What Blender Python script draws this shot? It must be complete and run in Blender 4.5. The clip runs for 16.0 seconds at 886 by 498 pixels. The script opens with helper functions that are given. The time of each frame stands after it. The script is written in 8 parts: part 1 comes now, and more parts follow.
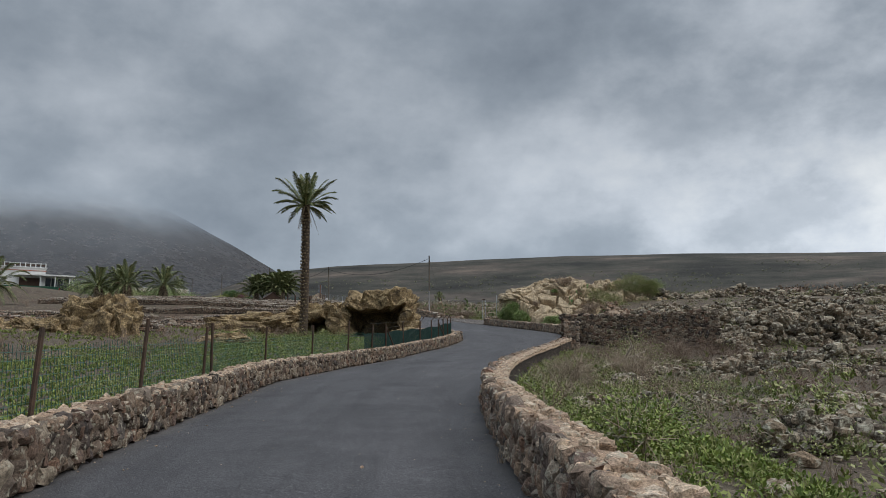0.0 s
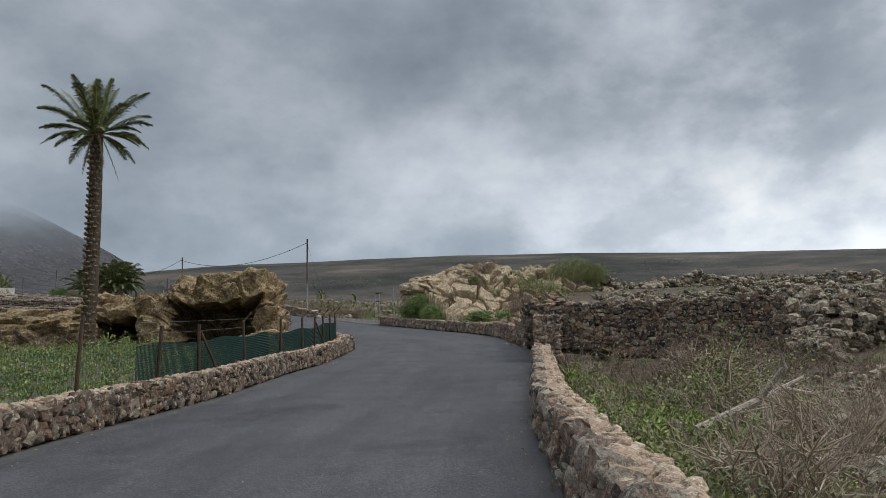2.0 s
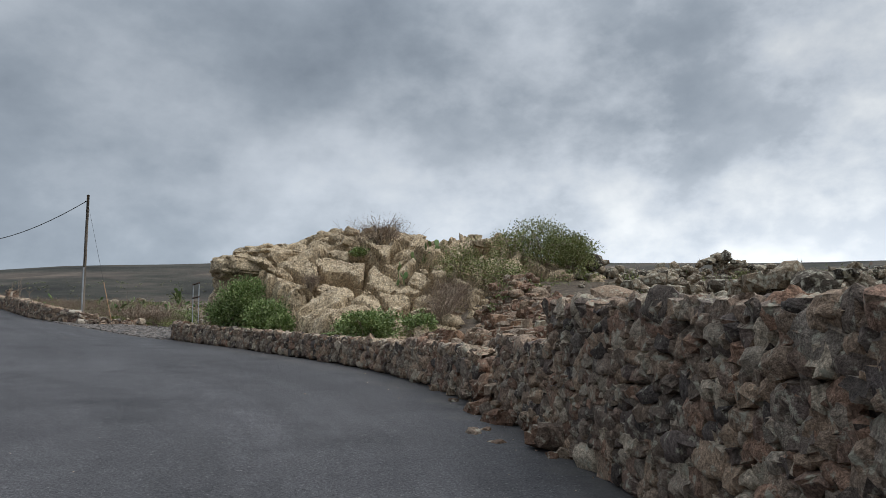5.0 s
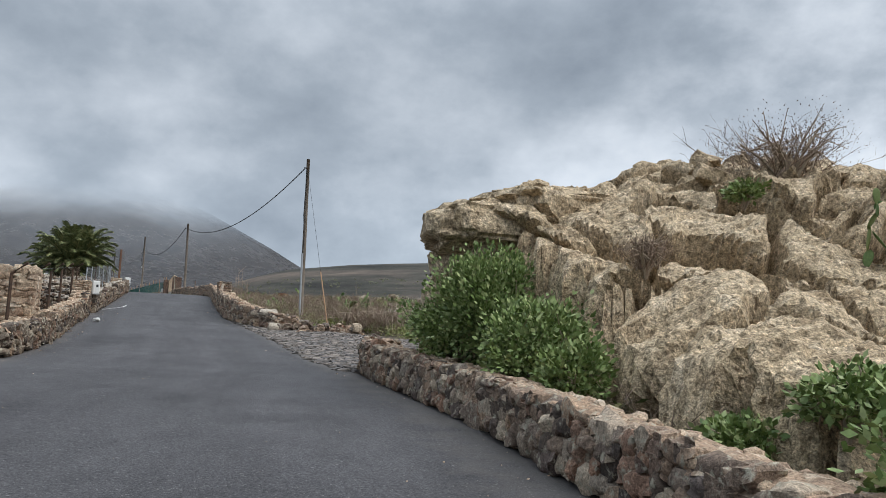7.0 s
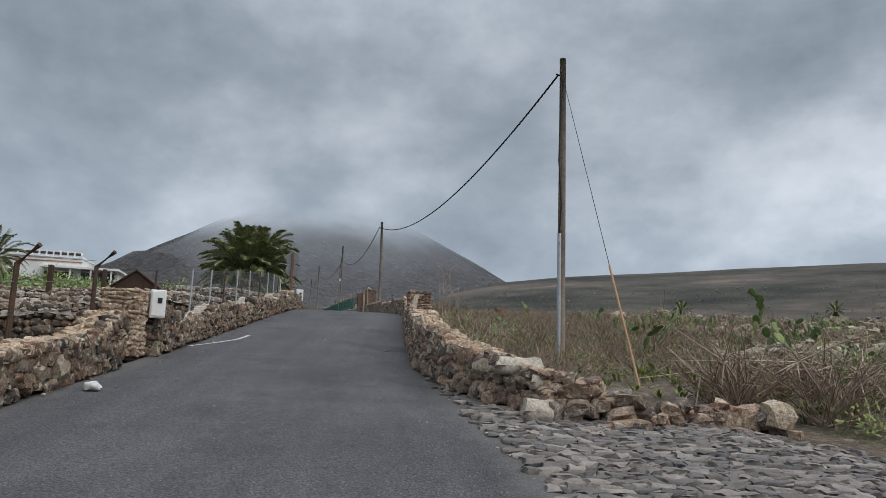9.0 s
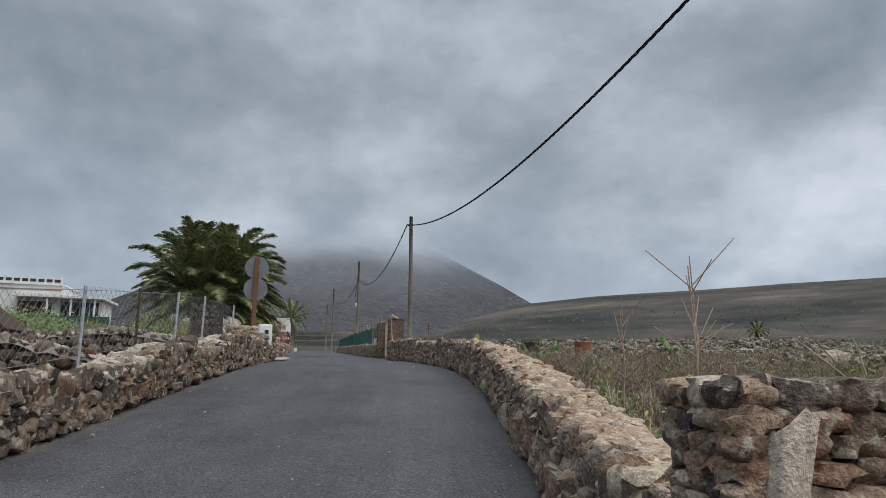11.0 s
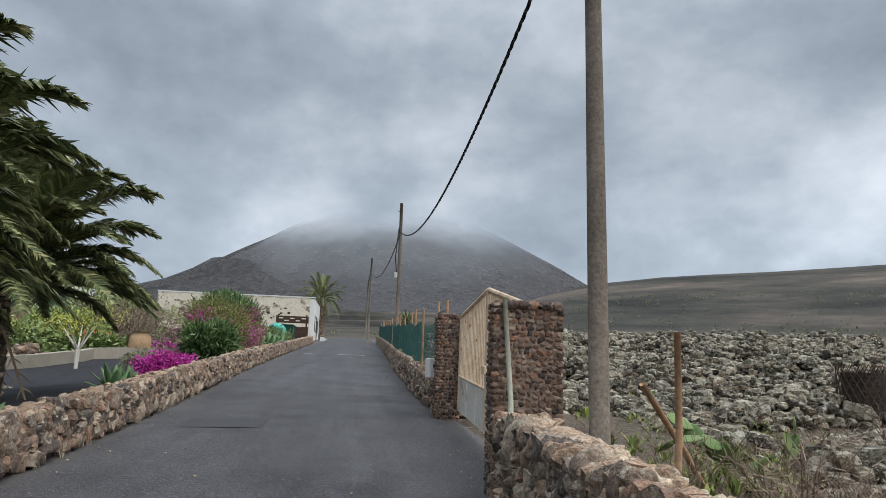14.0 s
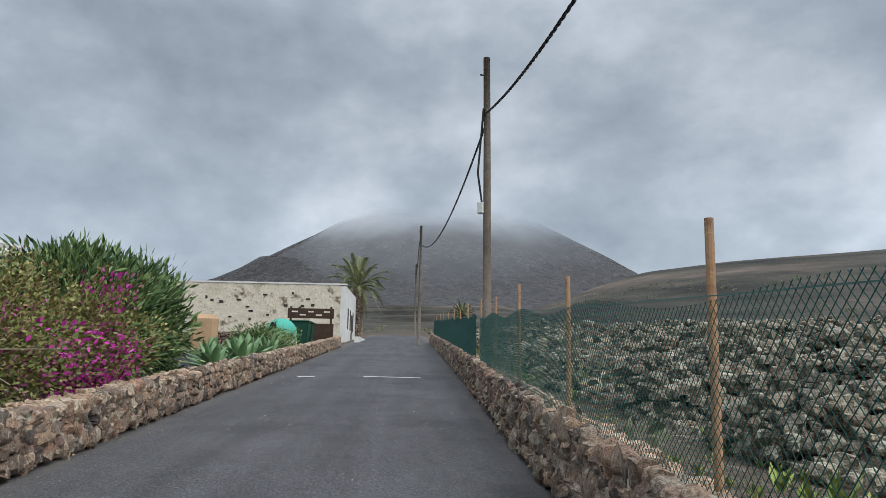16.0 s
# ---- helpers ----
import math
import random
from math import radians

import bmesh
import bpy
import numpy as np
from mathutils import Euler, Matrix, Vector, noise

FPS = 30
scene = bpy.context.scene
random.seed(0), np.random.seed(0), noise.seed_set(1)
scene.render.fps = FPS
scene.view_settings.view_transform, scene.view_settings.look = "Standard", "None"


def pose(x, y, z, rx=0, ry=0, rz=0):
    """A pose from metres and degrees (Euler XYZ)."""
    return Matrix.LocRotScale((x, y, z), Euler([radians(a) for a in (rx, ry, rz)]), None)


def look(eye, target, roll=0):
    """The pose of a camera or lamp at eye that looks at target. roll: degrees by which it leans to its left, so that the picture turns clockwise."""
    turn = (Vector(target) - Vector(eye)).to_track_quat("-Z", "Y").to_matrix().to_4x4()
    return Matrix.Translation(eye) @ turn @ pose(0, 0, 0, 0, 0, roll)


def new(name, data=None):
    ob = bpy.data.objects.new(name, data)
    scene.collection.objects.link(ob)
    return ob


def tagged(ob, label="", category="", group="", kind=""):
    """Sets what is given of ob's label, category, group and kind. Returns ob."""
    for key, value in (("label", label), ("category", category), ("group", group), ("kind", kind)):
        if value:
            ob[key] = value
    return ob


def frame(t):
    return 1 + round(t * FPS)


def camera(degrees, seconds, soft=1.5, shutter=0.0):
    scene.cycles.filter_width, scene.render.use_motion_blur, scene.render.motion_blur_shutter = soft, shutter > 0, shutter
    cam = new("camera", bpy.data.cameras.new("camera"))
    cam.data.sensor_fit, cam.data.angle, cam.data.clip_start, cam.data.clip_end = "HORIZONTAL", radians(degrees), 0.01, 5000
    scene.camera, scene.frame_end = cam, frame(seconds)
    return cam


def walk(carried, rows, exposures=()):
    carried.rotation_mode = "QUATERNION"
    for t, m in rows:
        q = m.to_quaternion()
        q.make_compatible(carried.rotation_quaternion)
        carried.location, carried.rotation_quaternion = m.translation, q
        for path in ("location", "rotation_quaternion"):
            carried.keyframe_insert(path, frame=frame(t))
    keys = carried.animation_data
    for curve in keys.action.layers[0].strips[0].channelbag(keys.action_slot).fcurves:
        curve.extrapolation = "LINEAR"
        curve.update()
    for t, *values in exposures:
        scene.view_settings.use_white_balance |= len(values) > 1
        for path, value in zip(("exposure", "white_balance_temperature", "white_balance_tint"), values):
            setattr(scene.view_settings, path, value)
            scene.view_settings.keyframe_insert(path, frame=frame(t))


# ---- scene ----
cam = camera(63.4, 16.0, soft=0.5)

PATH = [
    (0, (0.923, -2.548, 0.834), (0.888, -0.568, 1.12), -0.4),
    (0.5, (0.579, 1.179, 0.952), (0.599, 3.16, 1.229), -0.4),
    (1, (0.37, 5.012, 1.072), (0.454, 6.991, 1.351), -0.4),
    (1.5, (0.412, 8.849, 1.184), (0.571, 10.823, 1.467), -0.6),
    (2, (0.767, 12.592, 1.316), (1.053, 14.551, 1.602), -1.6),
    (2.5, (1.34, 16.288, 1.379), (1.718, 18.231, 1.669), -2.6),
    (3, (1.971, 19.844, 1.553), (2.41, 21.774, 1.84), -3.2),
    (3.2, (2.251, 21.201, 1.61), (2.723, 23.124, 1.896), -3.2),
    (5.3, (5.496, 35.046, 2.38), (6.088, 36.932, 2.684), -1.6),
    (5.4, (5.678, 35.645, 2.423), (6.261, 37.535, 2.727), -2.0),
    (5.5, (5.679, 36.286, 2.505), (6.258, 38.176, 2.811), -1.4),
    (6, (5.916, 39.434, 2.799), (6.325, 41.367, 3.106), -0.4),
    (6.2, (5.964, 40.592, 2.982), (6.271, 42.547, 3.276), -0.5),
    (6.5, (5.887, 42.5, 3.088), (6.029, 44.472, 3.389), 0.4),
    (7, (5.497, 45.711, 3.352), (5.349, 47.682, 3.655), 1.1),
    (7.5, (4.745, 48.832, 3.665), (4.392, 50.778, 3.966), 1.6),
    (8, (3.526, 52.075, 3.893), (3.009, 53.981, 4.206), 2.4),
    (8.5, (2.26, 55.268, 4.224), (1.611, 57.133, 4.541), 2.6),
    (9, (0.884, 58.445, 4.546), (0.19, 60.292, 4.871), 2.0),
    (9.5, (-0.681, 61.537, 4.892), (-1.403, 63.372, 5.226), 1.3),
    (10, (-2.24, 64.588, 5.286), (-2.985, 66.411, 5.636), 0.9),
    (10.2, (-2.879, 65.84, 5.452), (-3.629, 67.659, 5.81), 0.9),
    (12.3, (-8.939, 78.421, 7.284), (-9.682, 80.234, 7.686), 1.3),
    (12.5, (-9.606, 79.759, 7.462), (-10.352, 81.572, 7.855), 1.4),
    (13, (-11.276, 82.873, 7.744), (-12.051, 84.681, 8.108), 1.6),
    (13.5, (-12.977, 85.831, 7.959), (-13.804, 87.62, 8.299), 2.0),
    (14, (-14.994, 89.122, 8.157), (-15.877, 90.886, 8.484), 2.1),
    (14.5, (-17.01, 92.33, 8.358), (-17.936, 94.074, 8.677), 1.9),
    (15, (-19.204, 95.725, 8.502), (-20.164, 97.45, 8.82), 1.7),
    (15.5, (-21.48, 99.318, 8.757), (-22.464, 101.031, 9.073), 1.8),
    (16, (-23.761, 102.692, 8.975), (-24.756, 104.399, 9.282), 1.0),
]
EXPOSURES = [(0, -0.32), (2.5, -0.22), (5.5, -0.15), (6.3, -0.04), (7.0, 0.17), (7.7, 0.17), (8.5, -0.02), (10.0, -0.06), (12.5, 0.0), (13.5, 0.14), (14.5, 0.22), (16.0, 0.18)]
walk(cam, [(t, look(eye, target, roll)) for t, eye, target, roll in PATH], EXPOSURES)

# ---- world and sun ----
world = bpy.data.worlds.new("overcast_sky")
scene.world = world
world.use_nodes = True
SUN_ELEVATION, SUN_AZIMUTH = radians(54), radians(108)


def build_world():
    nt = world.node_tree
    nt.nodes.clear()
    N = nt.nodes.new

    def link(a, b):
        nt.links.new(a, b)

    def math_node(op, a, b=None, clamp=False):
        n = N("ShaderNodeMath")
        n.operation, n.use_clamp = op, clamp
        for i, v in enumerate((a, b)):
            if v is None:
                continue
            if isinstance(v, (int, float)):
                n.inputs[i].default_value = v
            else:
                link(v, n.inputs[i])
        return n.outputs[0]

    sky = N("ShaderNodeTexSky")
    sky.sky_type, sky.sun_disc = "NISHITA", False
    sky.sun_elevation, sky.sun_rotation = SUN_ELEVATION, SUN_AZIMUTH
    coord = N("ShaderNodeTexCoord")
    sep = N("ShaderNodeSeparateXYZ")
    link(coord.outputs["Generated"], sep.inputs[0])
    up = math_node("MAXIMUM", sep.outputs[2], 0.0)

    def cloud(scale, detail, rough, distort, shift, tall):
        m = N("ShaderNodeMapping")
        m.inputs["Location"].default_value = shift
        m.inputs["Rotation"].default_value = (0, radians(-9), 0)
        m.inputs["Scale"].default_value = (1.0, 1.0, tall)
        link(coord.outputs["Generated"], m.inputs[0])
        n = N("ShaderNodeTexNoise")
        n.inputs["Scale"].default_value, n.inputs["Detail"].default_value = scale, detail
        n.inputs["Roughness"].default_value, n.inputs["Distortion"].default_value = rough, distort
        link(m.outputs[0], n.inputs["Vector"])
        return n.outputs[0]

    big = cloud(2.1, 4, 0.5, 0.1, (2.3, 0.7, 0.0), 2.0)
    mid = cloud(5.0, 12, 0.56, 0.0, (0.4, 5.1, 3.0), 1.5)
    wisp = cloud(14.0, 8, 0.6, 0.0, (3.4, 1.1, 7.0), 1.4)
    body = math_node("ADD", math_node("ADD", math_node("MULTIPLY", big, 0.5), math_node("MULTIPLY", mid, 0.4)), math_node("MULTIPLY", wisp, 0.1))
    ramp = N("ShaderNodeValToRGB")
    e = ramp.color_ramp.elements
    e[0].position, e[0].color = 0.36, (0.225, 0.268, 0.325, 1)
    e[1].position, e[1].color = 0.66, (0.62, 0.68, 0.755, 1)
    k = e.new(0.5)
    k.color = (0.362, 0.418, 0.485, 1)
    k = e.new(0.85)
    k.color = (0.88, 0.92, 0.95, 1)
    # thinner, brighter cloud low over the eastern ridge
    east = math_node("ADD", math_node("MULTIPLY", sep.outputs[0], 0.8), math_node("MULTIPLY", sep.outputs[1], 0.35))
    low = math_node("SUBTRACT", 1.0, math_node("MULTIPLY", up, 2.2), True)
    thin = math_node("MULTIPLY", math_node("MAXIMUM", math_node("SUBTRACT", east, 0.38), 0.0), math_node("ADD", 0.6, math_node("MULTIPLY", low, 0.4)))
    torn = math_node("MULTIPLY", math_node("SUBTRACT", mid, 0.42), 3.2, True)
    link(math_node("ADD", body, math_node("MULTIPLY", thin, math_node("ADD", 0.5, math_node("MULTIPLY", torn, 0.85)))), ramp.inputs[0])
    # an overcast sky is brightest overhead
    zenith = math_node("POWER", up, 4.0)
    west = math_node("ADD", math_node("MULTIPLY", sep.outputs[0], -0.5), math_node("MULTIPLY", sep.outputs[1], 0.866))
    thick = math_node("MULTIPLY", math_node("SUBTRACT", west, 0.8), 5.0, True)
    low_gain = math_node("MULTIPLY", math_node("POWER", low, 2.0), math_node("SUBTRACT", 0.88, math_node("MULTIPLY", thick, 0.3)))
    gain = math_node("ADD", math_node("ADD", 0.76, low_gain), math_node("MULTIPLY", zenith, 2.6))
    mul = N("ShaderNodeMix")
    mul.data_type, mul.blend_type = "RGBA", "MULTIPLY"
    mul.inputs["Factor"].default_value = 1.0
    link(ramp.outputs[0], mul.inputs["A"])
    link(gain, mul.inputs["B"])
    add = N("ShaderNodeMix")
    add.data_type, add.blend_type = "RGBA", "ADD"
    add.inputs["Factor"].default_value = 0.006
    link(mul.outputs["Result"], add.inputs["A"])
    link(sky.outputs[0], add.inputs["B"])
    bg, out = N("ShaderNodeBackground"), N("ShaderNodeOutputWorld")
    link(add.outputs["Result"], bg.inputs[0])
    bg.inputs[1].default_value = 1.03
    link(bg.outputs[0], out.inputs[0])


build_world()
sun = new("sun", bpy.data.lights.new("sun", "SUN"))
sun.data.energy, sun.data.angle, sun.data.color = 2.1, radians(64), (1.0, 0.97, 0.93)
sun.rotation_euler = (radians(90) - SUN_ELEVATION, 0, radians(180) - SUN_AZIMUTH)


# ---- materials ----
def material(name, colors, scale=4.0, rough=0.9, bump=0.3, fine=40.0, source="noise", stain=None, metal=0.0, coords="Object", contrast=0.25):
    """Base colours spread over a noise or a per-piece random number, with a second, finer grain and relief."""
    m = bpy.data.materials.new(name)
    m.use_nodes = True
    nt = m.node_tree
    N, link = nt.nodes.new, nt.links.new
    bsdf = nt.nodes["Principled BSDF"]
    bsdf.inputs["Roughness"].default_value, bsdf.inputs["Metallic"].default_value = rough, metal
    bsdf.inputs["Specular IOR Level"].default_value = 0.25
    coord = N("ShaderNodeTexCoord")
    if coords == "World":
        where = N("ShaderNodeNewGeometry").outputs["Position"]
    else:
        where = coord.outputs[coords]

    def noise_of(s, detail=5.0, r=0.6):
        n = N("ShaderNodeTexNoise")
        n.inputs["Scale"].default_value, n.inputs["Detail"].default_value, n.inputs["Roughness"].default_value = s, detail, r
        link(where, n.inputs["Vector"])
        return n.outputs[0]

    coarse, grain = noise_of(scale), noise_of(fine, 4.0, 0.65)
    ramp = N("ShaderNodeValToRGB")
    elements = ramp.color_ramp.elements
    n = len(colors)
    lo, hi = (0.3, 0.7) if source == "noise" else (0.0, 1.0)
    for i, c in enumerate(colors):
        at = lo + (hi - lo) * i / max(n - 1, 1)
        el = elements[i] if i < 2 else elements.new(at)
        el.position, el.color = at, (*c, 1)
    if source == "noise":
        link(coarse, ramp.inputs[0])
    elif source == "object":
        link(N("ShaderNodeObjectInfo").outputs["Random"], ramp.inputs[0])
    else:
        link(N("ShaderNodeNewGeometry").outputs["Random Per Island"], ramp.inputs[0])
    color = ramp.outputs[0]

    def scaled(value, low, high):
        r = N("ShaderNodeMapRange")
        r.inputs["From Min"].default_value, r.inputs["From Max"].default_value = 0.25, 0.75
        r.inputs["To Min"].default_value, r.inputs["To Max"].default_value = low, high
        link(value, r.inputs["Value"])
        return r.outputs[0]

    def mixed(kind, a, b, factor=1.0):
        x = N("ShaderNodeMix")
        x.data_type, x.blend_type = "RGBA", kind
        if isinstance(factor, float):
            x.inputs["Factor"].default_value = factor
        else:
            link(factor, x.inputs["Factor"])
        link(a, x.inputs["A"])
        if isinstance(b, tuple):
            x.inputs["B"].default_value = (*b, 1)
        else:
            link(b, x.inputs["B"])
        return x.outputs["Result"]

    color = mixed("MULTIPLY", color, scaled(grain, 1 - contrast, 1 + contrast))
    if bump >= 0.8:
        speck = noise_of(fine * 2.9, 2.0, 0.6)
        color = mixed("MULTIPLY", color, scaled(speck, 1 - 0.7 * contrast, 1 + 0.7 * contrast))
    if source != "noise":
        color = mixed("MULTIPLY", color, scaled(coarse, 0.75, 1.2))
    if stain:
        tint, s, low, high = stain
        spots = N("ShaderNodeMapRange")
        spots.inputs["From Min"].default_value, spots.inputs["From Max"].default_value = low, high
        link(noise_of(s, 6.0, 0.65), spots.inputs["Value"])
        color = mixed("MIX", color, tint, spots.outputs[0])
    link(color, bsdf.inputs["Base Color"])
    if bump:
        b = N("ShaderNodeBump")
        b.inputs["Strength"].default_value, b.inputs["Distance"].default_value = bump, 0.6 / fine
        link(grain, b.inputs["Height"])
        last = b
        if bump >= 0.8:
            last = N("ShaderNodeBump")
            last.inputs["Strength"].default_value, last.inputs["Distance"].default_value = 0.9, 0.25 / fine
            link(speck, last.inputs["Height"])
            link(b.outputs[0], last.inputs["Normal"])
        link(last.outputs[0], bsdf.inputs["Normal"])
    return m


STONE = [(0.07, 0.058, 0.052), (0.20, 0.15, 0.115), (0.33, 0.23, 0.16), (0.10, 0.082, 0.074), (0.38, 0.265, 0.18), (0.25, 0.195, 0.155), (0.48, 0.39, 0.29), (0.13, 0.108, 0.098), (0.31, 0.185, 0.125), (0.24, 0.17, 0.13)]
BROWN = [(0.035, 0.027, 0.025), (0.22, 0.14, 0.10), (0.05, 0.038, 0.034), (0.30, 0.165, 0.105), (0.09, 0.062, 0.052), (0.40, 0.30, 0.22), (0.06, 0.046, 0.042), (0.24, 0.17, 0.13), (0.13, 0.085, 0.068)]
CAP = [(0.30, 0.205, 0.14), (0.43, 0.315, 0.22), (0.52, 0.41, 0.30), (0.34, 0.235, 0.165), (0.58, 0.48, 0.37)]
LICHEN = ((0.42, 0.385, 0.30), 14.0, 0.55, 0.64)
M = {
    "asphalt": material("asphalt", [(0.047, 0.046, 0.049), (0.078, 0.076, 0.08), (0.062, 0.06, 0.064)], 0.6, 0.75, 1.0, 55.0, stain=((0.25, 0.245, 0.24), 80.0, 0.61, 0.68), coords="World", contrast=0.95),
    "ground": material("dry_soil", [(0.068, 0.052, 0.04), (0.12, 0.093, 0.07), (0.088, 0.078, 0.05)], 0.9, 0.95, 1.0, 11.0, stain=((0.24, 0.20, 0.155), 6.0, 0.57, 0.66), coords="World", contrast=0.6),
    "stone": material("basalt_stone", STONE, 11.0, 0.9, 1.0, 34.0, "object", LICHEN, coords="World", contrast=0.65),
    "stone_far": material("basalt_rubble", STONE, 11.0, 0.9, 1.0, 34.0, "island", LICHEN, coords="World", contrast=0.65),
    "dark": material("dark_basalt_block", [tuple(v * 0.6 for v in c) for c in STONE], 11.0, 0.9, 1.0, 34.0, "object", LICHEN, coords="World", contrast=0.65),
    "dark_far": material("dark_basalt_rubble", [tuple(v * 0.6 for v in c) for c in STONE], 11.0, 0.9, 1.0, 34.0, "island", LICHEN, coords="World", contrast=0.65),
    "cap": material("mortar_cap_stone", CAP, 11.0, 0.95, 1.0, 30.0, "object", LICHEN, coords="World", contrast=0.65),
    "cap_far": material("mortar_cap_rubble", CAP, 11.0, 0.95, 1.0, 30.0, "island", LICHEN, coords="World", contrast=0.65),
    "pale": material("pale_cap_stone", [(0.34, 0.29, 0.23), (0.46, 0.41, 0.34), (0.40, 0.33, 0.26), (0.55, 0.50, 0.43)], 9.0, 0.95, 1.0, 30.0, "object", coords="World", contrast=0.4),
    "pale_far": material("pale_cap_rubble", [(0.34, 0.29, 0.23), (0.46, 0.41, 0.34), (0.40, 0.33, 0.26), (0.55, 0.50, 0.43)], 9.0, 0.95, 1.0, 30.0, "island", coords="World", contrast=0.4),
    "lumpy": material("lumpy_mortar_top", [CAP[0], CAP[1], CAP[3], CAP[2], CAP[4]], 9.0, 0.95, 1.0, 26.0, stain=((0.17, 0.125, 0.095), 13.0, 0.56, 0.64), coords="World", contrast=0.55),
    "joint": material("pale_joint_mortar", [(0.27, 0.235, 0.20), (0.38, 0.335, 0.285)], 6.0, 0.95, 0.8, 30.0, coords="World", contrast=0.3),
    # core colour darkened to carry the shade of the deep gaps between stones
    "mortar": material("gap_shade_mortar", [(0.035, 0.028, 0.024), (0.07, 0.055, 0.045)], 6.0, 0.95, 0.9, 22.0, coords="World", contrast=0.4),
    # dark noise spots put the shade of small pits into the rock's colour
    "rock": material("lava_rock", [(0.275, 0.205, 0.13), (0.45, 0.355, 0.235), (0.56, 0.46, 0.33)], 3.4, 0.95, 1.0, 19.0, stain=((0.13, 0.092, 0.055), 8.5, 0.56, 0.66), coords="World", contrast=0.85),
    "bract_leaf": material("reddish_hedge_leaf", [(0.09, 0.13, 0.035), (0.17, 0.20, 0.055), (0.24, 0.135, 0.07), (0.10, 0.15, 0.04), (0.34, 0.33, 0.11), (0.19, 0.15, 0.08)], 2.0, 0.6, 0.0, 20.0, "island"),
    "ochre_rock": material("ochre_lava", [(0.13, 0.092, 0.055), (0.27, 0.195, 0.105), (0.43, 0.33, 0.19)], 2.4, 0.95, 1.0, 12.0, stain=((0.085, 0.065, 0.045), 1.9, 0.55, 0.66), coords="World", contrast=0.9),
    "rock_dark": material("dark_lava", [(0.028, 0.024, 0.022), (0.06, 0.048, 0.04)], 3.0, 0.95, 1.0, 14.0, coords="World"),
    "wood": material("grey_pole_wood", [(0.12, 0.10, 0.082), (0.21, 0.175, 0.14)], 3.0, 0.85, 0.5, 30.0, contrast=0.4),
    "white": material("white_plaster", [(0.62, 0.62, 0.60), (0.74, 0.74, 0.72)], 1.2, 0.85, 0.15, 25.0, contrast=0.08),
    "cable": material("black_cable", [(0.015, 0.015, 0.016), (0.022, 0.022, 0.023)], 5.0, 0.6, 0.0),
    "asphalt_dark": material("tar_patch", [(0.05, 0.05, 0.054), (0.066, 0.065, 0.07)], 1.5, 0.8, 0.5, 50.0, coords="World"),
    "paint": material("worn_road_paint", [(0.45, 0.45, 0.43), (0.62, 0.62, 0.60)], 6.0, 0.8, 0.3, 50.0, coords="World"),
    "gravel": material("black_lapilli", [(0.022, 0.022, 0.025), (0.04, 0.04, 0.045)], 2.0, 0.95, 0.9, 60.0, coords="World"),
    "sand": material("pale_concrete", [(0.30, 0.27, 0.22), (0.40, 0.36, 0.30)], 1.5, 0.9, 0.4, 30.0, coords="World"),
    "worn_concrete": material("worn_grey_concrete", [(0.24, 0.23, 0.215), (0.34, 0.325, 0.30), (0.29, 0.265, 0.235)], 1.1, 0.9, 0.5, 26.0, stain=((0.12, 0.115, 0.11), 1.6, 0.55, 0.68), coords="World", contrast=0.35),
    "cobble": material("grey_cobble", [(0.085, 0.08, 0.08), (0.16, 0.148, 0.14), (0.12, 0.105, 0.094), (0.21, 0.185, 0.165), (0.28, 0.245, 0.215)], 8.0, 0.75, 0.6, 35.0, "object", coords="World"),
    "cobble_far": material("grey_cobble_paving", [(0.085, 0.08, 0.08), (0.16, 0.148, 0.14), (0.12, 0.105, 0.094), (0.21, 0.185, 0.165), (0.28, 0.245, 0.215)], 8.0, 0.75, 0.6, 35.0, "island", coords="World"),
    "red_rubble": material("reddish_rubble", [(0.15, 0.085, 0.058), (0.24, 0.145, 0.098), (0.32, 0.235, 0.165), (0.15, 0.115, 0.092), (0.29, 0.175, 0.11)], 7.0, 0.95, 1.0, 25.0, "island", LICHEN, coords="World", contrast=0.65),
    "field_stone": material("field_rubble", [(0.055, 0.046, 0.037), (0.155, 0.122, 0.09), (0.28, 0.22, 0.155), (0.20, 0.145, 0.097), (0.38, 0.32, 0.235), (0.09, 0.073, 0.06)], 6.0, 0.95, 1.0, 20.0, "island", ((0.46, 0.43, 0.34), 8.0, 0.51, 0.60), coords="World", contrast=0.65),
    "row_stone": material("lichened_row_stone", [(0.05, 0.044, 0.038), (0.14, 0.122, 0.098), (0.27, 0.245, 0.19), (0.18, 0.135, 0.095), (0.40, 0.365, 0.285), (0.085, 0.07, 0.058)], 6.0, 0.95, 1.0, 20.0, "island", ((0.40, 0.39, 0.31), 8.0, 0.53, 0.62), coords="World", contrast=0.65),
    "post": material("rusty_iron_post", [(0.05, 0.036, 0.028), (0.10, 0.06, 0.04)], 6.0, 0.85, 0.4, 40.0),
    "rusty_post": material("rusty_square_post", [(0.10, 0.05, 0.03), (0.17, 0.085, 0.05), (0.13, 0.08, 0.06)], 5.0, 0.85, 0.4, 30.0),
    "sign_back": material("weathered_sign_back", [(0.15, 0.16, 0.175), (0.22, 0.23, 0.245)], 4.0, 0.6, 0.1, 30.0, metal=0.3),
    "timber": material("tan_round_timber", [(0.33, 0.19, 0.10), (0.42, 0.26, 0.15), (0.27, 0.17, 0.11)], 3.0, 0.8, 0.4, 25.0),
    "wire": material("green_coated_wire", [(0.02, 0.085, 0.07), (0.035, 0.12, 0.10)], 4.0, 0.6, 0.0),
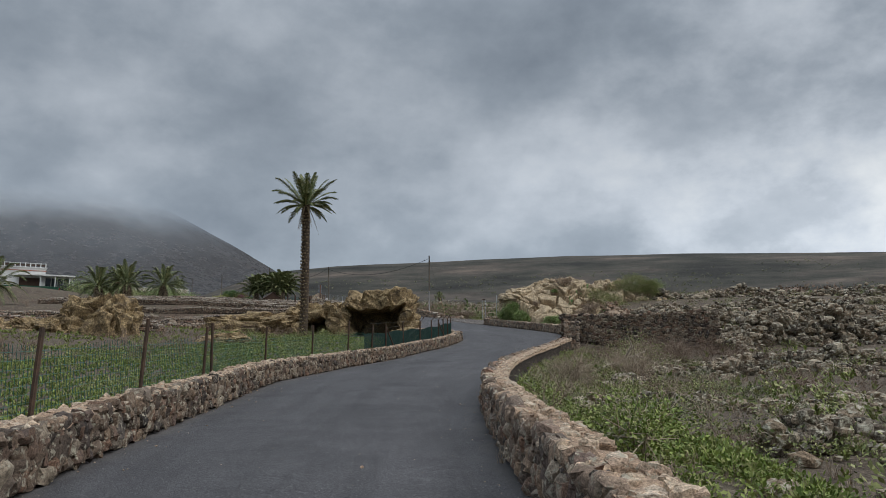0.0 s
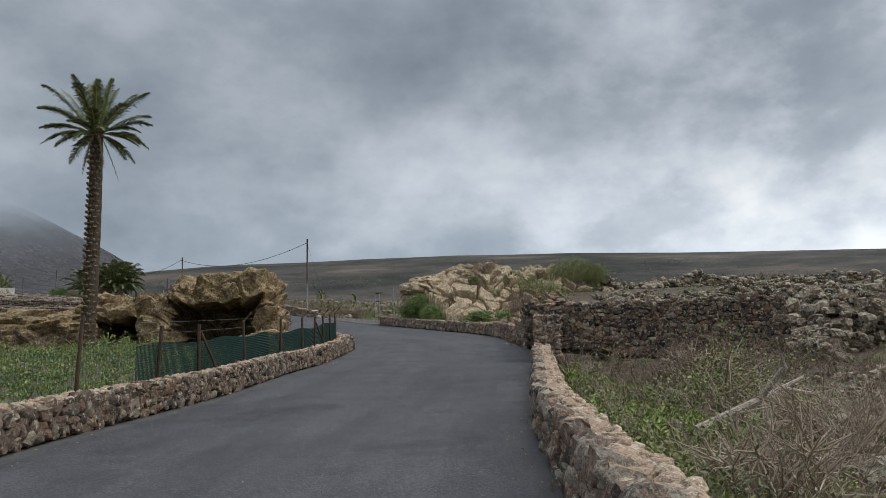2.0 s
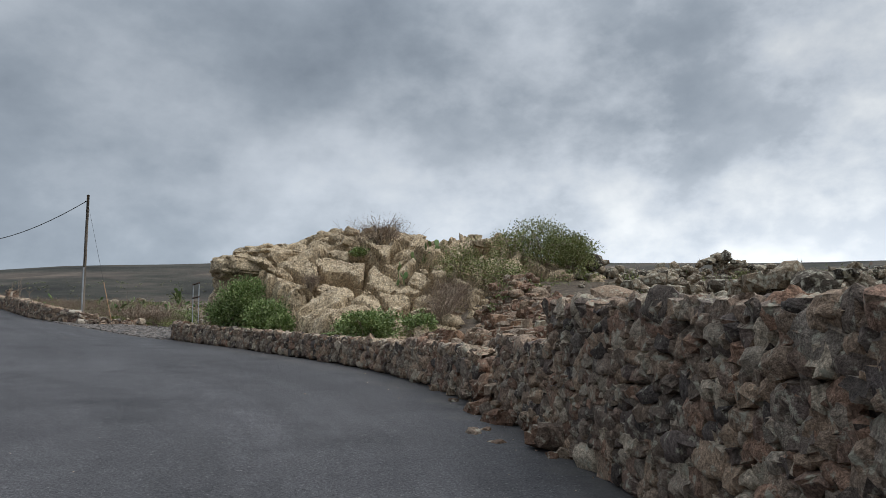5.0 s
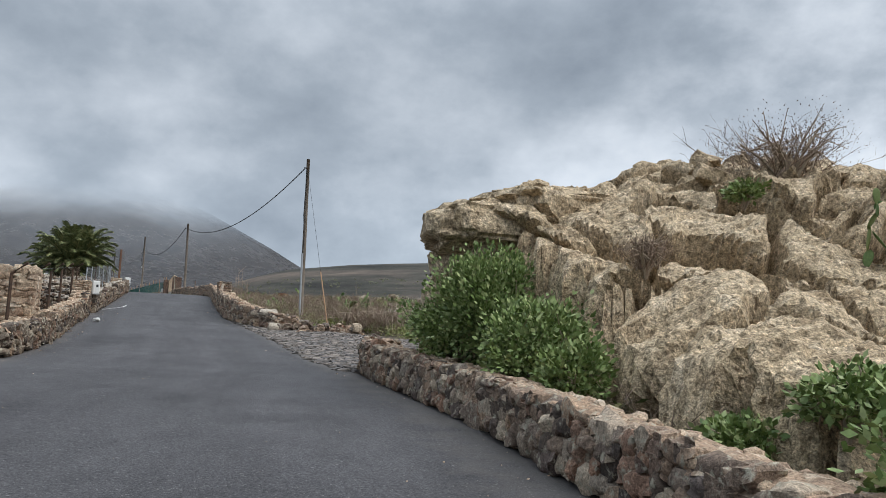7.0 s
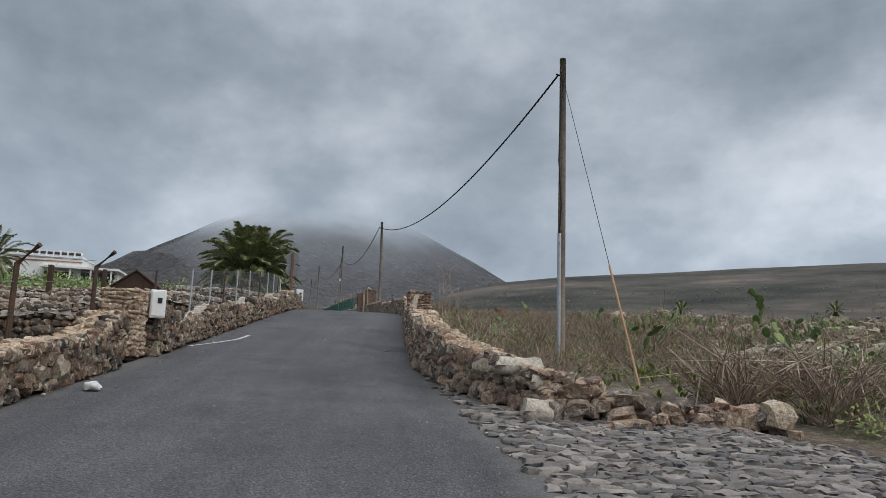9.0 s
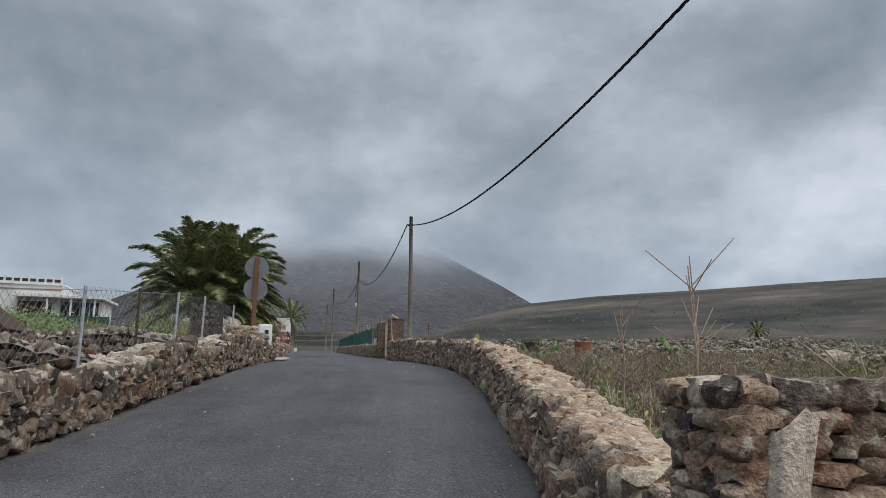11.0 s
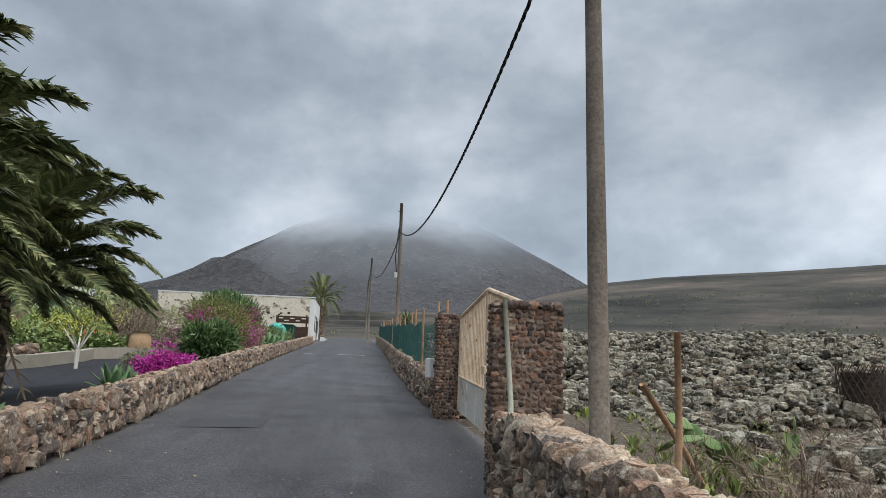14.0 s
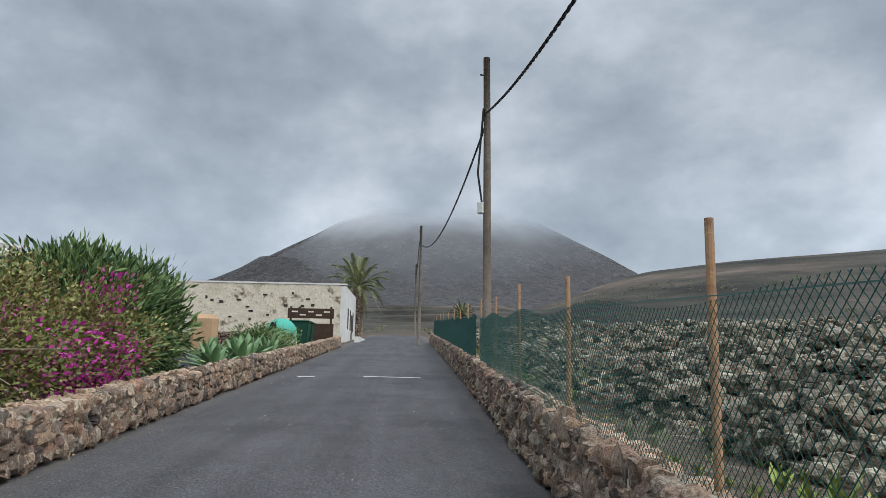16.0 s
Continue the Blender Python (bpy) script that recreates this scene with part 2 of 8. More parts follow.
    "wire_grey": material("galvanised_wire", [(0.16, 0.165, 0.16), (0.22, 0.22, 0.215)], 4.0, 0.5, 0.0, metal=0.5),
    "netting": material("dark_green_netting", [(0.012, 0.035, 0.03), (0.02, 0.05, 0.042)], 4.0, 0.8, 0.0),
    "steel": material("galvanised_steel", [(0.36, 0.38, 0.40), (0.46, 0.48, 0.50)], 5.0, 0.5, 0.1, 30.0, metal=0.6),
    "cream_paint": material("faded_cream_paint", [(0.50, 0.34, 0.21), (0.68, 0.52, 0.36), (0.72, 0.60, 0.46)], 5.0, 0.7, 0.25, 30.0, stain=((0.30, 0.15, 0.07), 9.0, 0.6, 0.68), contrast=0.2),
    "cream_sheet": material("weathered_cream_sheet", [(0.60, 0.56, 0.49), (0.72, 0.68, 0.61)], 2.0, 0.7, 0.2, 20.0, stain=((0.33, 0.24, 0.16), 3.0, 0.6, 0.72), contrast=0.12),
    "pvc": material("pale_green_pipe", [(0.40, 0.47, 0.38), (0.52, 0.55, 0.45), (0.57, 0.53, 0.44)], 2.0, 0.6, 0.1, 20.0),
    "old_plaster": material("stained_cream_plaster", [(0.54, 0.49, 0.38), (0.68, 0.63, 0.52), (0.60, 0.55, 0.43)], 0.9, 0.95, 0.5, 8.0, stain=((0.17, 0.13, 0.09), 1.3, 0.56, 0.66), contrast=0.2),
    "ochre": material("ochre_block", [(0.42, 0.27, 0.15), (0.52, 0.36, 0.22)], 2.0, 0.9, 0.2, 20.0),
    "glass": material("dark_window_glass", [(0.02, 0.024, 0.028), (0.035, 0.04, 0.045)], 1.0, 0.12, 0.0),
    "brown_wood": material("dark_brown_board", [(0.045, 0.026, 0.018), (0.075, 0.045, 0.03)], 3.0, 0.7, 0.3, 30.0),
    "turq": material("turquoise_plastic", [(0.05, 0.34, 0.26), (0.08, 0.42, 0.33)], 2.0, 0.5, 0.0),
    "bin_green": material("dark_green_bin", [(0.012, 0.06, 0.035), (0.02, 0.08, 0.05)], 2.0, 0.5, 0.0),
    "rust": material("rusty_barrel", [(0.20, 0.075, 0.035), (0.28, 0.12, 0.06)], 4.0, 0.85, 0.4, 25.0),
    "car_paint": material("dark_car_paint", [(0.015, 0.016, 0.018), (0.022, 0.023, 0.026)], 1.0, 0.3, 0.0),
    "rubber": material("black_rubber", [(0.012, 0.012, 0.012), (0.02, 0.02, 0.02)], 4.0, 0.8, 0.0),
    "tail_red": material("red_lens", [(0.35, 0.02, 0.015), (0.4, 0.03, 0.02)], 4.0, 0.3, 0.0),
    "twig": material("dry_twigs", [(0.245, 0.195, 0.147), (0.415, 0.344, 0.257), (0.317, 0.227, 0.168), (0.562, 0.476, 0.369)], 2.0, 0.9, 0.0, 20.0, "island"),
    "brown_scrub": material("brown_scrub", [(0.15, 0.105, 0.078), (0.25, 0.18, 0.135), (0.21, 0.155, 0.125), (0.36, 0.28, 0.205)], 2.0, 0.9, 0.0, 20.0, "island"),
    "sage": material("grey_green_leaf", [(0.10, 0.115, 0.065), (0.17, 0.185, 0.105), (0.25, 0.255, 0.155), (0.33, 0.31, 0.21)], 2.0, 0.8, 0.0, 20.0, "island"),
    "herb": material("fresh_green_herb", [(0.10, 0.15, 0.04), (0.19, 0.26, 0.06), (0.31, 0.37, 0.10), (0.16, 0.18, 0.07), (0.40, 0.40, 0.16)], 2.0, 0.7, 0.0, 20.0, "island"),
    "olive": material("olive_leaf", [(0.117, 0.154, 0.052), (0.2, 0.235, 0.082), (0.282, 0.293, 0.117), (0.353, 0.353, 0.165)], 2.0, 0.7, 0.0, 20.0, "island"),
    "leaf": material("dark_shrub_leaf", [(0.085, 0.13, 0.04), (0.16, 0.23, 0.07), (0.26, 0.34, 0.125), (0.39, 0.44, 0.21)], 2.0, 0.45, 0.0, 20.0, "island"),
    "oleander": material("oleander_leaf", [(0.035, 0.07, 0.028), (0.065, 0.125, 0.045), (0.12, 0.20, 0.072), (0.27, 0.34, 0.14)], 2.0, 0.5, 0.0, 20.0, "island"),
    "yellow_leaf": material("yellow_green_leaf", [(0.25, 0.296, 0.047), (0.374, 0.39, 0.078), (0.468, 0.421, 0.094)], 2.0, 0.6, 0.0, 20.0, "island"),
    "magenta": material("magenta_bract", [(0.38, 0.023, 0.218), (0.517, 0.046, 0.345), (0.575, 0.103, 0.414)], 2.0, 0.6, 0.0, 20.0, "island"),
    "red_flower": material("red_flower", [(0.45, 0.05, 0.06), (0.55, 0.12, 0.14)], 2.0, 0.6, 0.0, 20.0, "island"),
    "cactus": material("cactus_pad", [(0.09, 0.16, 0.055), (0.14, 0.21, 0.075), (0.18, 0.25, 0.10), (0.22, 0.26, 0.10)], 3.0, 0.7, 0.2, 30.0, "object"),
    "agave": material("agave_leaf", [(0.098, 0.196, 0.098), (0.154, 0.266, 0.126), (0.21, 0.322, 0.154)], 3.0, 0.6, 0.0, 20.0, "island"),
    "orange_cloth": material("orange_cloth", [(0.62, 0.16, 0.06), (0.70, 0.21, 0.09)], 3.0, 0.8, 0.2, 30.0),
    "red_tile": material("terracotta_paint", [(0.30, 0.10, 0.06), (0.38, 0.15, 0.09)], 3.0, 0.8, 0.1, 20.0),
    "pillar_mortar": material("pale_pink_mortar", [(0.24, 0.18, 0.145), (0.36, 0.275, 0.225)], 5.0, 0.95, 0.6, 40.0, coords="World"),
    "pillar_stone": material("brown_cobble", BROWN, 11.0, 0.7, 0.6, 34.0, "object", coords="World", contrast=0.35),
    "pillar_rubble": material("brown_cobbles", BROWN, 11.0, 0.7, 0.6, 34.0, "island", coords="World", contrast=0.35),
    "trunk": material("palm_trunk", [(0.05, 0.038, 0.03), (0.12, 0.09, 0.065)], 6.0, 0.95, 0.8, 25.0),
    "slim_bark": material("weathered_palm_bark", [(0.15, 0.11, 0.07), (0.24, 0.18, 0.115), (0.19, 0.15, 0.09)], 9.0, 0.95, 0.8, 30.0, "island"),
    "stub": material("palm_leaf_base", [(0.24, 0.18, 0.13), (0.45, 0.36, 0.27), (0.6, 0.5, 0.39)], 9.0, 0.95, 0.8, 30.0, "island"),
    "frond": material("palm_leaf", [(0.06, 0.082, 0.035), (0.115, 0.145, 0.06), (0.19, 0.215, 0.09), (0.36, 0.345, 0.17)], 2.0, 0.5, 0.0, 20.0, "island"),
    "frond_dry": material("dry_palm_leaf", [(0.15, 0.112, 0.0675), (0.225, 0.173, 0.105)], 2.0, 0.8, 0.0, 20.0, "island"),
}


# ---- mesh helpers ----
def part(name, bm, mat, parent=None, label=""):
    me = bpy.data.meshes.new(name)
    bm.to_mesh(me)
    bm.free()
    me.materials.append(mat)
    ob = new(name, me)
    if parent is not None:
        ob.parent = parent
    if label:
        ob["label"] = label
    return ob


def mesh_part(name, verts, faces, mat, parent=None, label="", smooth=False):
    me = bpy.data.meshes.new(name)
    me.from_pydata(verts if isinstance(verts, list) else verts.tolist(), [], faces if isinstance(faces, list) else faces.tolist())
    me.materials.append(mat)
    if smooth:
        me.shade_smooth()
    ob = new(name, me)
    if parent is not None:
        ob.parent = parent
    if label:
        ob["label"] = label
    return ob


def tube(path, radii, sides=8, cap=True):
    """Verts and faces of a tube along a list of points."""
    verts, faces = [], []
    path = [Vector(p) for p in path]
    for i, p in enumerate(path):
        d = (path[min(i + 1, len(path) - 1)] - path[max(i - 1, 0)]).normalized()
        a = d.cross(Vector((0, 0, 1)) if abs(d.z) < 0.9 else Vector((1, 0, 0))).normalized()
        b = d.cross(a)
        r = radii[i] if isinstance(radii, (list, tuple)) else radii
        for k in range(sides):
            w = 2 * math.pi * k / sides
            verts.append(tuple(p + a * (r * math.cos(w)) + b * (r * math.sin(w))))
    for i in range(len(path) - 1):
        for k in range(sides):
            n = (k + 1) % sides
            faces.append((i * sides + k, i * sides + n, (i + 1) * sides + n, (i + 1) * sides + k))
    if cap:
        faces.append(tuple(range(sides)))
        faces.append(tuple(range((len(path) - 1) * sides, len(path) * sides))[::-1])
    return verts, faces


def box(bm, cx, cy, cz, sx, sy, sz, rz=0.0, bevel=0.0):
    made = bmesh.ops.create_cube(bm, size=1.0, matrix=pose(cx, cy, cz, 0, 0, rz) @ Matrix.Diagonal((sx, sy, sz, 1)))
    if bevel:
        edges = list({e for v in made["verts"] for e in v.link_edges})
        bmesh.ops.bevel(bm, geom=edges, offset=bevel, segments=1, affect="EDGES")


def thing(name, x, y, z, label, category, group="", kind="", rz=0.0):
    ob = new(name)
    ob.empty_display_size = 0.2
    ob.location, ob.rotation_euler = (x, y, z), (0, 0, radians(rz))
    return tagged(ob, label, category, group, kind)


# ---- plan: the line of the road ----
ROAD = [
    (1.62, -17.9, -0.90), (1.26, -10.15, -0.65), (0.89, -2.56, -0.42), (0.4, 5.42, -0.17), (0.91, 13.4, 0.08), (2.28, 21.28, 0.37), (4.1, 29.07, 0.8),
    (5.72, 36.9, 1.31), (5.58, 44.87, 2.04), (3.34, 52.53, 2.7), (0.16, 59.87, 3.46), (-3.44, 67.01, 4.37), (-6.92, 74.22, 5.42),
    (-10.48, 81.38, 6.36), (-14.49, 88.3, 6.86), (-18.77, 95.06, 7.23), (-23.13, 101.77, 7.66), (-27.5, 108.47, 8.07), (-31.84, 115.19, 8.48),
    (-36.18, 121.91, 8.88), (-40.52, 128.63, 9.29), (-44.86, 135.35, 9.69), (-49.2, 142.07, 10.1), (-53.55, 148.79, 10.5), (-57.89, 155.51, 10.91),
    (-66.6, 169.0, 11.7), (-75.3, 182.4, 12.5), (-92.7, 209.3, 14.2),
]


def smooth_line(points, step=0.25):
    """A Catmull-Rom curve through the points, at even steps."""
    p = np.array([points[0], *points, points[-1]], float)
    p[0], p[-1] = 2 * p[1] - p[2], 2 * p[-2] - p[-3]
    out = []
    for i in range(1, len(p) - 2):
        for u in np.linspace(0, 1, 40, endpoint=False):
            a, b, c, d = p[i - 1 : i + 3]
            out.append(0.5 * (2 * b + (c - a) * u + (2 * a - 5 * b + 4 * c - d) * u**2 + (3 * b - a - 3 * c + d) * u**3))
    out = np.array([*out, p[-2]])
    s = np.r_[0, np.cumsum(np.hypot(*np.diff(out[:, :2], axis=0).T))]
    even = np.arange(0, s[-1], step)
    return even, np.stack([np.interp(even, s, out[:, k]) for k in range(3)], 1)


STATION, LINE = smooth_line(ROAD)
STATION = STATION - 15.3  # zero near the start of the drive
AHEAD = np.gradient(LINE[:, :2], axis=0)
AHEAD /= np.linalg.norm(AHEAD, axis=1)[:, None]


def at(s, lat, dz=0.0):
    """The point at a station along the road, lat metres to its right, dz above its surface."""
    x, y, z = (np.interp(s, STATION, LINE[:, k]) for k in range(3))
    ax, ay = np.interp(s, STATION, AHEAD[:, 0]), np.interp(s, STATION, AHEAD[:, 1])
    return Vector((x + ay * lat, y - ax * lat, z + dz))


def heading(s):
    return math.degrees(math.atan2(-np.interp(s, STATION, AHEAD[:, 0]), np.interp(s, STATION, AHEAD[:, 1])))


def nearest(x, y):
    """Station, offset to the right and height of the road's line beside points."""
    x, y = np.atleast_1d(np.asarray(x, float)), np.atleast_1d(np.asarray(y, float))
    s, lat, z = np.empty(len(x)), np.empty(len(x)), np.empty(len(x))
    for i in range(0, len(x), 4000):
        j = slice(i, i + 4000)
        d2 = (x[j, None] - LINE[None, ::2, 0]) ** 2 + (y[j, None] - LINE[None, ::2, 1]) ** 2
        k = d2.argmin(1) * 2
        dx, dy = x[j] - LINE[k, 0], y[j] - LINE[k, 1]
        s[j], lat[j], z[j] = STATION[k], AHEAD[k, 1] * dx - AHEAD[k, 0] * dy, LINE[k, 2]
    return s, lat, z


def step(a, b, v):
    u = np.clip((np.asarray(v, float) - a) / (b - a), 0, 1)
    return u * u * (3 - 2 * u)


LEFT = ([-20, 6, 10, 13, 18, 24, 29, 34, 39, 43, 46, 50, 58, 61, 64, 70, 78, 88, 94, 98, 99, 111, 116, 126, 140, 152, 200],
        [-2.9, -2.95, -3.4, -3.85, -4.9, -5.2, -5.0, -5.2, -5.05, -4.6, -6.0, -9.0, -6.5, -3.6, -3.3, -3.2, -2.9, -2.65, -2.5, -2.6, -2.7, -2.85, -3.0, -3.15, -3.3, -3.4, -3.5])
RIGHT = ([-20, 6, 8, 13, 24, 27, 32, 36, 41, 45, 50, 56, 60, 62, 70, 72, 73.5, 79, 86, 90, 97, 101, 102.6, 103.4, 106, 109, 111, 121, 134, 150, 200],
         [1.05, 1.03, 1.0, 0.8, 0.82, 0.95, 1.1, 1.3, 1.6, 1.9, 2.0, 2.05, 1.75, 1.35, 1.12, 0.95, 0.8, 0.86, 1.15, 1.22, 1.18, 1.08, 1.04, 1.4, 1.4, 1.18, 1.1, 1.14, 1.3, 1.4, 1.4])


def left(s):
    return np.interp(s, *LEFT)


def right(s):
    return np.interp(s, *RIGHT)


def ground_height(x, y):
    x, y = np.atleast_1d(np.asarray(x, float)), np.atleast_1d(np.asarray(y, float))
    plane = -0.55 + 0.0745 * (y + 2.4)
    rest = LINE[::12, 2] - (-0.55 + 0.0745 * (LINE[::12, 1] + 2.4))
    near = np.zeros(len(x))
    for i in range(0, len(x), 4000):
        j = slice(i, i + 4000)
        w = 1 / ((x[j, None] - LINE[None, ::12, 0]) ** 2 + (y[j, None] - LINE[None, ::12, 1]) ** 2 + 2.0) ** 2
        near[j] = (w * rest).sum(1) / w.sum(1)
    s, lat, zr = nearest(x, y)
    away = np.abs(lat)
    z = plane + near * (1 - step(60, 200, away))
    z = np.where(away < 7, zr + (z - zr) * step(3.5, 7, away), z)
    z = z - 0.05
    off_r, off_l = lat - right(s), left(s) - lat
    # fields beside the road
    z -= 0.42 * step(0.4, 2.5, off_r) * (1 - step(33, 36, s))
    z += 0.25 * step(3, 9, off_l) * (1 - step(40, 47, s)) + 0.9 * step(9, 26, off_l) * (1 - step(40, 60, s))
    z += (0.3 * step(0.8, 2.5, off_l) + 0.9 * step(3, 20, off_l)) * step(72, 77, s) * (1 - step(90, 96, s))
    z += (1.1 * step(9, 16, off_l) + 2.0 * step(17, 32, off_l)) * step(96, 112, s) * (1 - step(150, 175, s))
    # broken ground that climbs behind the tall field wall
    z += (0.5 * step(31, 34, y) + 0.6 * step(40, 47, y) + 0.9 * step(48, 58, y)) * step(7, 15, x) * (1 - step(70, 110, y)) * (1 - step(60, 110, x))
    z -= 0.25 * step(1, 5, off_r) * step(70, 76, s) * (1 - step(112, 130, s))
    r = np.hypot(x + 10, y - 60)
    rough = np.array([noise.noise((a * 0.35, b * 0.35, 0)) for a, b in zip(x, y)])
    z += 0.09 * rough * step(0.3, 2.0, np.maximum(off_r, off_l)) * (r < 400)
    yaw = np.degrees(np.arctan2(-(x + 10), y - 60))
    crest = np.interp(yaw, [-180, -120, -60, -47, -41, -31, -23, -12, -4, 2, 6, 9.5, 13, 14.8, 16.8, 18.5, 20, 22.3, 24, 180], [20, 30, 43, 49, 52.5, 57.5, 61.5, 63.5, 62.5, 60.5, 59.5, 58, 55, 53.5, 49, 44.5, 39, 32, 29, 20])
    near_side = z + (crest - z) * step(170, 450, r)
    ridge = np.where(r > 450, crest - 0.03 * (r - 450) * (r < 1100) - 19.5 * (r >= 1100), near_side)
    plain = np.where(r > 250, z + (58 - np.minimum(z, 48)) * step(320, 850, r), z)
    plain = np.where(r > 850, 58 + 0.012 * (np.minimum(r, 4000) - 850), plain)
    z = np.where(r > 160, ridge + (plain - ridge) * step(19.5, 25, yaw), z)
    # the bed of the cobbled apron
    bed = step(60.3, 61.5, s) * (1 - step(71.5, 72.8, s)) * step(0.0, 0.3, off_r) * (1 - step(7.6, 9.5, lat))
    z = z + (np.minimum(z, zr - 0.08) - z) * bed
    return z


def ground_z(x, y):
    return float(ground_height(x, y)[0])


# ---- the ground, one sheet to the horizon ----
def build_ground():
    far = np.array([4, 9, 16, 26, 40, 55, 72, 90, 110, 130, 150, 170, 190, 210, 230, 250, 270, 290, 310, 330, 350, 375, 400, 425, 450, 480, 510, 560, 620, 690, 760, 900, 1100, 1400, 1900, 2700, 4000])
    xs = np.r_[-75 - far[::-1], np.arange(-75, 45.1, 1.0), 45 + far]
    ys = np.r_[-16 - far[::-1], np.arange(-16, 190.1, 1.0), 190 + far]
    gx, gy = np.meshgrid(xs, ys)
    z = ground_height(gx.ravel(), gy.ravel())
    s, lat, zr = nearest(gx.ravel(), gy.ravel())
    on = (lat > left(s) - 0.8) & (lat < right(s) + 0.8)
    z = np.where(on, np.minimum(z, zr - 0.06), z)
    n = len(xs)
    k = (np.arange(len(ys) - 1)[:, None] * n + np.arange(n - 1)[None]).ravel()
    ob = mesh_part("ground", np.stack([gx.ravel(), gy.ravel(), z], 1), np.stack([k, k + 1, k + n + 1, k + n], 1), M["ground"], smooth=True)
    tagged(ob, "dry brown field soil rising to a long green-grey ridge", "ground", kind="structure")


def tint_ground():
    """Far slopes carry thin green scrub in bands along the old terraces; near fields are bare soil with weeds."""
    nt = M["ground"].node_tree
    N, link = nt.nodes.new, nt.links.new
    bsdf = nt.nodes["Principled BSDF"]
    near = bsdf.inputs["Base Color"].links[0].from_socket
    geo = N("ShaderNodeNewGeometry")
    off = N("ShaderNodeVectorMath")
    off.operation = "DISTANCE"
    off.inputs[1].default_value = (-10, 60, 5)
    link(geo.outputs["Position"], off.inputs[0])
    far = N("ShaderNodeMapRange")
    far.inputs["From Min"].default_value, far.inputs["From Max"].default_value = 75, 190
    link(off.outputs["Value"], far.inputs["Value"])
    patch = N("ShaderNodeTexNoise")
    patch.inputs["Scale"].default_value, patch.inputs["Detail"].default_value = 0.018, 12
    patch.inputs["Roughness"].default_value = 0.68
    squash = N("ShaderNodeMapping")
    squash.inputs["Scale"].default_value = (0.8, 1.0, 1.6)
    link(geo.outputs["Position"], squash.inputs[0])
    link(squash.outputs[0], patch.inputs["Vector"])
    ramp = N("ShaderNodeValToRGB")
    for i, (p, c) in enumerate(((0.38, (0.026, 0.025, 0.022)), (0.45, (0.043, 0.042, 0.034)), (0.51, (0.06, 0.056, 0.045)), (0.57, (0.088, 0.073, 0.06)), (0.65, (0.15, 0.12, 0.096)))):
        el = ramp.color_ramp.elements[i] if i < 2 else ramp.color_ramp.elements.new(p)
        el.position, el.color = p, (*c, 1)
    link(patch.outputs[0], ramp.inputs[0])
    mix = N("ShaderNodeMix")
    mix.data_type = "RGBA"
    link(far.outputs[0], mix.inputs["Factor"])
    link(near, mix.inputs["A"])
    # old terraces run along the slope
    lines = N("ShaderNodeMapping")
    lines.inputs["Scale"].default_value = (0.045, 0.045, 0.26)
    link(geo.outputs["Position"], lines.inputs[0])
    bands = N("ShaderNodeTexNoise")
    bands.inputs["Scale"].default_value, bands.inputs["Detail"].default_value, bands.inputs["Roughness"].default_value = 1.0, 9.0, 0.75
    link(lines.outputs[0], bands.inputs["Vector"])
    span = N("ShaderNodeMapRange")
    span.inputs["From Min"].default_value, span.inputs["From Max"].default_value = 0.38, 0.62
    span.inputs["To Min"].default_value, span.inputs["To Max"].default_value = 0.68, 1.26
    link(bands.outputs[0], span.inputs["Value"])
    worn = N("ShaderNodeMix")
    worn.data_type, worn.blend_type = "RGBA", "MULTIPLY"
    worn.inputs["Factor"].default_value = 1.0
    link(ramp.outputs[0], worn.inputs["A"])
    link(span.outputs[0], worn.inputs["B"])
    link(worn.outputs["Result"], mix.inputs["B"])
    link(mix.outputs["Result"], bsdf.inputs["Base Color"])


build_ground()
tint_ground()


def build_road():
    st = np.arange(-14, 185, 0.5)
    cross = np.linspace(0, 1, 11)
    verts, faces = [], []
    for s in st:
        a, b = left(s) - 0.12, right(s) + 0.12
        for c in cross:
            lat = a + (b - a) * c
            verts.append(tuple(at(s, lat, 0.03 * math.sin(math.pi * c) - 0.02)))
    n = len(cross)
    for i in range(len(st) - 1):
        for k in range(n - 1):
            faces.append((i * n + k, i * n + k + 1, (i + 1) * n + k + 1, (i + 1) * n + k))
    ob = tagged(mesh_part("road", verts, faces, M["asphalt"], smooth=True), "narrow worn dark grey asphalt lane", "road", kind="structure")
    lane = ob.data.uv_layers.new(name="lane")
    for loop in ob.data.loops:
        lane.data[loop.index].uv = (cross[loop.vertex_index % n], st[loop.vertex_index // n] * 0.1)


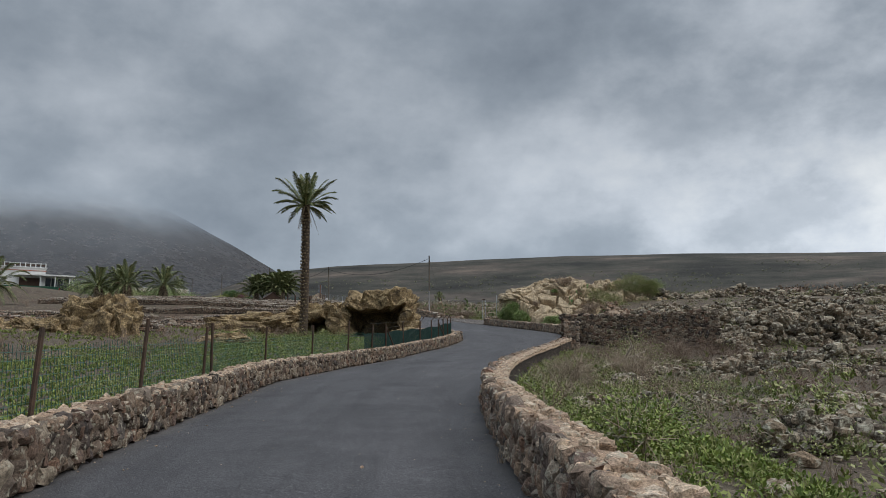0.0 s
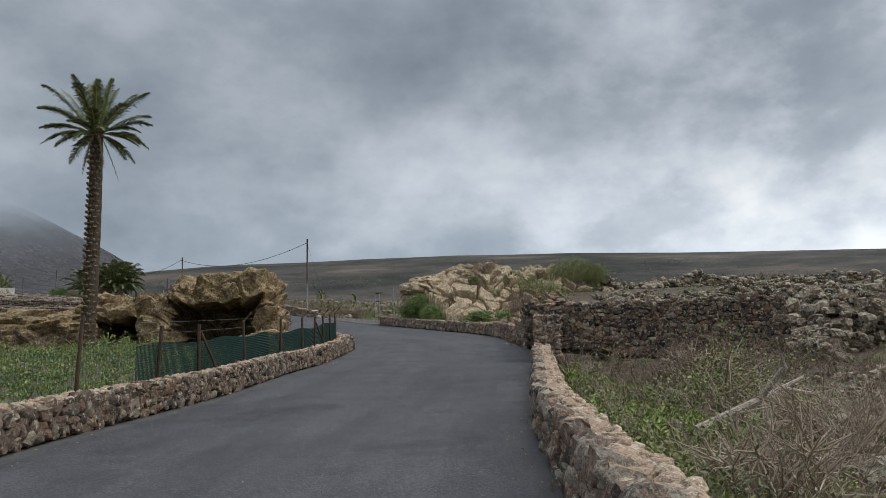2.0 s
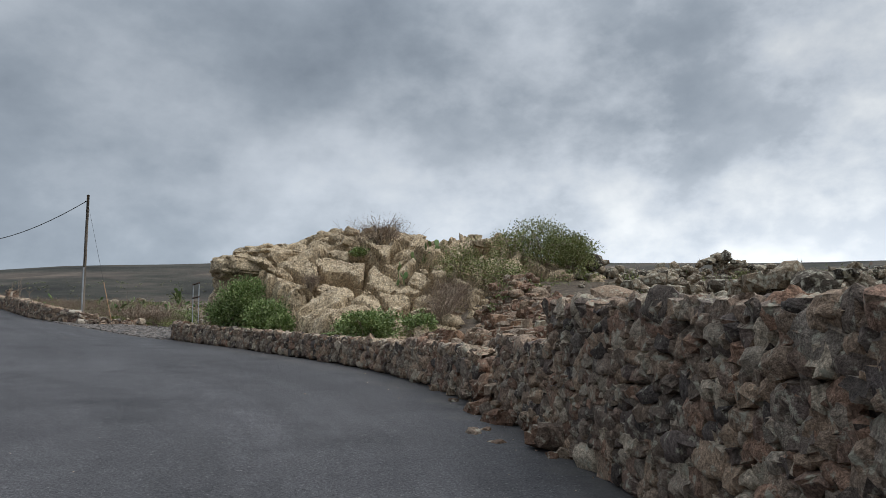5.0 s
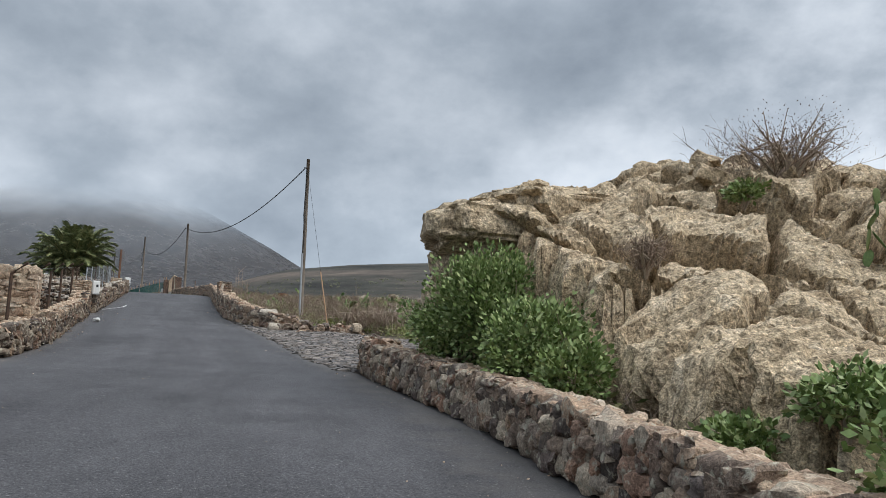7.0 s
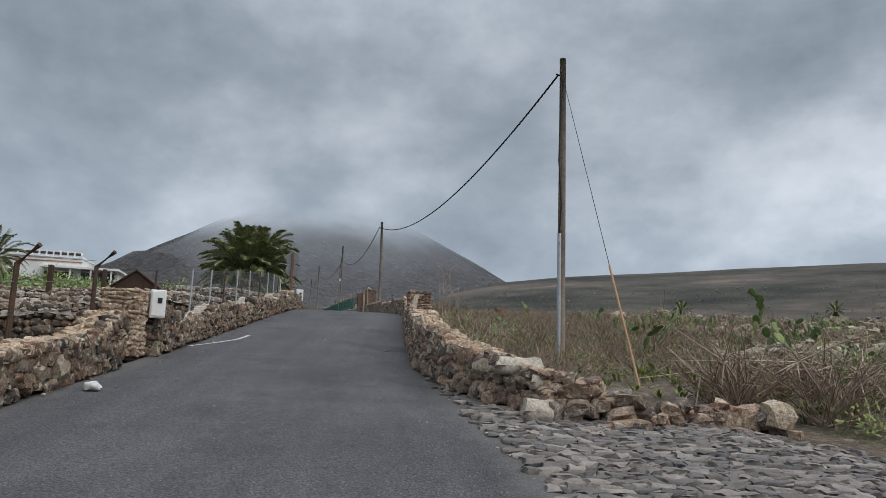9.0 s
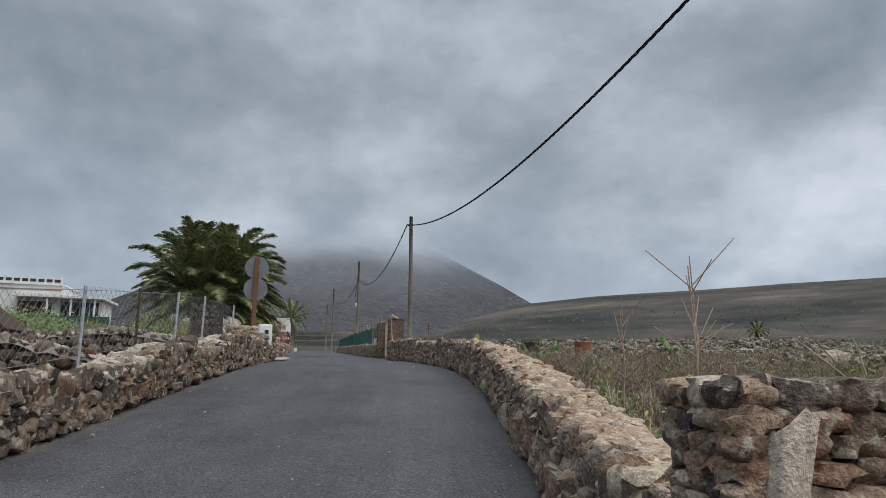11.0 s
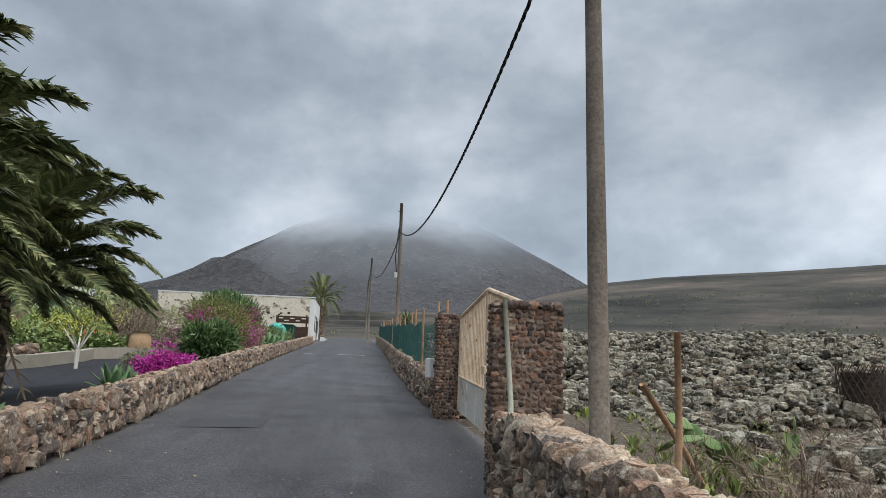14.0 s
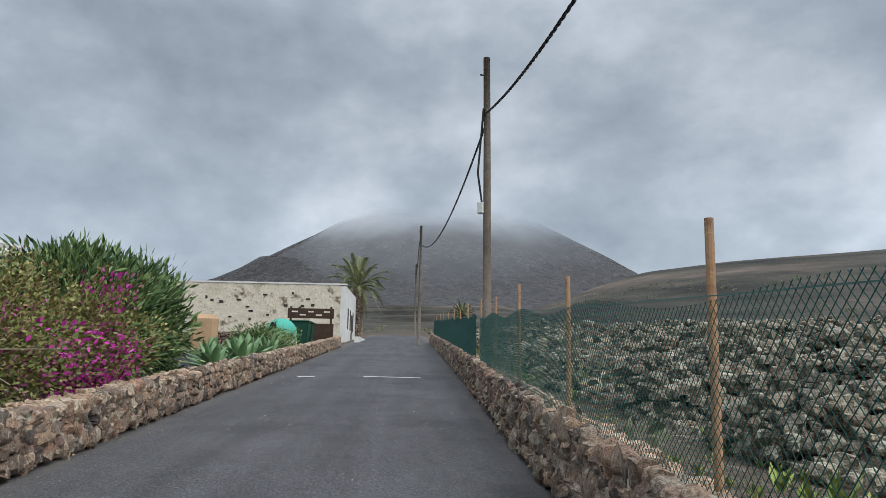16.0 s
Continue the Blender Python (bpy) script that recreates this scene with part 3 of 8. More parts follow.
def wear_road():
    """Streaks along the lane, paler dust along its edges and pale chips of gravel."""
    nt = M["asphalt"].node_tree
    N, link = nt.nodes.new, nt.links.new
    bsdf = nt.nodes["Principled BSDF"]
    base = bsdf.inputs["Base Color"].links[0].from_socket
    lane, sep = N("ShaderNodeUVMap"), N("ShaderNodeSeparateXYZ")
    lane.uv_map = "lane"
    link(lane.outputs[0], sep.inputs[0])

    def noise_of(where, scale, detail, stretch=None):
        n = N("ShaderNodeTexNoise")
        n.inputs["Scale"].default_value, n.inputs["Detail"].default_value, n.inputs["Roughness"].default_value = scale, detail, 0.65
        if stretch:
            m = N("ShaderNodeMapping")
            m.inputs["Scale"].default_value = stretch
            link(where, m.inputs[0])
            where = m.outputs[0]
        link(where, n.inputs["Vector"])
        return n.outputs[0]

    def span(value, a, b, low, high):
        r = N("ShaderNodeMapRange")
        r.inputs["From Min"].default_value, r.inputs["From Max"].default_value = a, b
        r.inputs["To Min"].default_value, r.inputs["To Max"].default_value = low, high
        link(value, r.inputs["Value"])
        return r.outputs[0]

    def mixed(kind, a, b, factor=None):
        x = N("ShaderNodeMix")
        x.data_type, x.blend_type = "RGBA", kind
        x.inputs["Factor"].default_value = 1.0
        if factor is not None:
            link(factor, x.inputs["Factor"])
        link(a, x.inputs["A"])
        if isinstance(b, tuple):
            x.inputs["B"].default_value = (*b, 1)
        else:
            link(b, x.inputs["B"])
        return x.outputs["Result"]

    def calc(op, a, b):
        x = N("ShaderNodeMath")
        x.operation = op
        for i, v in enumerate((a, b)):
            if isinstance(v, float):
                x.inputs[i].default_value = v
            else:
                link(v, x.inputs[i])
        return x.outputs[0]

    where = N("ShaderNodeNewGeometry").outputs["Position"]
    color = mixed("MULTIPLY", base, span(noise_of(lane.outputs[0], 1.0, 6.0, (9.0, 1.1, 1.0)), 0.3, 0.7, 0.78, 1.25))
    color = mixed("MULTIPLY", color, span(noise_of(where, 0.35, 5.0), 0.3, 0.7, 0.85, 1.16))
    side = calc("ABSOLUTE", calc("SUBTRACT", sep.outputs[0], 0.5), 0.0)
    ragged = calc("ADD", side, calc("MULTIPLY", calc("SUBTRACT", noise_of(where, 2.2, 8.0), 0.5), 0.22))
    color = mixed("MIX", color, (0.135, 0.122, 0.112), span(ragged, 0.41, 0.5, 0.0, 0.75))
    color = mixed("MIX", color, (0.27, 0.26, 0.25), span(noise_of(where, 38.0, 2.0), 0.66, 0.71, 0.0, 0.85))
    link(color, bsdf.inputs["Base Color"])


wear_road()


build_road()


# ---- mountain ----
def build_mountain():
    cx, cy = -782.0, 1395.0
    rings = [(800, 55), (660, 78), (550, 106), (455, 144), (372, 190), (278, 246), (180, 304), (128, 336)]
    verts, faces, sides = [], [], 120
    fine = []
    for (r0, z0), (r1, z1) in zip(rings, rings[1:]):
        fine += [(r0 + (r1 - r0) * u, z0 + (z1 - z0) * u) for u in (0, 0.25, 0.5, 0.75)]
    fine.append(rings[-1])
    for r, z in fine:
        for k in range(sides):
            a = 2 * math.pi * k / sides
            q = (math.cos(a) * 4, math.sin(a) * 4, z * 0.006)
            calm = 1 - 0.85 * min(max((z - 200) / 80, 0), 1)
            rr = r * (1 + calm * (0.05 * noise.noise(q) + 0.03 * noise.noise((q[0] * 4, q[1] * 4, q[2] * 2))))
            verts.append((cx + rr * math.cos(a), cy + rr * math.sin(a), z + 5 * calm * noise.noise((q[0] * 3, q[1] * 3, 5 + z * 0.02))))
    for i in range(len(fine) - 1):
        for k in range(sides):
            n = (k + 1) % sides
            faces.append((i * sides + k, i * sides + n, (i + 1) * sides + n, (i + 1) * sides + k))
    # a small shoulder crag on the western flank
    base = len(verts)
    for i, (r, z) in enumerate(((420, 50), (270, 100), (125, 155), (66, 180), (34, 203), (12, 207))):
        for k in range(24):
            a = 2 * math.pi * k / 24
            rr = r * (1 + 0.16 * noise.noise((math.cos(a) * 2, math.sin(a) * 2, i * 0.7)))
            verts.append((-1012 + rr * math.cos(a), 1153 + rr * math.sin(a), z))
            if i:
                n = (k + 1) % 24
                faces.append((base + (i - 1) * 24 + k, base + (i - 1) * 24 + n, base + i * 24 + n, base + i * 24 + k))
    m = material("mountain_slope", [(0.034, 0.035, 0.039), (0.068, 0.064, 0.063), (0.046, 0.044, 0.047)], 0.03, 0.95, 0.0, 0.12, coords="World", contrast=0.5)
    # haze and cloud cap put into the material: transparency lets the sky through
    nt = m.node_tree
    N, link = nt.nodes.new, nt.links.new
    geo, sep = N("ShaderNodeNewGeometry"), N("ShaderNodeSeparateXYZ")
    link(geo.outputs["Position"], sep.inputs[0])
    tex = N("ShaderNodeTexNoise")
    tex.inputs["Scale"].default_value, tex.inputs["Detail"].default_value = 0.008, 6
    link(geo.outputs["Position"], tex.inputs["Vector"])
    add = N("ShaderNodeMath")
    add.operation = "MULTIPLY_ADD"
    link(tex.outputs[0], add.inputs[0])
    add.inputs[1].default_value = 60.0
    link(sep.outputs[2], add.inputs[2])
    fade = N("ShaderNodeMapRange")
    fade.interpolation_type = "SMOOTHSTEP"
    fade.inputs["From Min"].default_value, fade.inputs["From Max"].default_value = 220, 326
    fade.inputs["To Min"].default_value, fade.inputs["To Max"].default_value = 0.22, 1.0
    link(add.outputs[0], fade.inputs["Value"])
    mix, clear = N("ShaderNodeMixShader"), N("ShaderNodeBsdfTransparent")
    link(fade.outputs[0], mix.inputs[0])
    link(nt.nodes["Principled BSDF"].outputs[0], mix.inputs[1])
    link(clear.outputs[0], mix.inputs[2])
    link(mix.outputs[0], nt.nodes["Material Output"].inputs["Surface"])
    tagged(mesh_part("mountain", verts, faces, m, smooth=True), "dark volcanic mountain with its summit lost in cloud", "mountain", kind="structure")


build_mountain()


# ---- stones and dry-stone walls ----
def stone_shapes(count, seed, flat=1.0, rough=0.35, round_off=None, cuts=2):
    """Unit stones: rounded, uneven blocks of 48 or 108 triangles."""
    rng = random.Random(seed)
    shapes = []
    for k in range(count):
        soft = round_off or (0.6, 0.85, 0.7, 0.95, 0.78)[k % 5]
        bm = bmesh.new()
        bmesh.ops.create_cube(bm, size=1.0)
        bmesh.ops.subdivide_edges(bm, edges=bm.edges, cuts=cuts, use_grid_fill=True)
        shift = Vector((rng.uniform(0, 50), rng.uniform(0, 50), rng.uniform(0, 50)))
        for v in bm.verts:
            c = v.co.copy()
            ball = c.normalized() * 0.6
            v.co = c.lerp(ball, soft if c.length > 0.8 else soft * 0.6 if c.length > 0.7 else soft * 0.35)
            v.co += Vector([rough * 0.5 * noise.noise(c * 1.9 + shift + Vector((j * 9, 0, 0))) for j in range(3)])
            v.co += Vector([rough * 0.22 * noise.noise(c * 4.6 + shift + Vector((0, j * 9, 0))) for j in range(3)])
            v.co.z *= flat
        bmesh.ops.triangulate(bm, faces=bm.faces)
        bm.verts.ensure_lookup_table()
        shapes.append((np.array([v.co[:] for v in bm.verts]), np.array([[v.index for v in f.verts] for f in bm.faces])))
        bm.free()
    return shapes


BLOCKS = stone_shapes(10, 3, rough=0.5) + stone_shapes(6, 4, rough=0.35, round_off=0.95)
BLOCK_MESH = {}


def block_mesh(i, mat, name="stone"):
    key = (i, mat.name, name)
    if key not in BLOCK_MESH:
        me = bpy.data.meshes.new(name)
        me.from_pydata(BLOCKS[i][0].tolist(), [], BLOCKS[i][1].tolist())
        me.shade_smooth()
        me.set_sharp_from_angle(angle=radians(55))
        me.materials.append(mat)
        BLOCK_MESH[key] = me
    return BLOCK_MESH[key]


def stones_joined(name, places, mat, parent=None, label="", shapes=None):
    """One mesh of many stones; places: (matrix, shape index)."""
    vs, fs, n = [], [], 0
    for m, i in places:
        a = np.array(m)
        v, f = (shapes or BLOCKS)[i % len(shapes or BLOCKS)]
        vs.append(v @ a[:3, :3].T + a[:3, 3])
        fs.append(f + n)
        n += len(v)
    ob = mesh_part(name, np.concatenate(vs), np.concatenate(fs), mat, parent, label, True)
    ob.data.set_sharp_from_angle(angle=radians(55))
    ob["kind"] = "stuff"
    return ob


def stones_single(places, mat, parent, name="stone"):
    for m, i in places:
        ob = new(name, block_mesh(i % len(BLOCKS), mat, name))
        ob.matrix_world = m
        ob.parent = parent


STONE_JOBS = []


def stone_wall(name, line, height, thick, label, seed, base=-0.1, near=None, size=0.155, stuff_only=False, two_faces=False, caps=True, cap=0.105, big=0.06, cap_mat="cap", face="stone"):
    """A wall along (x, y, z) points: a mortar core, courses of uneven stones on its face and lumpy stones on its top.
    The line is the foot of the face that looks to the left of its direction. near: a range along it whose stones are single pieces."""
    rng = random.Random(seed)
    p = np.array([tuple(v) for v in line], float)
    seg = np.hypot(*np.diff(p[:, :2], axis=0).T)
    run = np.r_[0, np.cumsum(seg)]
    total = run[-1]
    hs = height if callable(height) else (lambda u: height)

    def place(u, inward, up):
        q = np.array([np.interp(u, run, p[:, k]) for k in range(3)])
        u0, u1 = max(u - 0.3, 0), min(u + 0.3, total)
        d = np.array([np.interp(u1, run, p[:, k]) - np.interp(u0, run, p[:, k]) for k in range(2)])
        d /= np.linalg.norm(d) + 1e-9
        n = np.array([d[1], -d[0]])
        return Vector((q[0] + n[0] * inward, q[1] + n[1] * inward, q[2] + up)), math.degrees(math.atan2(d[1], d[0]))

    wall = new(name)
    wall.empty_display_size = 0.2
    tagged(wall, label, "stone wall", kind="structure")
    verts, faces = [], []
    us = np.arange(0, total + 0.01, 0.4)
    if us[-1] < total - 0.05:
        us = np.r_[us, total]
    ring = 6
    for u in us:
        h = hs(u) - 0.05
        for inward, up in ((0.05, base), (0.07, h * 0.6), (0.09, h), (thick - 0.09, h), (thick - 0.05, h * 0.5), (thick - 0.03, base)):
            verts.append(tuple(place(u, inward, up)[0]))
    for i in range(len(us) - 1):
        for k in range(ring):
            n = (k + 1) % ring
            faces.append((i * ring + k, (i + 1) * ring + k, (i + 1) * ring + n, i * ring + n))
    faces += [tuple(range(ring))[::-1], tuple(range((len(us) - 1) * ring, len(us) * ring))]
    mesh_part("core", verts, faces, M["mortar"], wall)
    body, top = [], []
    sides = [(0.0, 1)] + ([(thick, -1)] if two_faces else [])
    for inward0, way in sides:
        z = 0.02
        top_h = max(hs(u) for u in us)
        while z < top_h - 0.05:
            course = size * rng.uniform(0.6, 0.95)
            u = -rng.uniform(0, size)
            while u < total:
                w = size * rng.uniform(0.5, 1.5)
                if rng.random() < big:
                    w *= 1.7
                mid = u + w / 2
                h = hs(min(max(mid, 0), total))
                if 0 < mid < total and z + course * 0.4 < h:
                    tall = course * rng.uniform(0.8, 1.35) * (1.5 if w > size * 1.6 else 1.0)
                    q, turn = place(mid, inward0 + way * (0.05 + 0.03 * z / max(h, 0.1)), z + course / 2 + rng.uniform(-0.03, 0.03))
                    m = Matrix.Translation(q) @ Euler((rng.uniform(-0.25, 0.25), rng.uniform(-0.35, 0.35), radians(turn) + rng.uniform(-0.2, 0.2))).to_matrix().to_4x4() @ Matrix.Diagonal((w * 1.12, rng.uniform(0.14, 0.22), tall * 1.1, 1))
                    body.append((mid, m, rng.randrange(10)))
                u += w
            z += course * 0.92
    for u, way in ((0.04, -1), (total - 0.04, 1)):
        z = 0.06
        while z < hs(u) - 0.04:
            across = 0.08
            while across < thick - 0.05:
                w = size * rng.uniform(0.7, 1.2)
                q, turn = place(u, min(across + w / 2, thick - 0.08), z)
                body.append((u, Matrix.Translation(q) @ Euler((rng.uniform(-0.2, 0.2), rng.uniform(-0.2, 0.2), radians(turn + 90))).to_matrix().to_4x4() @ Matrix.Diagonal((w * 1.1, 0.16, size * 0.85, 1)), rng.randrange(10)))
                across += w
            z += size * 0.72
    if caps:
        verts, faces, n = [], [], 9
        us = np.arange(0, total + 0.05, 0.11)
        for u in us:
            h = hs(min(u, total))
            for c in range(n):
                q = place(min(u, total), thick * c / (n - 1), h - 0.035 + 0.03 * math.sin(math.pi * c / (n - 1)) - (0.07 if c in (0, n - 1) else 0.0))[0]
                q.z += 0.045 * noise.noise(q * 6.5) + 0.03 * noise.noise(q * 15.0)
                q.x += 0.03 * noise.noise(q * 9.0)
                verts.append(tuple(q))
        for i in range(len(us) - 1):
            faces += [(i * n + c, (i + 1) * n + c, (i + 1) * n + c + 1, i * n + c + 1) for c in range(n - 1)]
        mesh_part("mortar_top", verts, faces, M["lumpy" if cap_mat == "cap" else cap_mat + "_far" if cap_mat == "stone" else "joint"], wall)
    u = 0.0
    while caps and u < total:
        w = cap * rng.uniform(0.6, 1.3)
        across = 0.0
        while across < thick - 0.04:
            d = cap * rng.uniform(0.6, 1.2)
            q, turn = place(min(u + w / 2, total), min(across + d / 2, thick - 0.05), hs(min(u + w / 2, total)) - 0.035 + rng.uniform(-0.022, 0.022))
            m = Matrix.Translation(q) @ Euler((rng.uniform(-0.2, 0.2), rng.uniform(-0.2, 0.2), radians(turn) + rng.uniform(-0.4, 0.4))).to_matrix().to_4x4() @ Matrix.Diagonal((w * 1.3, d * 1.3, rng.uniform(0.06, 0.115), 1))
            if rng.random() < 0.5:
                top.append((u + w / 2, m, rng.randrange(10)))
            across += d
        u += w
    STONE_JOBS.append((wall, body, top, near, stuff_only, cap_mat, face))
    return wall


def finish_walls():
    for wall, body, top, near, stuff_only, cap_mat, face in STONE_JOBS:
        for rows, one, many, title in ((body, M[face], M[face + "_far"], "stone"), (top, M[cap_mat], M[cap_mat + "_far"], "cap_stone")):
            if not rows:
                continue
            lo, hi = near if near else (0, 0)
            single = [] if stuff_only else [r for r in rows if lo <= r[0] <= hi][:200]
            chosen = {id(r) for r in single}
            rest = [r for r in rows if id(r) not in chosen]
            stones_single([(m, i) for _, m, i in single], one, wall, title)
            if rest:
                stones_joined("rubble" if title == "stone" else "cap_rubble", [(m, i) for _, m, i in rest], many, wall, shapes=BLOCKS if title == "stone" and not stuff_only else PEBBLES)


def road_line(a, b, lat, dz=0.0, step_m=0.8):
    st = np.arange(a, b + 0.01, step_m)
    return [at(s, lat(s) if callable(lat) else lat, dz) for s in st]


# walls along the left edge run backwards, so that their faces look at the road
stone_wall("wall_left_1", list(reversed(road_line(-10, 44, left))) , 0.5, 0.45, "low lava-stone roadside wall with a rough mortared top", 11, near=(20, 48), face="dark")
end_l = [at(44, left(44)), at(45.2, -5.2), at(46, -6.4), at(46.4, -8.0)]
stone_wall("wall_left_2", list(reversed(end_l)), 0.45, 0.4, "low rounded end of a lava-stone roadside wall", 12, near=(0, 6))
stone_wall("wall_left_3", list(reversed(road_line(62, 73, left))), lambda u: 0.48 + 0.25 * math.exp(-((u / 0.55) ** 2)), 0.45, "low lava-stone roadside wall of dark uneven blocks", 13, near=(0, 12), face="dark")
stone_wall("wall_left_4", list(reversed(road_line(73.6, 94, left))), lambda u: 0.48 + 0.07 * math.sin(u * 1.7) + 0.4 * math.exp(-(((20.4 - u) / 0.9) ** 2)), 0.5, "rough roadside wall of tumbled lava stones", 14, near=(5, 21), cap_mat="pale", face="dark")
stone_wall("wall_left_5", list(reversed(road_line(100.8, 150, left))), lambda u: 0.45 - 0.26 * min(max((u - 47.2) / 1.8, 0), 1), 0.42, "low brown lava-stone garden wall along the lane", 15, near=(25, 51))
stone_wall("wall_right_1", road_line(-10, 35, right), 0.49, 0.42, "low lava-stone roadside wall with a lichened mortar top", 21, near=(12, 40))
stone_wall("wall_right_2", road_line(35.2, 44.5, right), lambda u: 1.25 if u < 7.5 else 0.8, 0.7, "chest-high dry wall of large reddish lava blocks", 22, near=(0, 12), size=0.14, big=0.1, cap=0.13, cap_mat="stone")
stone_wall("wall_right_3", road_line(44.6, 60.3, right) + [at(60.75, right(60.5) + 0.22), at(61.2, right(60.5) + 0.6)], lambda u: 0.62 - 0.12 * min(u / 6, 1), 0.5, "low lava-stone wall at the foot of the rock outcrop", 23, near=(0, 17))
stone_wall("wall_right_4", [at(69.5, 2.3), at(69.8, 1.85), at(70.3, 1.45), at(70.9, 1.2), at(71.6, 1.05), at(72.5, 0.92)] + road_line(73.3, 101.5, right) + [at(102.1, 1.04), at(102.75, 1.02)], lambda u: float(np.interp(u, [0, 1.2, 3, 7, 9, 26, 34], [0.36, 0.5, 0.6, 0.68, 0.56, 0.55, 0.66])), 0.48, "low lava-stone roadside wall with a lichened mortar top", 24, near=(0, 22))
stone_wall("wall_right_5", road_line(108.1, 160, right), 0.5, 0.45, "low lava-stone wall carrying a wire fence", 25, near=(0, 25))
stone_wall("wall_field_1", [(13.0, 31.0, 0.65), (9.5, 31.7, 1.0), (6.0, 32.3, 1.45)], lambda u: 2.0 - 0.12 * u, 0.7, "tall dark dry-stone field wall beside the lane", 31, near=(0, 8), size=0.17, cap=0.15, cap_mat="stone", face="dark")


for k, (s, reach) in enumerate(((74.3, 24), (76.4, 26), (78.8, 28), (81.6, 30), (85.0, 30), (89.0, 30))):
    line = [at(s + 0.35 * math.sin(o * 0.3 + k), left(s) - o) for o in np.arange(0.8, reach, 1.2)]
    stone_wall("wall_terrace_%d" % (k + 1), [Vector((q.x, q.y, ground_z(q.x, q.y))) for q in line], lambda u: 0.5 + 0.05 * math.sin(u * 1.3), 0.36, "dark dry-stone terrace wall with a pale mortared cap", 50 + k, size=0.17, stuff_only=True, cap=0.12, cap_mat="pale", face="dark")


# the low dark wall before the white house
line = [Vector((-52.3 + 0.545 * 3 - 0.838 * d, 139.4 - 0.838 * 3 - 0.545 * d, 0)) for d in np.arange(13.0, 0.9, -1.0)]
stone_wall("wall_house", [Vector((q.x, q.y, ground_z(q.x, q.y))) for q in line], 0.95, 0.4, "low dark dry-stone wall before the white house", 49, size=0.2, stuff_only=True, two_faces=True, cap=0.14, cap_mat="stone", face="dark")


# old field terraces beyond the weeds
for k, (x0, y0, x1, y1, h) in enumerate(((-12, 48, -34, 40, 0.7), (-11, 53, -40, 46, 0.65), (-10, 58, -46, 52, 0.6), (-15, 36.5, -32, 30, 0.5), (-22, 27, -42, 22, 0.5))):
    line = [(x0 + (x1 - x0) * u, y0 + (y1 - y0) * u + 0.5 * math.sin(u * 9 + k)) for u in np.linspace(0, 1, 24)]
    stone_wall("wall_field_%d" % (k + 2), [Vector((x, y, ground_z(x, y))) for x, y in line], lambda u, h=h: h * (0.85 + 0.2 * math.sin(u * 0.9)), 0.4, "low dark dry-stone field wall with a pale weathered top", 70 + k, size=0.2, stuff_only=True, cap=0.14, cap_mat="pale")


# ---- poles and cables ----
def pole(x, y, base, top, r0, r1, label, lean=0.0, conduit=False):
    t = thing("utility_pole", x, y, base, label, "utility pole", "poles along the lane")
    h = top - base
    v, f = tube([(0, 0, -0.3), (lean * 0.35 * h, 0, h * 0.35), (lean * 0.7 * h, 0.01, h * 0.7), (lean * h, 0, h)], [r0, r0 * 0.93, r0 * 0.82, r1], 12)
    mesh_part("shaft", v, f, M["wood"], t, smooth=True)
    v, f = tube([(lean * h - 0.14, 0, h - 0.32), (lean * h - 0.05, 0, h - 0.36), (lean * h, 0, h - 0.36)], 0.018, 6)
    mesh_part("hook", v, f, M["cable"], t)
    return t


P1, P2, P3, P4 = (-1.87, 72.5, 4.75, 10.98), (-16.36, 94.62, 7.1, 12.55), (-29.85, 114.85, 8.9, 14.97), (-44.85, 136.4, 10.0, 16.45)
P5 = (-58.5, 157.5, 11.2, 17.6)
for q, lean in ((P1, 0.0), (P2, -0.018), (P3, -0.01), (P4, 0.0), (P5, 0.0)):
    pole(q[0], q[1], q[2], q[3], 0.085, 0.066, "weathered grey wooden utility pole beside the lane", lean)


def cable(a, b, sag, r, label):
    a, b = Vector(a), Vector(b)
    t = tagged(new("overhead_cable"), label, "cable", "cables between the poles")
    side = (b - a).cross(Vector((0, 0, 1))).normalized()
    n = int((b - a).length / 0.09)
    for k in range(3):
        twist = []
        for i in range(n + 1):
            u, w = i / n, 2 * math.pi * (i * 0.09 / 0.62 + k / 3)
            c = a.lerp(b, u) - Vector((0, 0, sag * 4 * u * (1 - u)))
            twist.append(tuple(c + side * (r * 0.62 * math.cos(w)) + Vector((0, 0, r * 0.62 * math.sin(w)))))
        v, f = tube(twist, r * 0.55, 4)
        mesh_part("strand", v, f, M["cable"], t)


for a, b, da, db, sag in ((P1, P2, 0.35, 0.3, 1.2), (P2, P3, 0.3, 1.17, 1.2), (P3, P4, 1.45, 0.9, 1.1), (P4, P5, 0.9, 0.8, 1.0)):
    cable((a[0] - 0.1 - 0.15 * (a is P2), a[1], a[3] - da), (b[0] - 0.1 - 0.15 * (b is P2), b[1], b[3] - db), sag, 0.021, "sagging twisted black overhead cable between wooden poles")


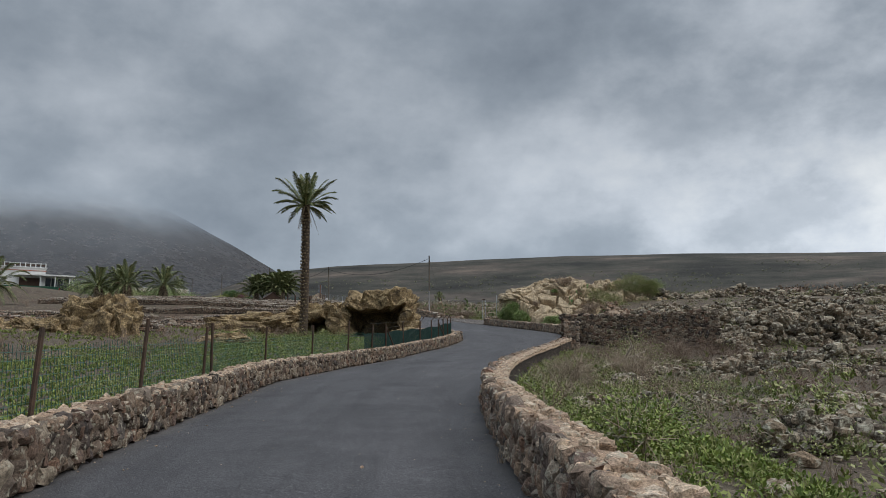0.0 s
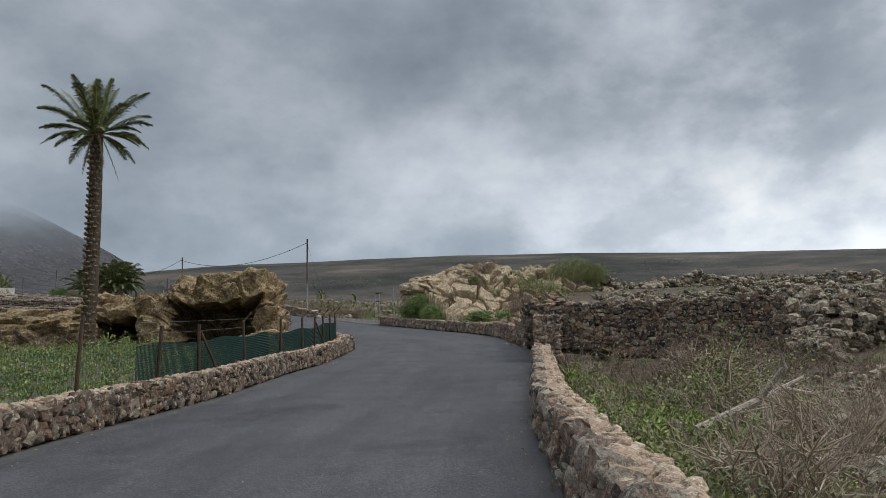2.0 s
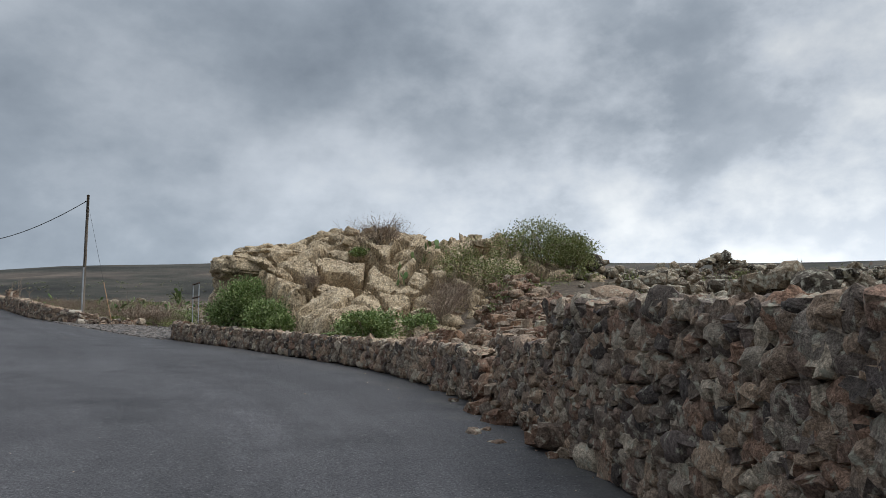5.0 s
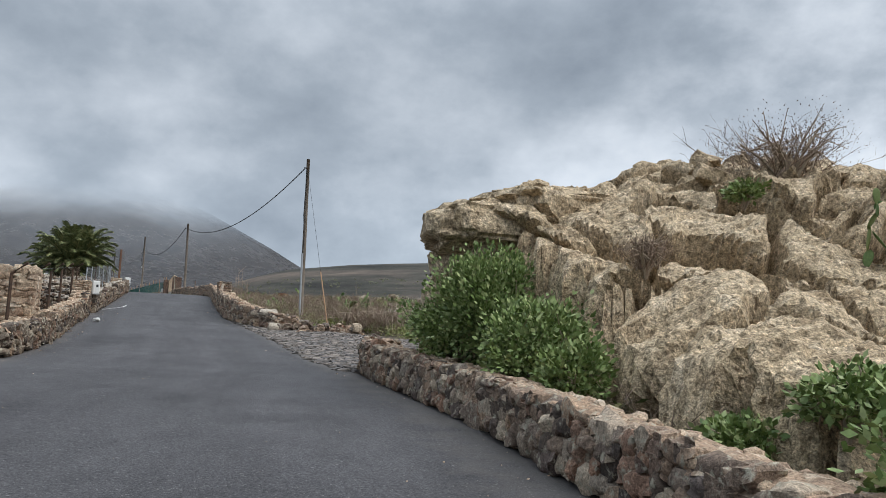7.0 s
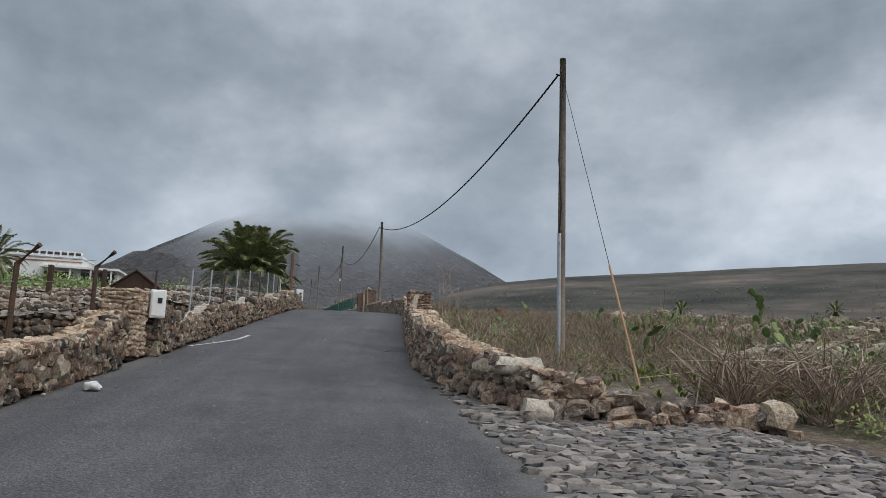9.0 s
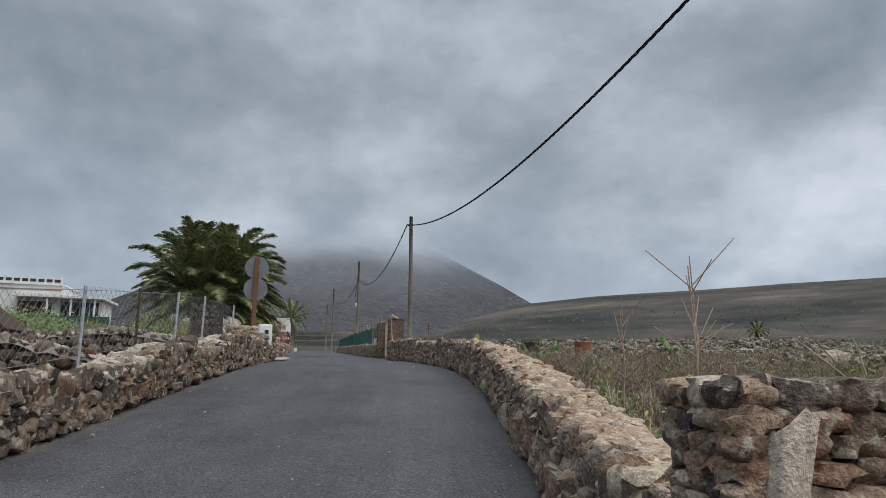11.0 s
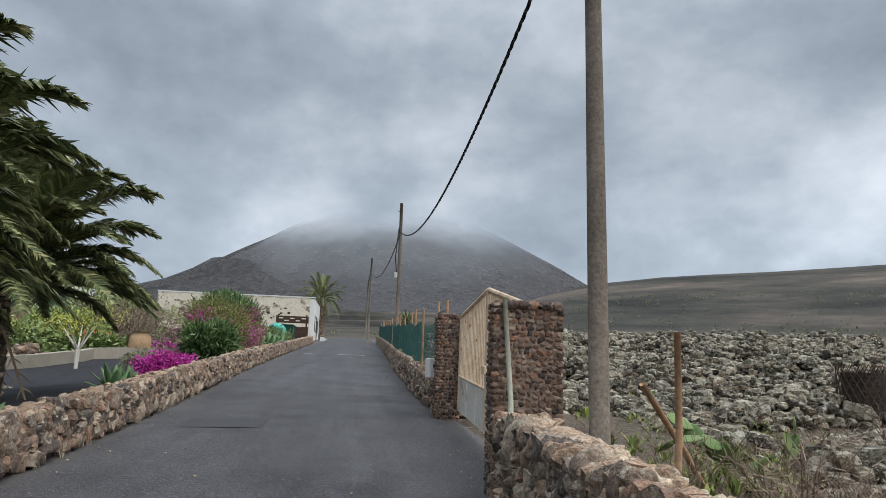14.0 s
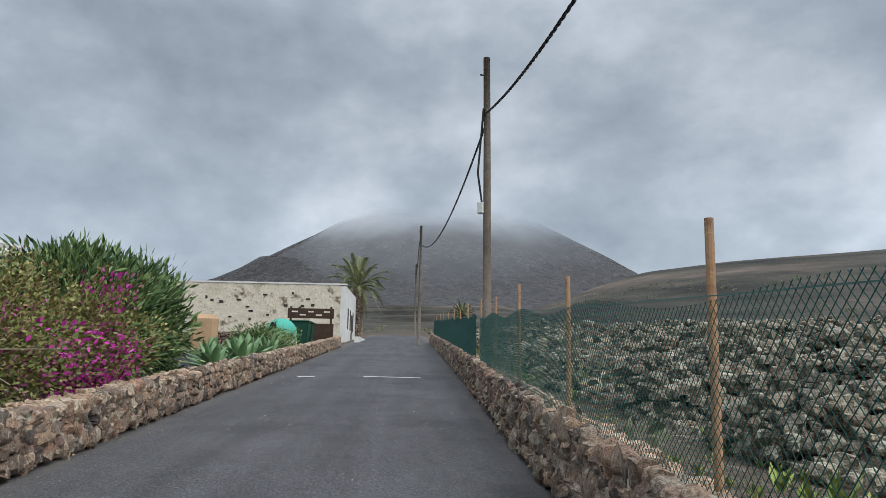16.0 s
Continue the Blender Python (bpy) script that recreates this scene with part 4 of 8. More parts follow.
# ---- palms ----
def frond(verts, faces, origin, azim, rise, length, droop, rng, width=0.32, leaflets=34):
    """An arching rib with two rows of narrow leaflets."""
    d = Vector((math.cos(azim), math.sin(azim), 0))
    side = Vector((-d.y, d.x, 0))
    pts = []
    for i in range(9):
        u = i / 8
        pts.append(Vector(origin) + d * (length * u * math.cos(rise) * (1 - 0.12 * u * droop)) + Vector((0, 0, length * (u * math.sin(rise) - droop * u ** 2.7 * 0.62))))

    def point(u):
        k = min(int(u * 8), 7)
        return pts[k].lerp(pts[k + 1], u * 8 - k)

    n = len(verts)
    for p, w in ((pts[0], 0.05), (pts[3], 0.035), (pts[6], 0.02), (pts[8], 0.008)):
        verts += [tuple(p + side * w), tuple(p - side * w), tuple(p + Vector((0, 0, w)))]
    for i in range(3):
        for a, b in ((0, 1), (1, 2), (2, 0)):
            faces.append((n + 3 * i + a, n + 3 * i + b, n + 3 * i + 3 + b, n + 3 * i + 3 + a))
    for i in range(leaflets):
        u = 0.14 + 0.86 * i / (leaflets - 1)
        base = point(min(u, 0.999))
        ahead = (point(min(u + 0.05, 0.999)) - point(max(u - 0.05, 0))).normalized()
        size = length * width * math.sin(math.pi * (0.12 + 0.8 * u)) * rng.uniform(0.85, 1.1)
        for s in (1, -1):
            out = (side * s * 0.75 + ahead * 0.75 + Vector((0, 0, rng.uniform(0.1, 0.45)))).normalized()
            tip = base + out * size + Vector((0, 0, -0.35 * size * rng.uniform(0.4, 1.4)))
            mid = base + out * size * 0.5
            w = ahead * (0.014 + 0.008 * length / 3)
            n = len(verts)
            verts += [tuple(base + w), tuple(base - w), tuple(mid - w * 0.9), tuple(tip), tuple(mid + w * 0.9)]
            faces.append((n, n + 1, n + 2, n + 3, n + 4))


def palm(name, x, y, z, height, r_trunk, spread, count, label, seed, wind=0.0, dead=6, bulge=1.0, low=-0.5, sag=0.35, bend=0.5):
    rng = random.Random(seed)
    t = thing(name, x, y, z, label, "palm tree", "palms")
    pts, rad = [], []
    for i in range(30):
        u = i / 29
        pts.append((0.05 * math.sin(u * 3), 0.04 * math.sin(u * 2.2), -0.2 + (height + 0.2) * u))
        rad.append(r_trunk * (1.12 - 0.12 * u) * (1 + 0.05 * (i % 2)))
    v, f = tube(pts, rad, 14)
    mesh_part("trunk", v, f, M["trunk"], t)
    # old leaf bases in a spiral round the trunk
    places = []
    rows = int(height / (0.14 if r_trunk > 0.3 else 0.2))
    for i in range(rows):
        u = (i + 0.5) / rows
        for k in range(11 if r_trunk > 0.3 else 7):
            a = 2 * math.pi * (k + 0.5 * (i % 2)) / (11 if r_trunk > 0.3 else 7)
            r = r_trunk * (1.12 - 0.12 * u)
            w = 2 * math.pi * r / (11 if r_trunk > 0.3 else 7) * rng.uniform(0.5, 0.75)
            a += rng.uniform(-0.09, 0.09)
            q = pose(math.cos(a) * r, math.sin(a) * r, height * u + rng.uniform(-0.04, 0.04), rng.uniform(-14, 14), 0, math.degrees(a)) @ pose(0, 0, 0, 0, -55, 0) @ Matrix.Diagonal(((0.1 + 0.05 * bulge + rng.uniform(-0.03, 0.05)) * (1.0 if r_trunk > 0.3 else 0.6), w, rng.uniform(0.05, 0.085), 1))
            places.append((q, rng.randrange(10)))
    stones_joined("bark", places, M["stub" if r_trunk > 0.3 else "slim_bark"], t)
    verts, faces, dv, df = [], [], [], []
    for i in range(count):
        u = i / count
        az = i * 2.39996 + rng.uniform(-0.2, 0.2)
        rise = 1.45 + (low - 1.45) * u
        length = spread * rng.uniform(0.85, 1.1) * (0.75 + 0.35 * math.sin(math.pi * min(u + 0.25, 1)))
        az2 = math.atan2(math.sin(az) + wind * 0.0, math.cos(az) + wind)
        frond(verts, faces, (0.15 * math.cos(az), 0.15 * math.sin(az), height), az2, rise, length, sag + bend * u + 0.15 * rng.random(), rng, 0.155 if r_trunk > 0.3 else 0.2, 74 if spread > 3.7 else 40)
    for i in range(dead):
        az = rng.uniform(0, 6.28)
        frond(dv, df, (0.18 * math.cos(az), 0.18 * math.sin(az), height - 0.1), az, -1.0 - 0.3 * rng.random(), spread * rng.uniform(0.5, 0.8), 0.2, rng, 0.12, 10)
    mesh_part("crown", verts, faces, M["frond"], t)
    if dv:
        mesh_part("dead_fronds", dv, df, M["frond_dry"], t, "dry brown hanging fronds")
    return t


palm("palm_tree", -8.05, 39.6, 1.9, 7.75, 0.21, 2.3, 38, "tall slim date palm with a ragged crown behind the fence", 5, dead=4, low=-0.3, sag=0.2, bend=0.2)
palm("palm_tree", -21.6, 89.6, 6.85, 1.9, 0.37, 3.9, 84, "thick Canary palm with a knobbly trunk beside the driveway", 6, low=0.22, sag=0.5, wind=0.35, bend=0.1)
palm("palm_tree", -23.4, 92.1, 6.95, 1.95, 0.36, 3.8, 84, "thick Canary palm with wind-bent fronds in the gravel garden", 7, low=0.22, sag=0.5, wind=0.45, bend=0.1)
palm("palm_tree", -26.7, 96.1, 7.1, 2.0, 0.37, 3.8, 84, "short Canary palm with drooping fronds in the gravel garden", 8, low=0.22, sag=0.5, wind=0.45, bend=0.1)
for x, y, h, sp, sd in ((-44.3, 92.5, 2.6, 3.0, 9), (-35.0, 68.7, 1.6, 2.9, 12), (-32.6, 69.8, 1.8, 2.9, 13), (-29.4, 71.2, 1.6, 2.9, 16), (-40.6, 60.6, 1.8, 3.6, 17), (-58.0, 148.2, 4.1, 3.3, 14), (-71.5, 190, 2.4, 2.2, 15)):
    palm("palm_tree", x, y, ground_z(x, y), h, 0.35, sp, 44, "Canary palm with a dense round crown among the houses", sd)
for x, y, sd in ((-3, 168, 18), (18, 176, 19)):
    palm("palm_tree", x, y, ground_z(x, y), 1.9, 0.25, 1.9, 26, "lone distant palm on the terraced slope", sd)


# ---- rubble, boulders and the outcrop ----
def low_stones(count, seed):
    rng = random.Random(seed)
    out = []
    for _ in range(count):
        bm = bmesh.new()
        bmesh.ops.create_icosphere(bm, subdivisions=1, radius=0.55)
        for v in bm.verts:
            v.co *= rng.uniform(0.72, 1.12)
        bm.verts.ensure_lookup_table()
        out.append((np.array([v.co[:] for v in bm.verts]), np.array([[v.index for v in f.verts] for f in bm.faces])))
        bm.free()
    return out


PEBBLES = low_stones(8, 77)
CHUNKS = stone_shapes(8, 78, rough=0.6, cuts=1)


def joined(name, shapes, xyz, turn, scale, mat, label, category, rng, parent=None, smooth=False):
    """One mesh of many copies of small shapes: places, turns about z with a small tilt, and sizes along x, y, z."""
    vs, fs, n = [], [], 0
    pick = rng.integers(0, len(shapes), len(xyz))
    for p, a, s, k in zip(xyz, turn, scale, pick):
        v, f = shapes[k]
        c, d = math.cos(a), math.sin(a)
        w = v * s
        tx, ty = rng.uniform(-0.3, 0.3, 2)
        z = w[:, 2] + tx * w[:, 0] * 0.6 + ty * w[:, 1] * 0.6
        vs.append(np.stack([w[:, 0] * c - w[:, 1] * d + p[0], w[:, 0] * d + w[:, 1] * c + p[1], z + p[2]], 1))
        fs += (f + n).tolist()
        n += len(v)
    ob = mesh_part(name, np.concatenate(vs), fs, mat, parent, smooth=smooth)
    if parent is None:
        tagged(ob, label, category, kind="stuff")
    else:
        ob["kind"] = "stuff"
    return ob


def rubble_line(points, height, width, size, seed, mat="field_stone", label="tumbled dry-stone field wall of lichened lava stones", density=1.0, name="rubble_wall"):
    """A collapsed wall: stones heaped along a line, fewest on top."""
    rng = np.random.default_rng(seed)
    p = np.array(points, float)
    run = np.r_[0, np.cumsum(np.hypot(*np.diff(p, axis=0).T))]
    count = int(run[-1] / size * (height / size + 0.7) * (width / size) * 0.75 * density)
    u = rng.uniform(0, run[-1], count)
    x, y = np.interp(u, run, p[:, 0]), np.interp(u, run, p[:, 1])
    i = np.clip(np.searchsorted(run, u) - 1, 0, len(p) - 2)
    d = (p[i + 1] - p[i]) / (np.linalg.norm(p[i + 1] - p[i], axis=1)[:, None])
    level = rng.beta(1.1, 1.4, count)
    wave = 0.75 + 0.35 * np.sin(u * 0.55 + seed) + 0.2 * np.sin(u * 1.7 + 2 * seed)
    off = rng.normal(0, 0.36, count) * width * (1.1 - level * 0.75)
    x, y = x - d[:, 1] * off + rng.normal(0, 0.1, count), y + d[:, 0] * off
    z = ground_height(x, y) + level * height * np.clip(wave, 0.3, 1.3) * np.exp(-((off / width) ** 2) * 1.2)
    s = size * rng.lognormal(0, 0.32, count)
    scale = np.stack([s * rng.uniform(0.8, 1.5, count), s * rng.uniform(0.7, 1.2, count), s * rng.uniform(0.55, 0.95, count)], 1)
    return joined(name, CHUNKS if size < 0.3 else PEBBLES, np.stack([x, y, z], 1), rng.uniform(0, 6.28, count), scale, M[mat], label, "stone wall", rng)


def scattered_stones(name, area, count, size, seed, label, mat="field_stone"):
    rng = np.random.default_rng(seed)
    x, y = rng.uniform(area[0], area[1], count), rng.uniform(area[2], area[3], count)
    s, lat, _ = nearest(x, y)
    ok = (lat > right(s) + 0.9) | (lat < left(s) - 0.9)
    x, y = x[ok], y[ok]
    k = size * rng.lognormal(0, 0.5, len(x))
    joined(name, PEBBLES, np.stack([x, y, ground_height(x, y) + k * 0.15], 1), rng.uniform(0, 6.28, len(x)), np.stack([k * 1.2, k, k * 0.7], 1), M[mat], label, "loose stones", rng)


# broken field walls right of the first bend
rubble_line([(5.2, 7.6), (7.5, 8.0), (10, 7.2), (14, 8.5), (20, 9)], 0.5, 1.0, 0.17, 1, density=0.8)
rubble_line([(3.6, 12.5), (6, 13.6), (9, 13.2), (13, 15), (20, 14.5), (28, 17)], 0.4, 0.8, 0.18, 2, density=0.8)
rubble_line([(5.2, 17), (6.5, 20), (8.5, 22.5), (12, 23), (18, 21)], 0.45, 0.7, 0.19, 3, density=0.8)
rubble_line([(9, 26.5), (13, 27.3), (18, 26), (26, 28), (36, 27)], 0.55, 0.9, 0.2, 4, density=0.8)
rubble_line([(13.2, 31.0), (15, 32.2), (19, 32.4), (26, 34), (38, 33)], 1.5, 1.7, 0.25, 5, density=0.6)
rubble_line([(14, 37), (20, 37.5), (28, 40), (42, 38)], 1.1, 1.4, 0.27, 6, density=0.7)
rubble_line([(12, 43), (18, 44), (28, 46), (45, 44)], 0.9, 1.4, 0.28, 7, density=0.7)
rubble_line([(14, 49), (22, 51), (32, 53), (50, 50)], 0.9, 1.3, 0.32, 8, density=0.8)
rubble_line([(17, 56.5), (24, 59), (34, 60), (52, 58)], 0.9, 1.3, 0.35, 9, density=0.8)
rubble_line([(9, 35), (12, 37), (12, 41), (11, 46)], 1.0, 1.5, 0.26, 10, density=0.8)
scattered_stones("loose_stones", (3, 45, 2, 62), 1500, 0.2, 11, "loose lava stones strewn over the fallow field")
# reddish rubble behind the tall roadside blocks
rubble_line([(8.2, 38.5), (8.6, 41), (8.9, 44), (8.9, 47), (8.4, 49.5)], 0.75, 1.3, 0.15, 12, "red_rubble", "reddish heap of tumbled lava rubble behind the wall")
rubble_line([(10.5, 40), (11, 44), (11.5, 48), (12.5, 51.5)], 0.9, 1.6, 0.18, 13, "red_rubble", "reddish heap of tumbled lava rubble behind the wall")
# field rows to the right of the upper lane, heaped from cleared stones
for k, s in enumerate((111.5, 114.5, 117.5, 120.5, 124, 128, 132.5, 138, 144, 151, 159, 168, 178)):
    a = at(s, 3.2 + 0.25 * (s > 116))
    reach = 20 + (s - 110) * 0.9
    reach = min(reach, 40)
    pts = [(a.x + 0.87 * r + 0.4 * math.sin(r * 0.35 + k), a.y + 0.44 * r + 0.4 * math.sin(r * 0.27 + 2 * k)) for r in np.linspace(0, reach, 10)]
    rubble_line(pts, 0.7 + 0.005 * (s - 110), 1.5, 0.13 if s < 122 else 0.16 if s < 130 else 0.2 + 0.003 * (s - 120), 60 + k, label="long row of lichened lava stones across the field", mat="row_stone", density=0.7 if s < 122 else 0.6, name="stone_row")
for k, s in enumerate((104.2, 106.3, 108.6)):
    a = at(s, 4.6)
    rubble_line([(a.x + 0.87 * r + 0.3 * math.sin(r * 0.4 + k), a.y + 0.44 * r) for r in np.linspace(0, 24, 8)], 0.5, 0.9, 0.135, 85 + k, name="stone_row", mat="row_stone", label="long row of lichened lava stones across the field")
for k, (y0, h) in enumerate(((99, 0.5), (103.5, 0.6))):
    rubble_line([(-13.5, y0), (-9, y0 + 2), (-2, y0 + 5.5), (10, y0 + 10), (26, y0 + 15)], h, 0.9, 0.19, 80 + k, density=0.7, name="stone_row", mat="row_stone", label="long row of lichened lava stones across the field")
rubble_line([(-0.75, 65.8), (-0.1, 66.0), (0.7, 66.3), (1.5, 66.6)], 0.3, 0.6, 0.17, 89, "stone_far", "dark heap of tumbled lava stones at the wall's end")
for k, (x0, y0, x1, y1) in enumerate(((1.2, 71.5, 12, 76), (3.5, 66.9, 9, 66.2), (0, 80, 16, 88), (-6, 90, 18, 100))):
    rubble_line([(x0, y0), ((x0 + x1) / 2, (y0 + y1) / 2 + 0.6), (x1, y1)], 0.5, 0.8, 0.27, 90 + k)
scattered_stones("loose_stones", (-40, 20, 75, 135), 1500, 0.2, 95, "loose lava stones strewn over the stony field")


def outcrop_height(x, y):
    """The shape of the lava outcrop over the ground."""
    front = np.interp(x, [2.5, 4.2, 5, 7.5, 10, 13, 16, 22], [1.0, 0.6, 0.3, 0.0, 0.4, 0.6, 0.8, 1.5])
    v = y - front
    up = np.interp(v, [49.3, 50.6, 52.5, 54.0, 55.2, 56.2, 57.4, 60, 64, 68], [2.7, 3.1, 3.75, 4.5, 5.35, 5.95, 6.3, 6.2, 5.2, 4.0])
    bump = np.interp(x, [3, 4.4, 5.8, 8, 9, 10.8, 11.8, 12.5, 13.2, 14.5, 15.8, 18, 24], [-0.3, -0.2, -0.1, 0.0, 0.2, 0.25, 0.0, -0.35, 0.4, 0.55, -0.3, -0.8, -1.2])
    z = up + bump * step(53, 57, v)
    ground = np.interp(x, [0, 24], [3.2, 3.4]) - 2.6
    s, lat, _ = nearest(x, y)
    edge = step(0.75 - 0.25 * step(55.3, 58.2, s), 1.5 - 0.5 * step(55.3, 58.2, s), lat - right(s) + 0.12 * np.sin(y * 1.7 + x)) * (1 - step(19, 24, x)) * step(48.6, 50.2, y)
    # the face leans back from the wall and ends in a steep corner above the cobbles
    corner = step(55.3, 58.2, s)
    reach = np.maximum(lat - right(s) - (0.6 - 0.15 * corner), 0.0)
    z = np.minimum(z, np.interp(s, STATION, LINE[:, 2]) + 0.4 + reach * (0.62 + 2.6 * corner))
    z = z + 0.5 * step(57.2, 59.2, y) * step(6.3, 8.0, x) * (1 - step(11, 14, x))
    edge = edge * (1 - step(58.75, 59.3, s - 0.35 * np.maximum(lat - 2.2, 0)))
    return ground + (z - ground) * edge


def build_outcrop():
    rng = np.random.default_rng(4)
    xs, ys = np.arange(2.6, 19, 0.06), np.arange(49.2, 61, 0.06)
    gx, gy = np.meshgrid(xs, ys)
    px, py = gx.ravel(), gy.ravel()
    seeds = np.stack([rng.uniform(2, 22, 900), rng.uniform(48.5, 66, 900)], 1)
    # larger slabs on the bare face, smaller blocks elsewhere
    keep = (rng.random(900) < 0.33) | (seeds[:, 0] > 10.5) | (seeds[:, 1] > 58)
    seeds = seeds[keep]
    wx = px + 0.22 * np.sin(py * 2.3) + 0.12 * np.sin(py * 5.1 + px)
    wy = py + 0.22 * np.sin(px * 2.1) + 0.12 * np.sin(px * 4.7 + py)
    d = np.sqrt((wx[:, None] - seeds[:, 0]) ** 2 * 0.8 + (wy[:, None] - seeds[:, 1]) ** 2 * 1.25)
    order = np.argsort(d, 1)[:, :2]
    cell = order[:, 0]
    d1, d2 = d[np.arange(len(d)), order[:, 0]], d[np.arange(len(d)), order[:, 1]]
    rough_side = 0.5 + 0.7 * step(8.0, 11.5, seeds[:, 0])
    tilt = rng.normal(0, 0.12, (len(seeds), 2)) * rough_side[:, None]
    lift = rng.normal(0, 0.1, len(seeds)) * rough_side - 0.1
    z = outcrop_height(px, py)
    rise = np.gradient(z.reshape(gx.shape), 0.06)
    ring = np.ones(9) / 9
    rise = [np.apply_along_axis(lambda r: np.convolve(np.pad(r, 4, mode="edge"), ring, mode="valid"), ax, g) for g in rise for ax in (0,)]
    rise = [np.apply_along_axis(lambda r: np.convolve(np.pad(r, 4, mode="edge"), ring, mode="valid"), 1, g) for g in rise]
    out = np.stack([-rise[1].ravel(), -rise[0].ravel(), np.ones(len(px))], 1)
    out /= np.linalg.norm(out, axis=1)[:, None]
    gap = d2 - d1
    steep = 1 + 0.5 * np.hypot(rise[0], rise[1]).ravel()
    deep = 0.22 + 0.95 * np.array([max(noise.noise((u * 0.6, v * 0.6, 9)) + 0.4, 0) for u, v in zip(px, py)])
    # each slab is a pillow between open joints, lifted and tilted a little on its own
    push = lift[cell] + tilt[cell, 0] * (px - seeds[cell, 0]) + tilt[cell, 1] * (py - seeds[cell, 1])
    push += 0.12 * step(0.02, 0.3, gap) - deep * (1 - step(0.035, 0.14, gap))
    verts = np.stack([px, py, z], 1)
    for f, a in ((0.9, 0.08), (2.4, 0.06), (5.5, 0.045), (11.0, 0.05), (19.0, 0.04)):
        push += a * np.array([noise.noise((u * f, v * f, w * f + 7)) for u, v, w in verts])
    verts += out * push[:, None]
    for f, a in ((0.8, 0.14), (3.0, 0.05)):
        verts += a * np.array([tuple(noise.noise_vector((u * f, v * f, w * f))) for u, v, w in verts])
    n = len(xs)
    k = (np.arange(len(ys) - 1)[:, None] * n + np.arange(n - 1)[None]).ravel()
    quads = np.stack([k, k + 1, k + n + 1, k + n], 1)
    t = thing("rock_outcrop", 9.0, 55.0, 2.5, "pale craggy lava outcrop split into slabs beside the lane", "rock outcrop")
    owner = cell[quads[:, 0]]
    for c in np.unique(owner):
        q = quads[owner == c]
        # each connected piece of the cell is a slab of its own
        group = np.full(len(verts), -1)
        group[q.ravel()] = q.ravel()
        while True:
            low = group[q].min(1)
            before = group.copy()
            for k in range(4):
                np.minimum.at(group, q[:, k], low)
            if (before == group).all():
                break
        for g in np.unique(group[q[:, 0]]):
            piece = q[group[q[:, 0]] == g]
            if len(piece) < 4:
                continue
            used, new_id = np.unique(piece, return_inverse=True)
            mesh_part("slab", verts[used] - (9.0, 55.0, 2.5), new_id.reshape(-1, 4), M["rock"], t)
    # loose blocks on the crest and along the foot
    for i in range(46):
        x = float(rng.uniform(6.8, 16))
        y = float(rng.choice([rng.uniform(56.5, 59), rng.uniform(50.3, 52.5)]))
        w = float(rng.uniform(0.25, 0.6))
        sn, lt, _ = nearest(x, y)
        if lt[0] < right(sn[0]) + 1.1 + w:
            continue
        zz = float(outcrop_height(np.array([x]), np.array([y]))[0])
        ob = new("block", block_mesh(i % 10, M["rock"], "block"))
        ob.parent = t
        ob.matrix_world = Matrix.Translation((x - 9, y - 55, zz - 2.5)) @ Euler((rng.uniform(-0.3, 0.3), rng.uniform(-0.3, 0.3), rng.uniform(0, 6))).to_matrix().to_4x4() @ Matrix.Diagonal((w * 1.3, w, w * 0.7, 1))
    # the undercut corner above the lane: a slab jutting over a recessed ledge
    for x, y, z, a, b, c, turn, k in ((5.3, 56.05, 5.22, 0.85, 0.75, 0.34, 20, 1), (5.2, 56.45, 4.75, 0.62, 0.6, 0.3, 40, 2), (5.15, 56.6, 4.2, 0.75, 0.65, 0.5, 10, 3), (5.3, 56.5, 3.5, 0.8, 0.7, 0.6, 60, 4), (6.3, 56.6, 5.5, 1.1, 0.9, 0.36, 35, 5)):
        bm = bmesh.new()
        bmesh.ops.create_icosphere(bm, subdivisions=4, radius=1.0)
        for v in bm.verts:
            p = v.co.copy()
            q = Vector([math.copysign(abs(n) ** 0.55, n) for n in p])
            v.co = Vector((q.x * a, q.y * b, q.z * c)) * (1 + 0.2 * noise.noise(p * 1.8 + Vector((k * 5, 0, 0))) + 0.1 * noise.noise(p * 5 + Vector((0, k * 5, 0))) + 0.05 * noise.noise(p * 12))
        bmesh.ops.rotate(bm, verts=bm.verts, matrix=Matrix.Rotation(radians(turn), 3, "Z"))
        bmesh.ops.translate(bm, verts=bm.verts, vec=(x - 9.0, y - 55.0, z - 2.5))
        part("ledge", bm, M["rock"], t)


build_outcrop()


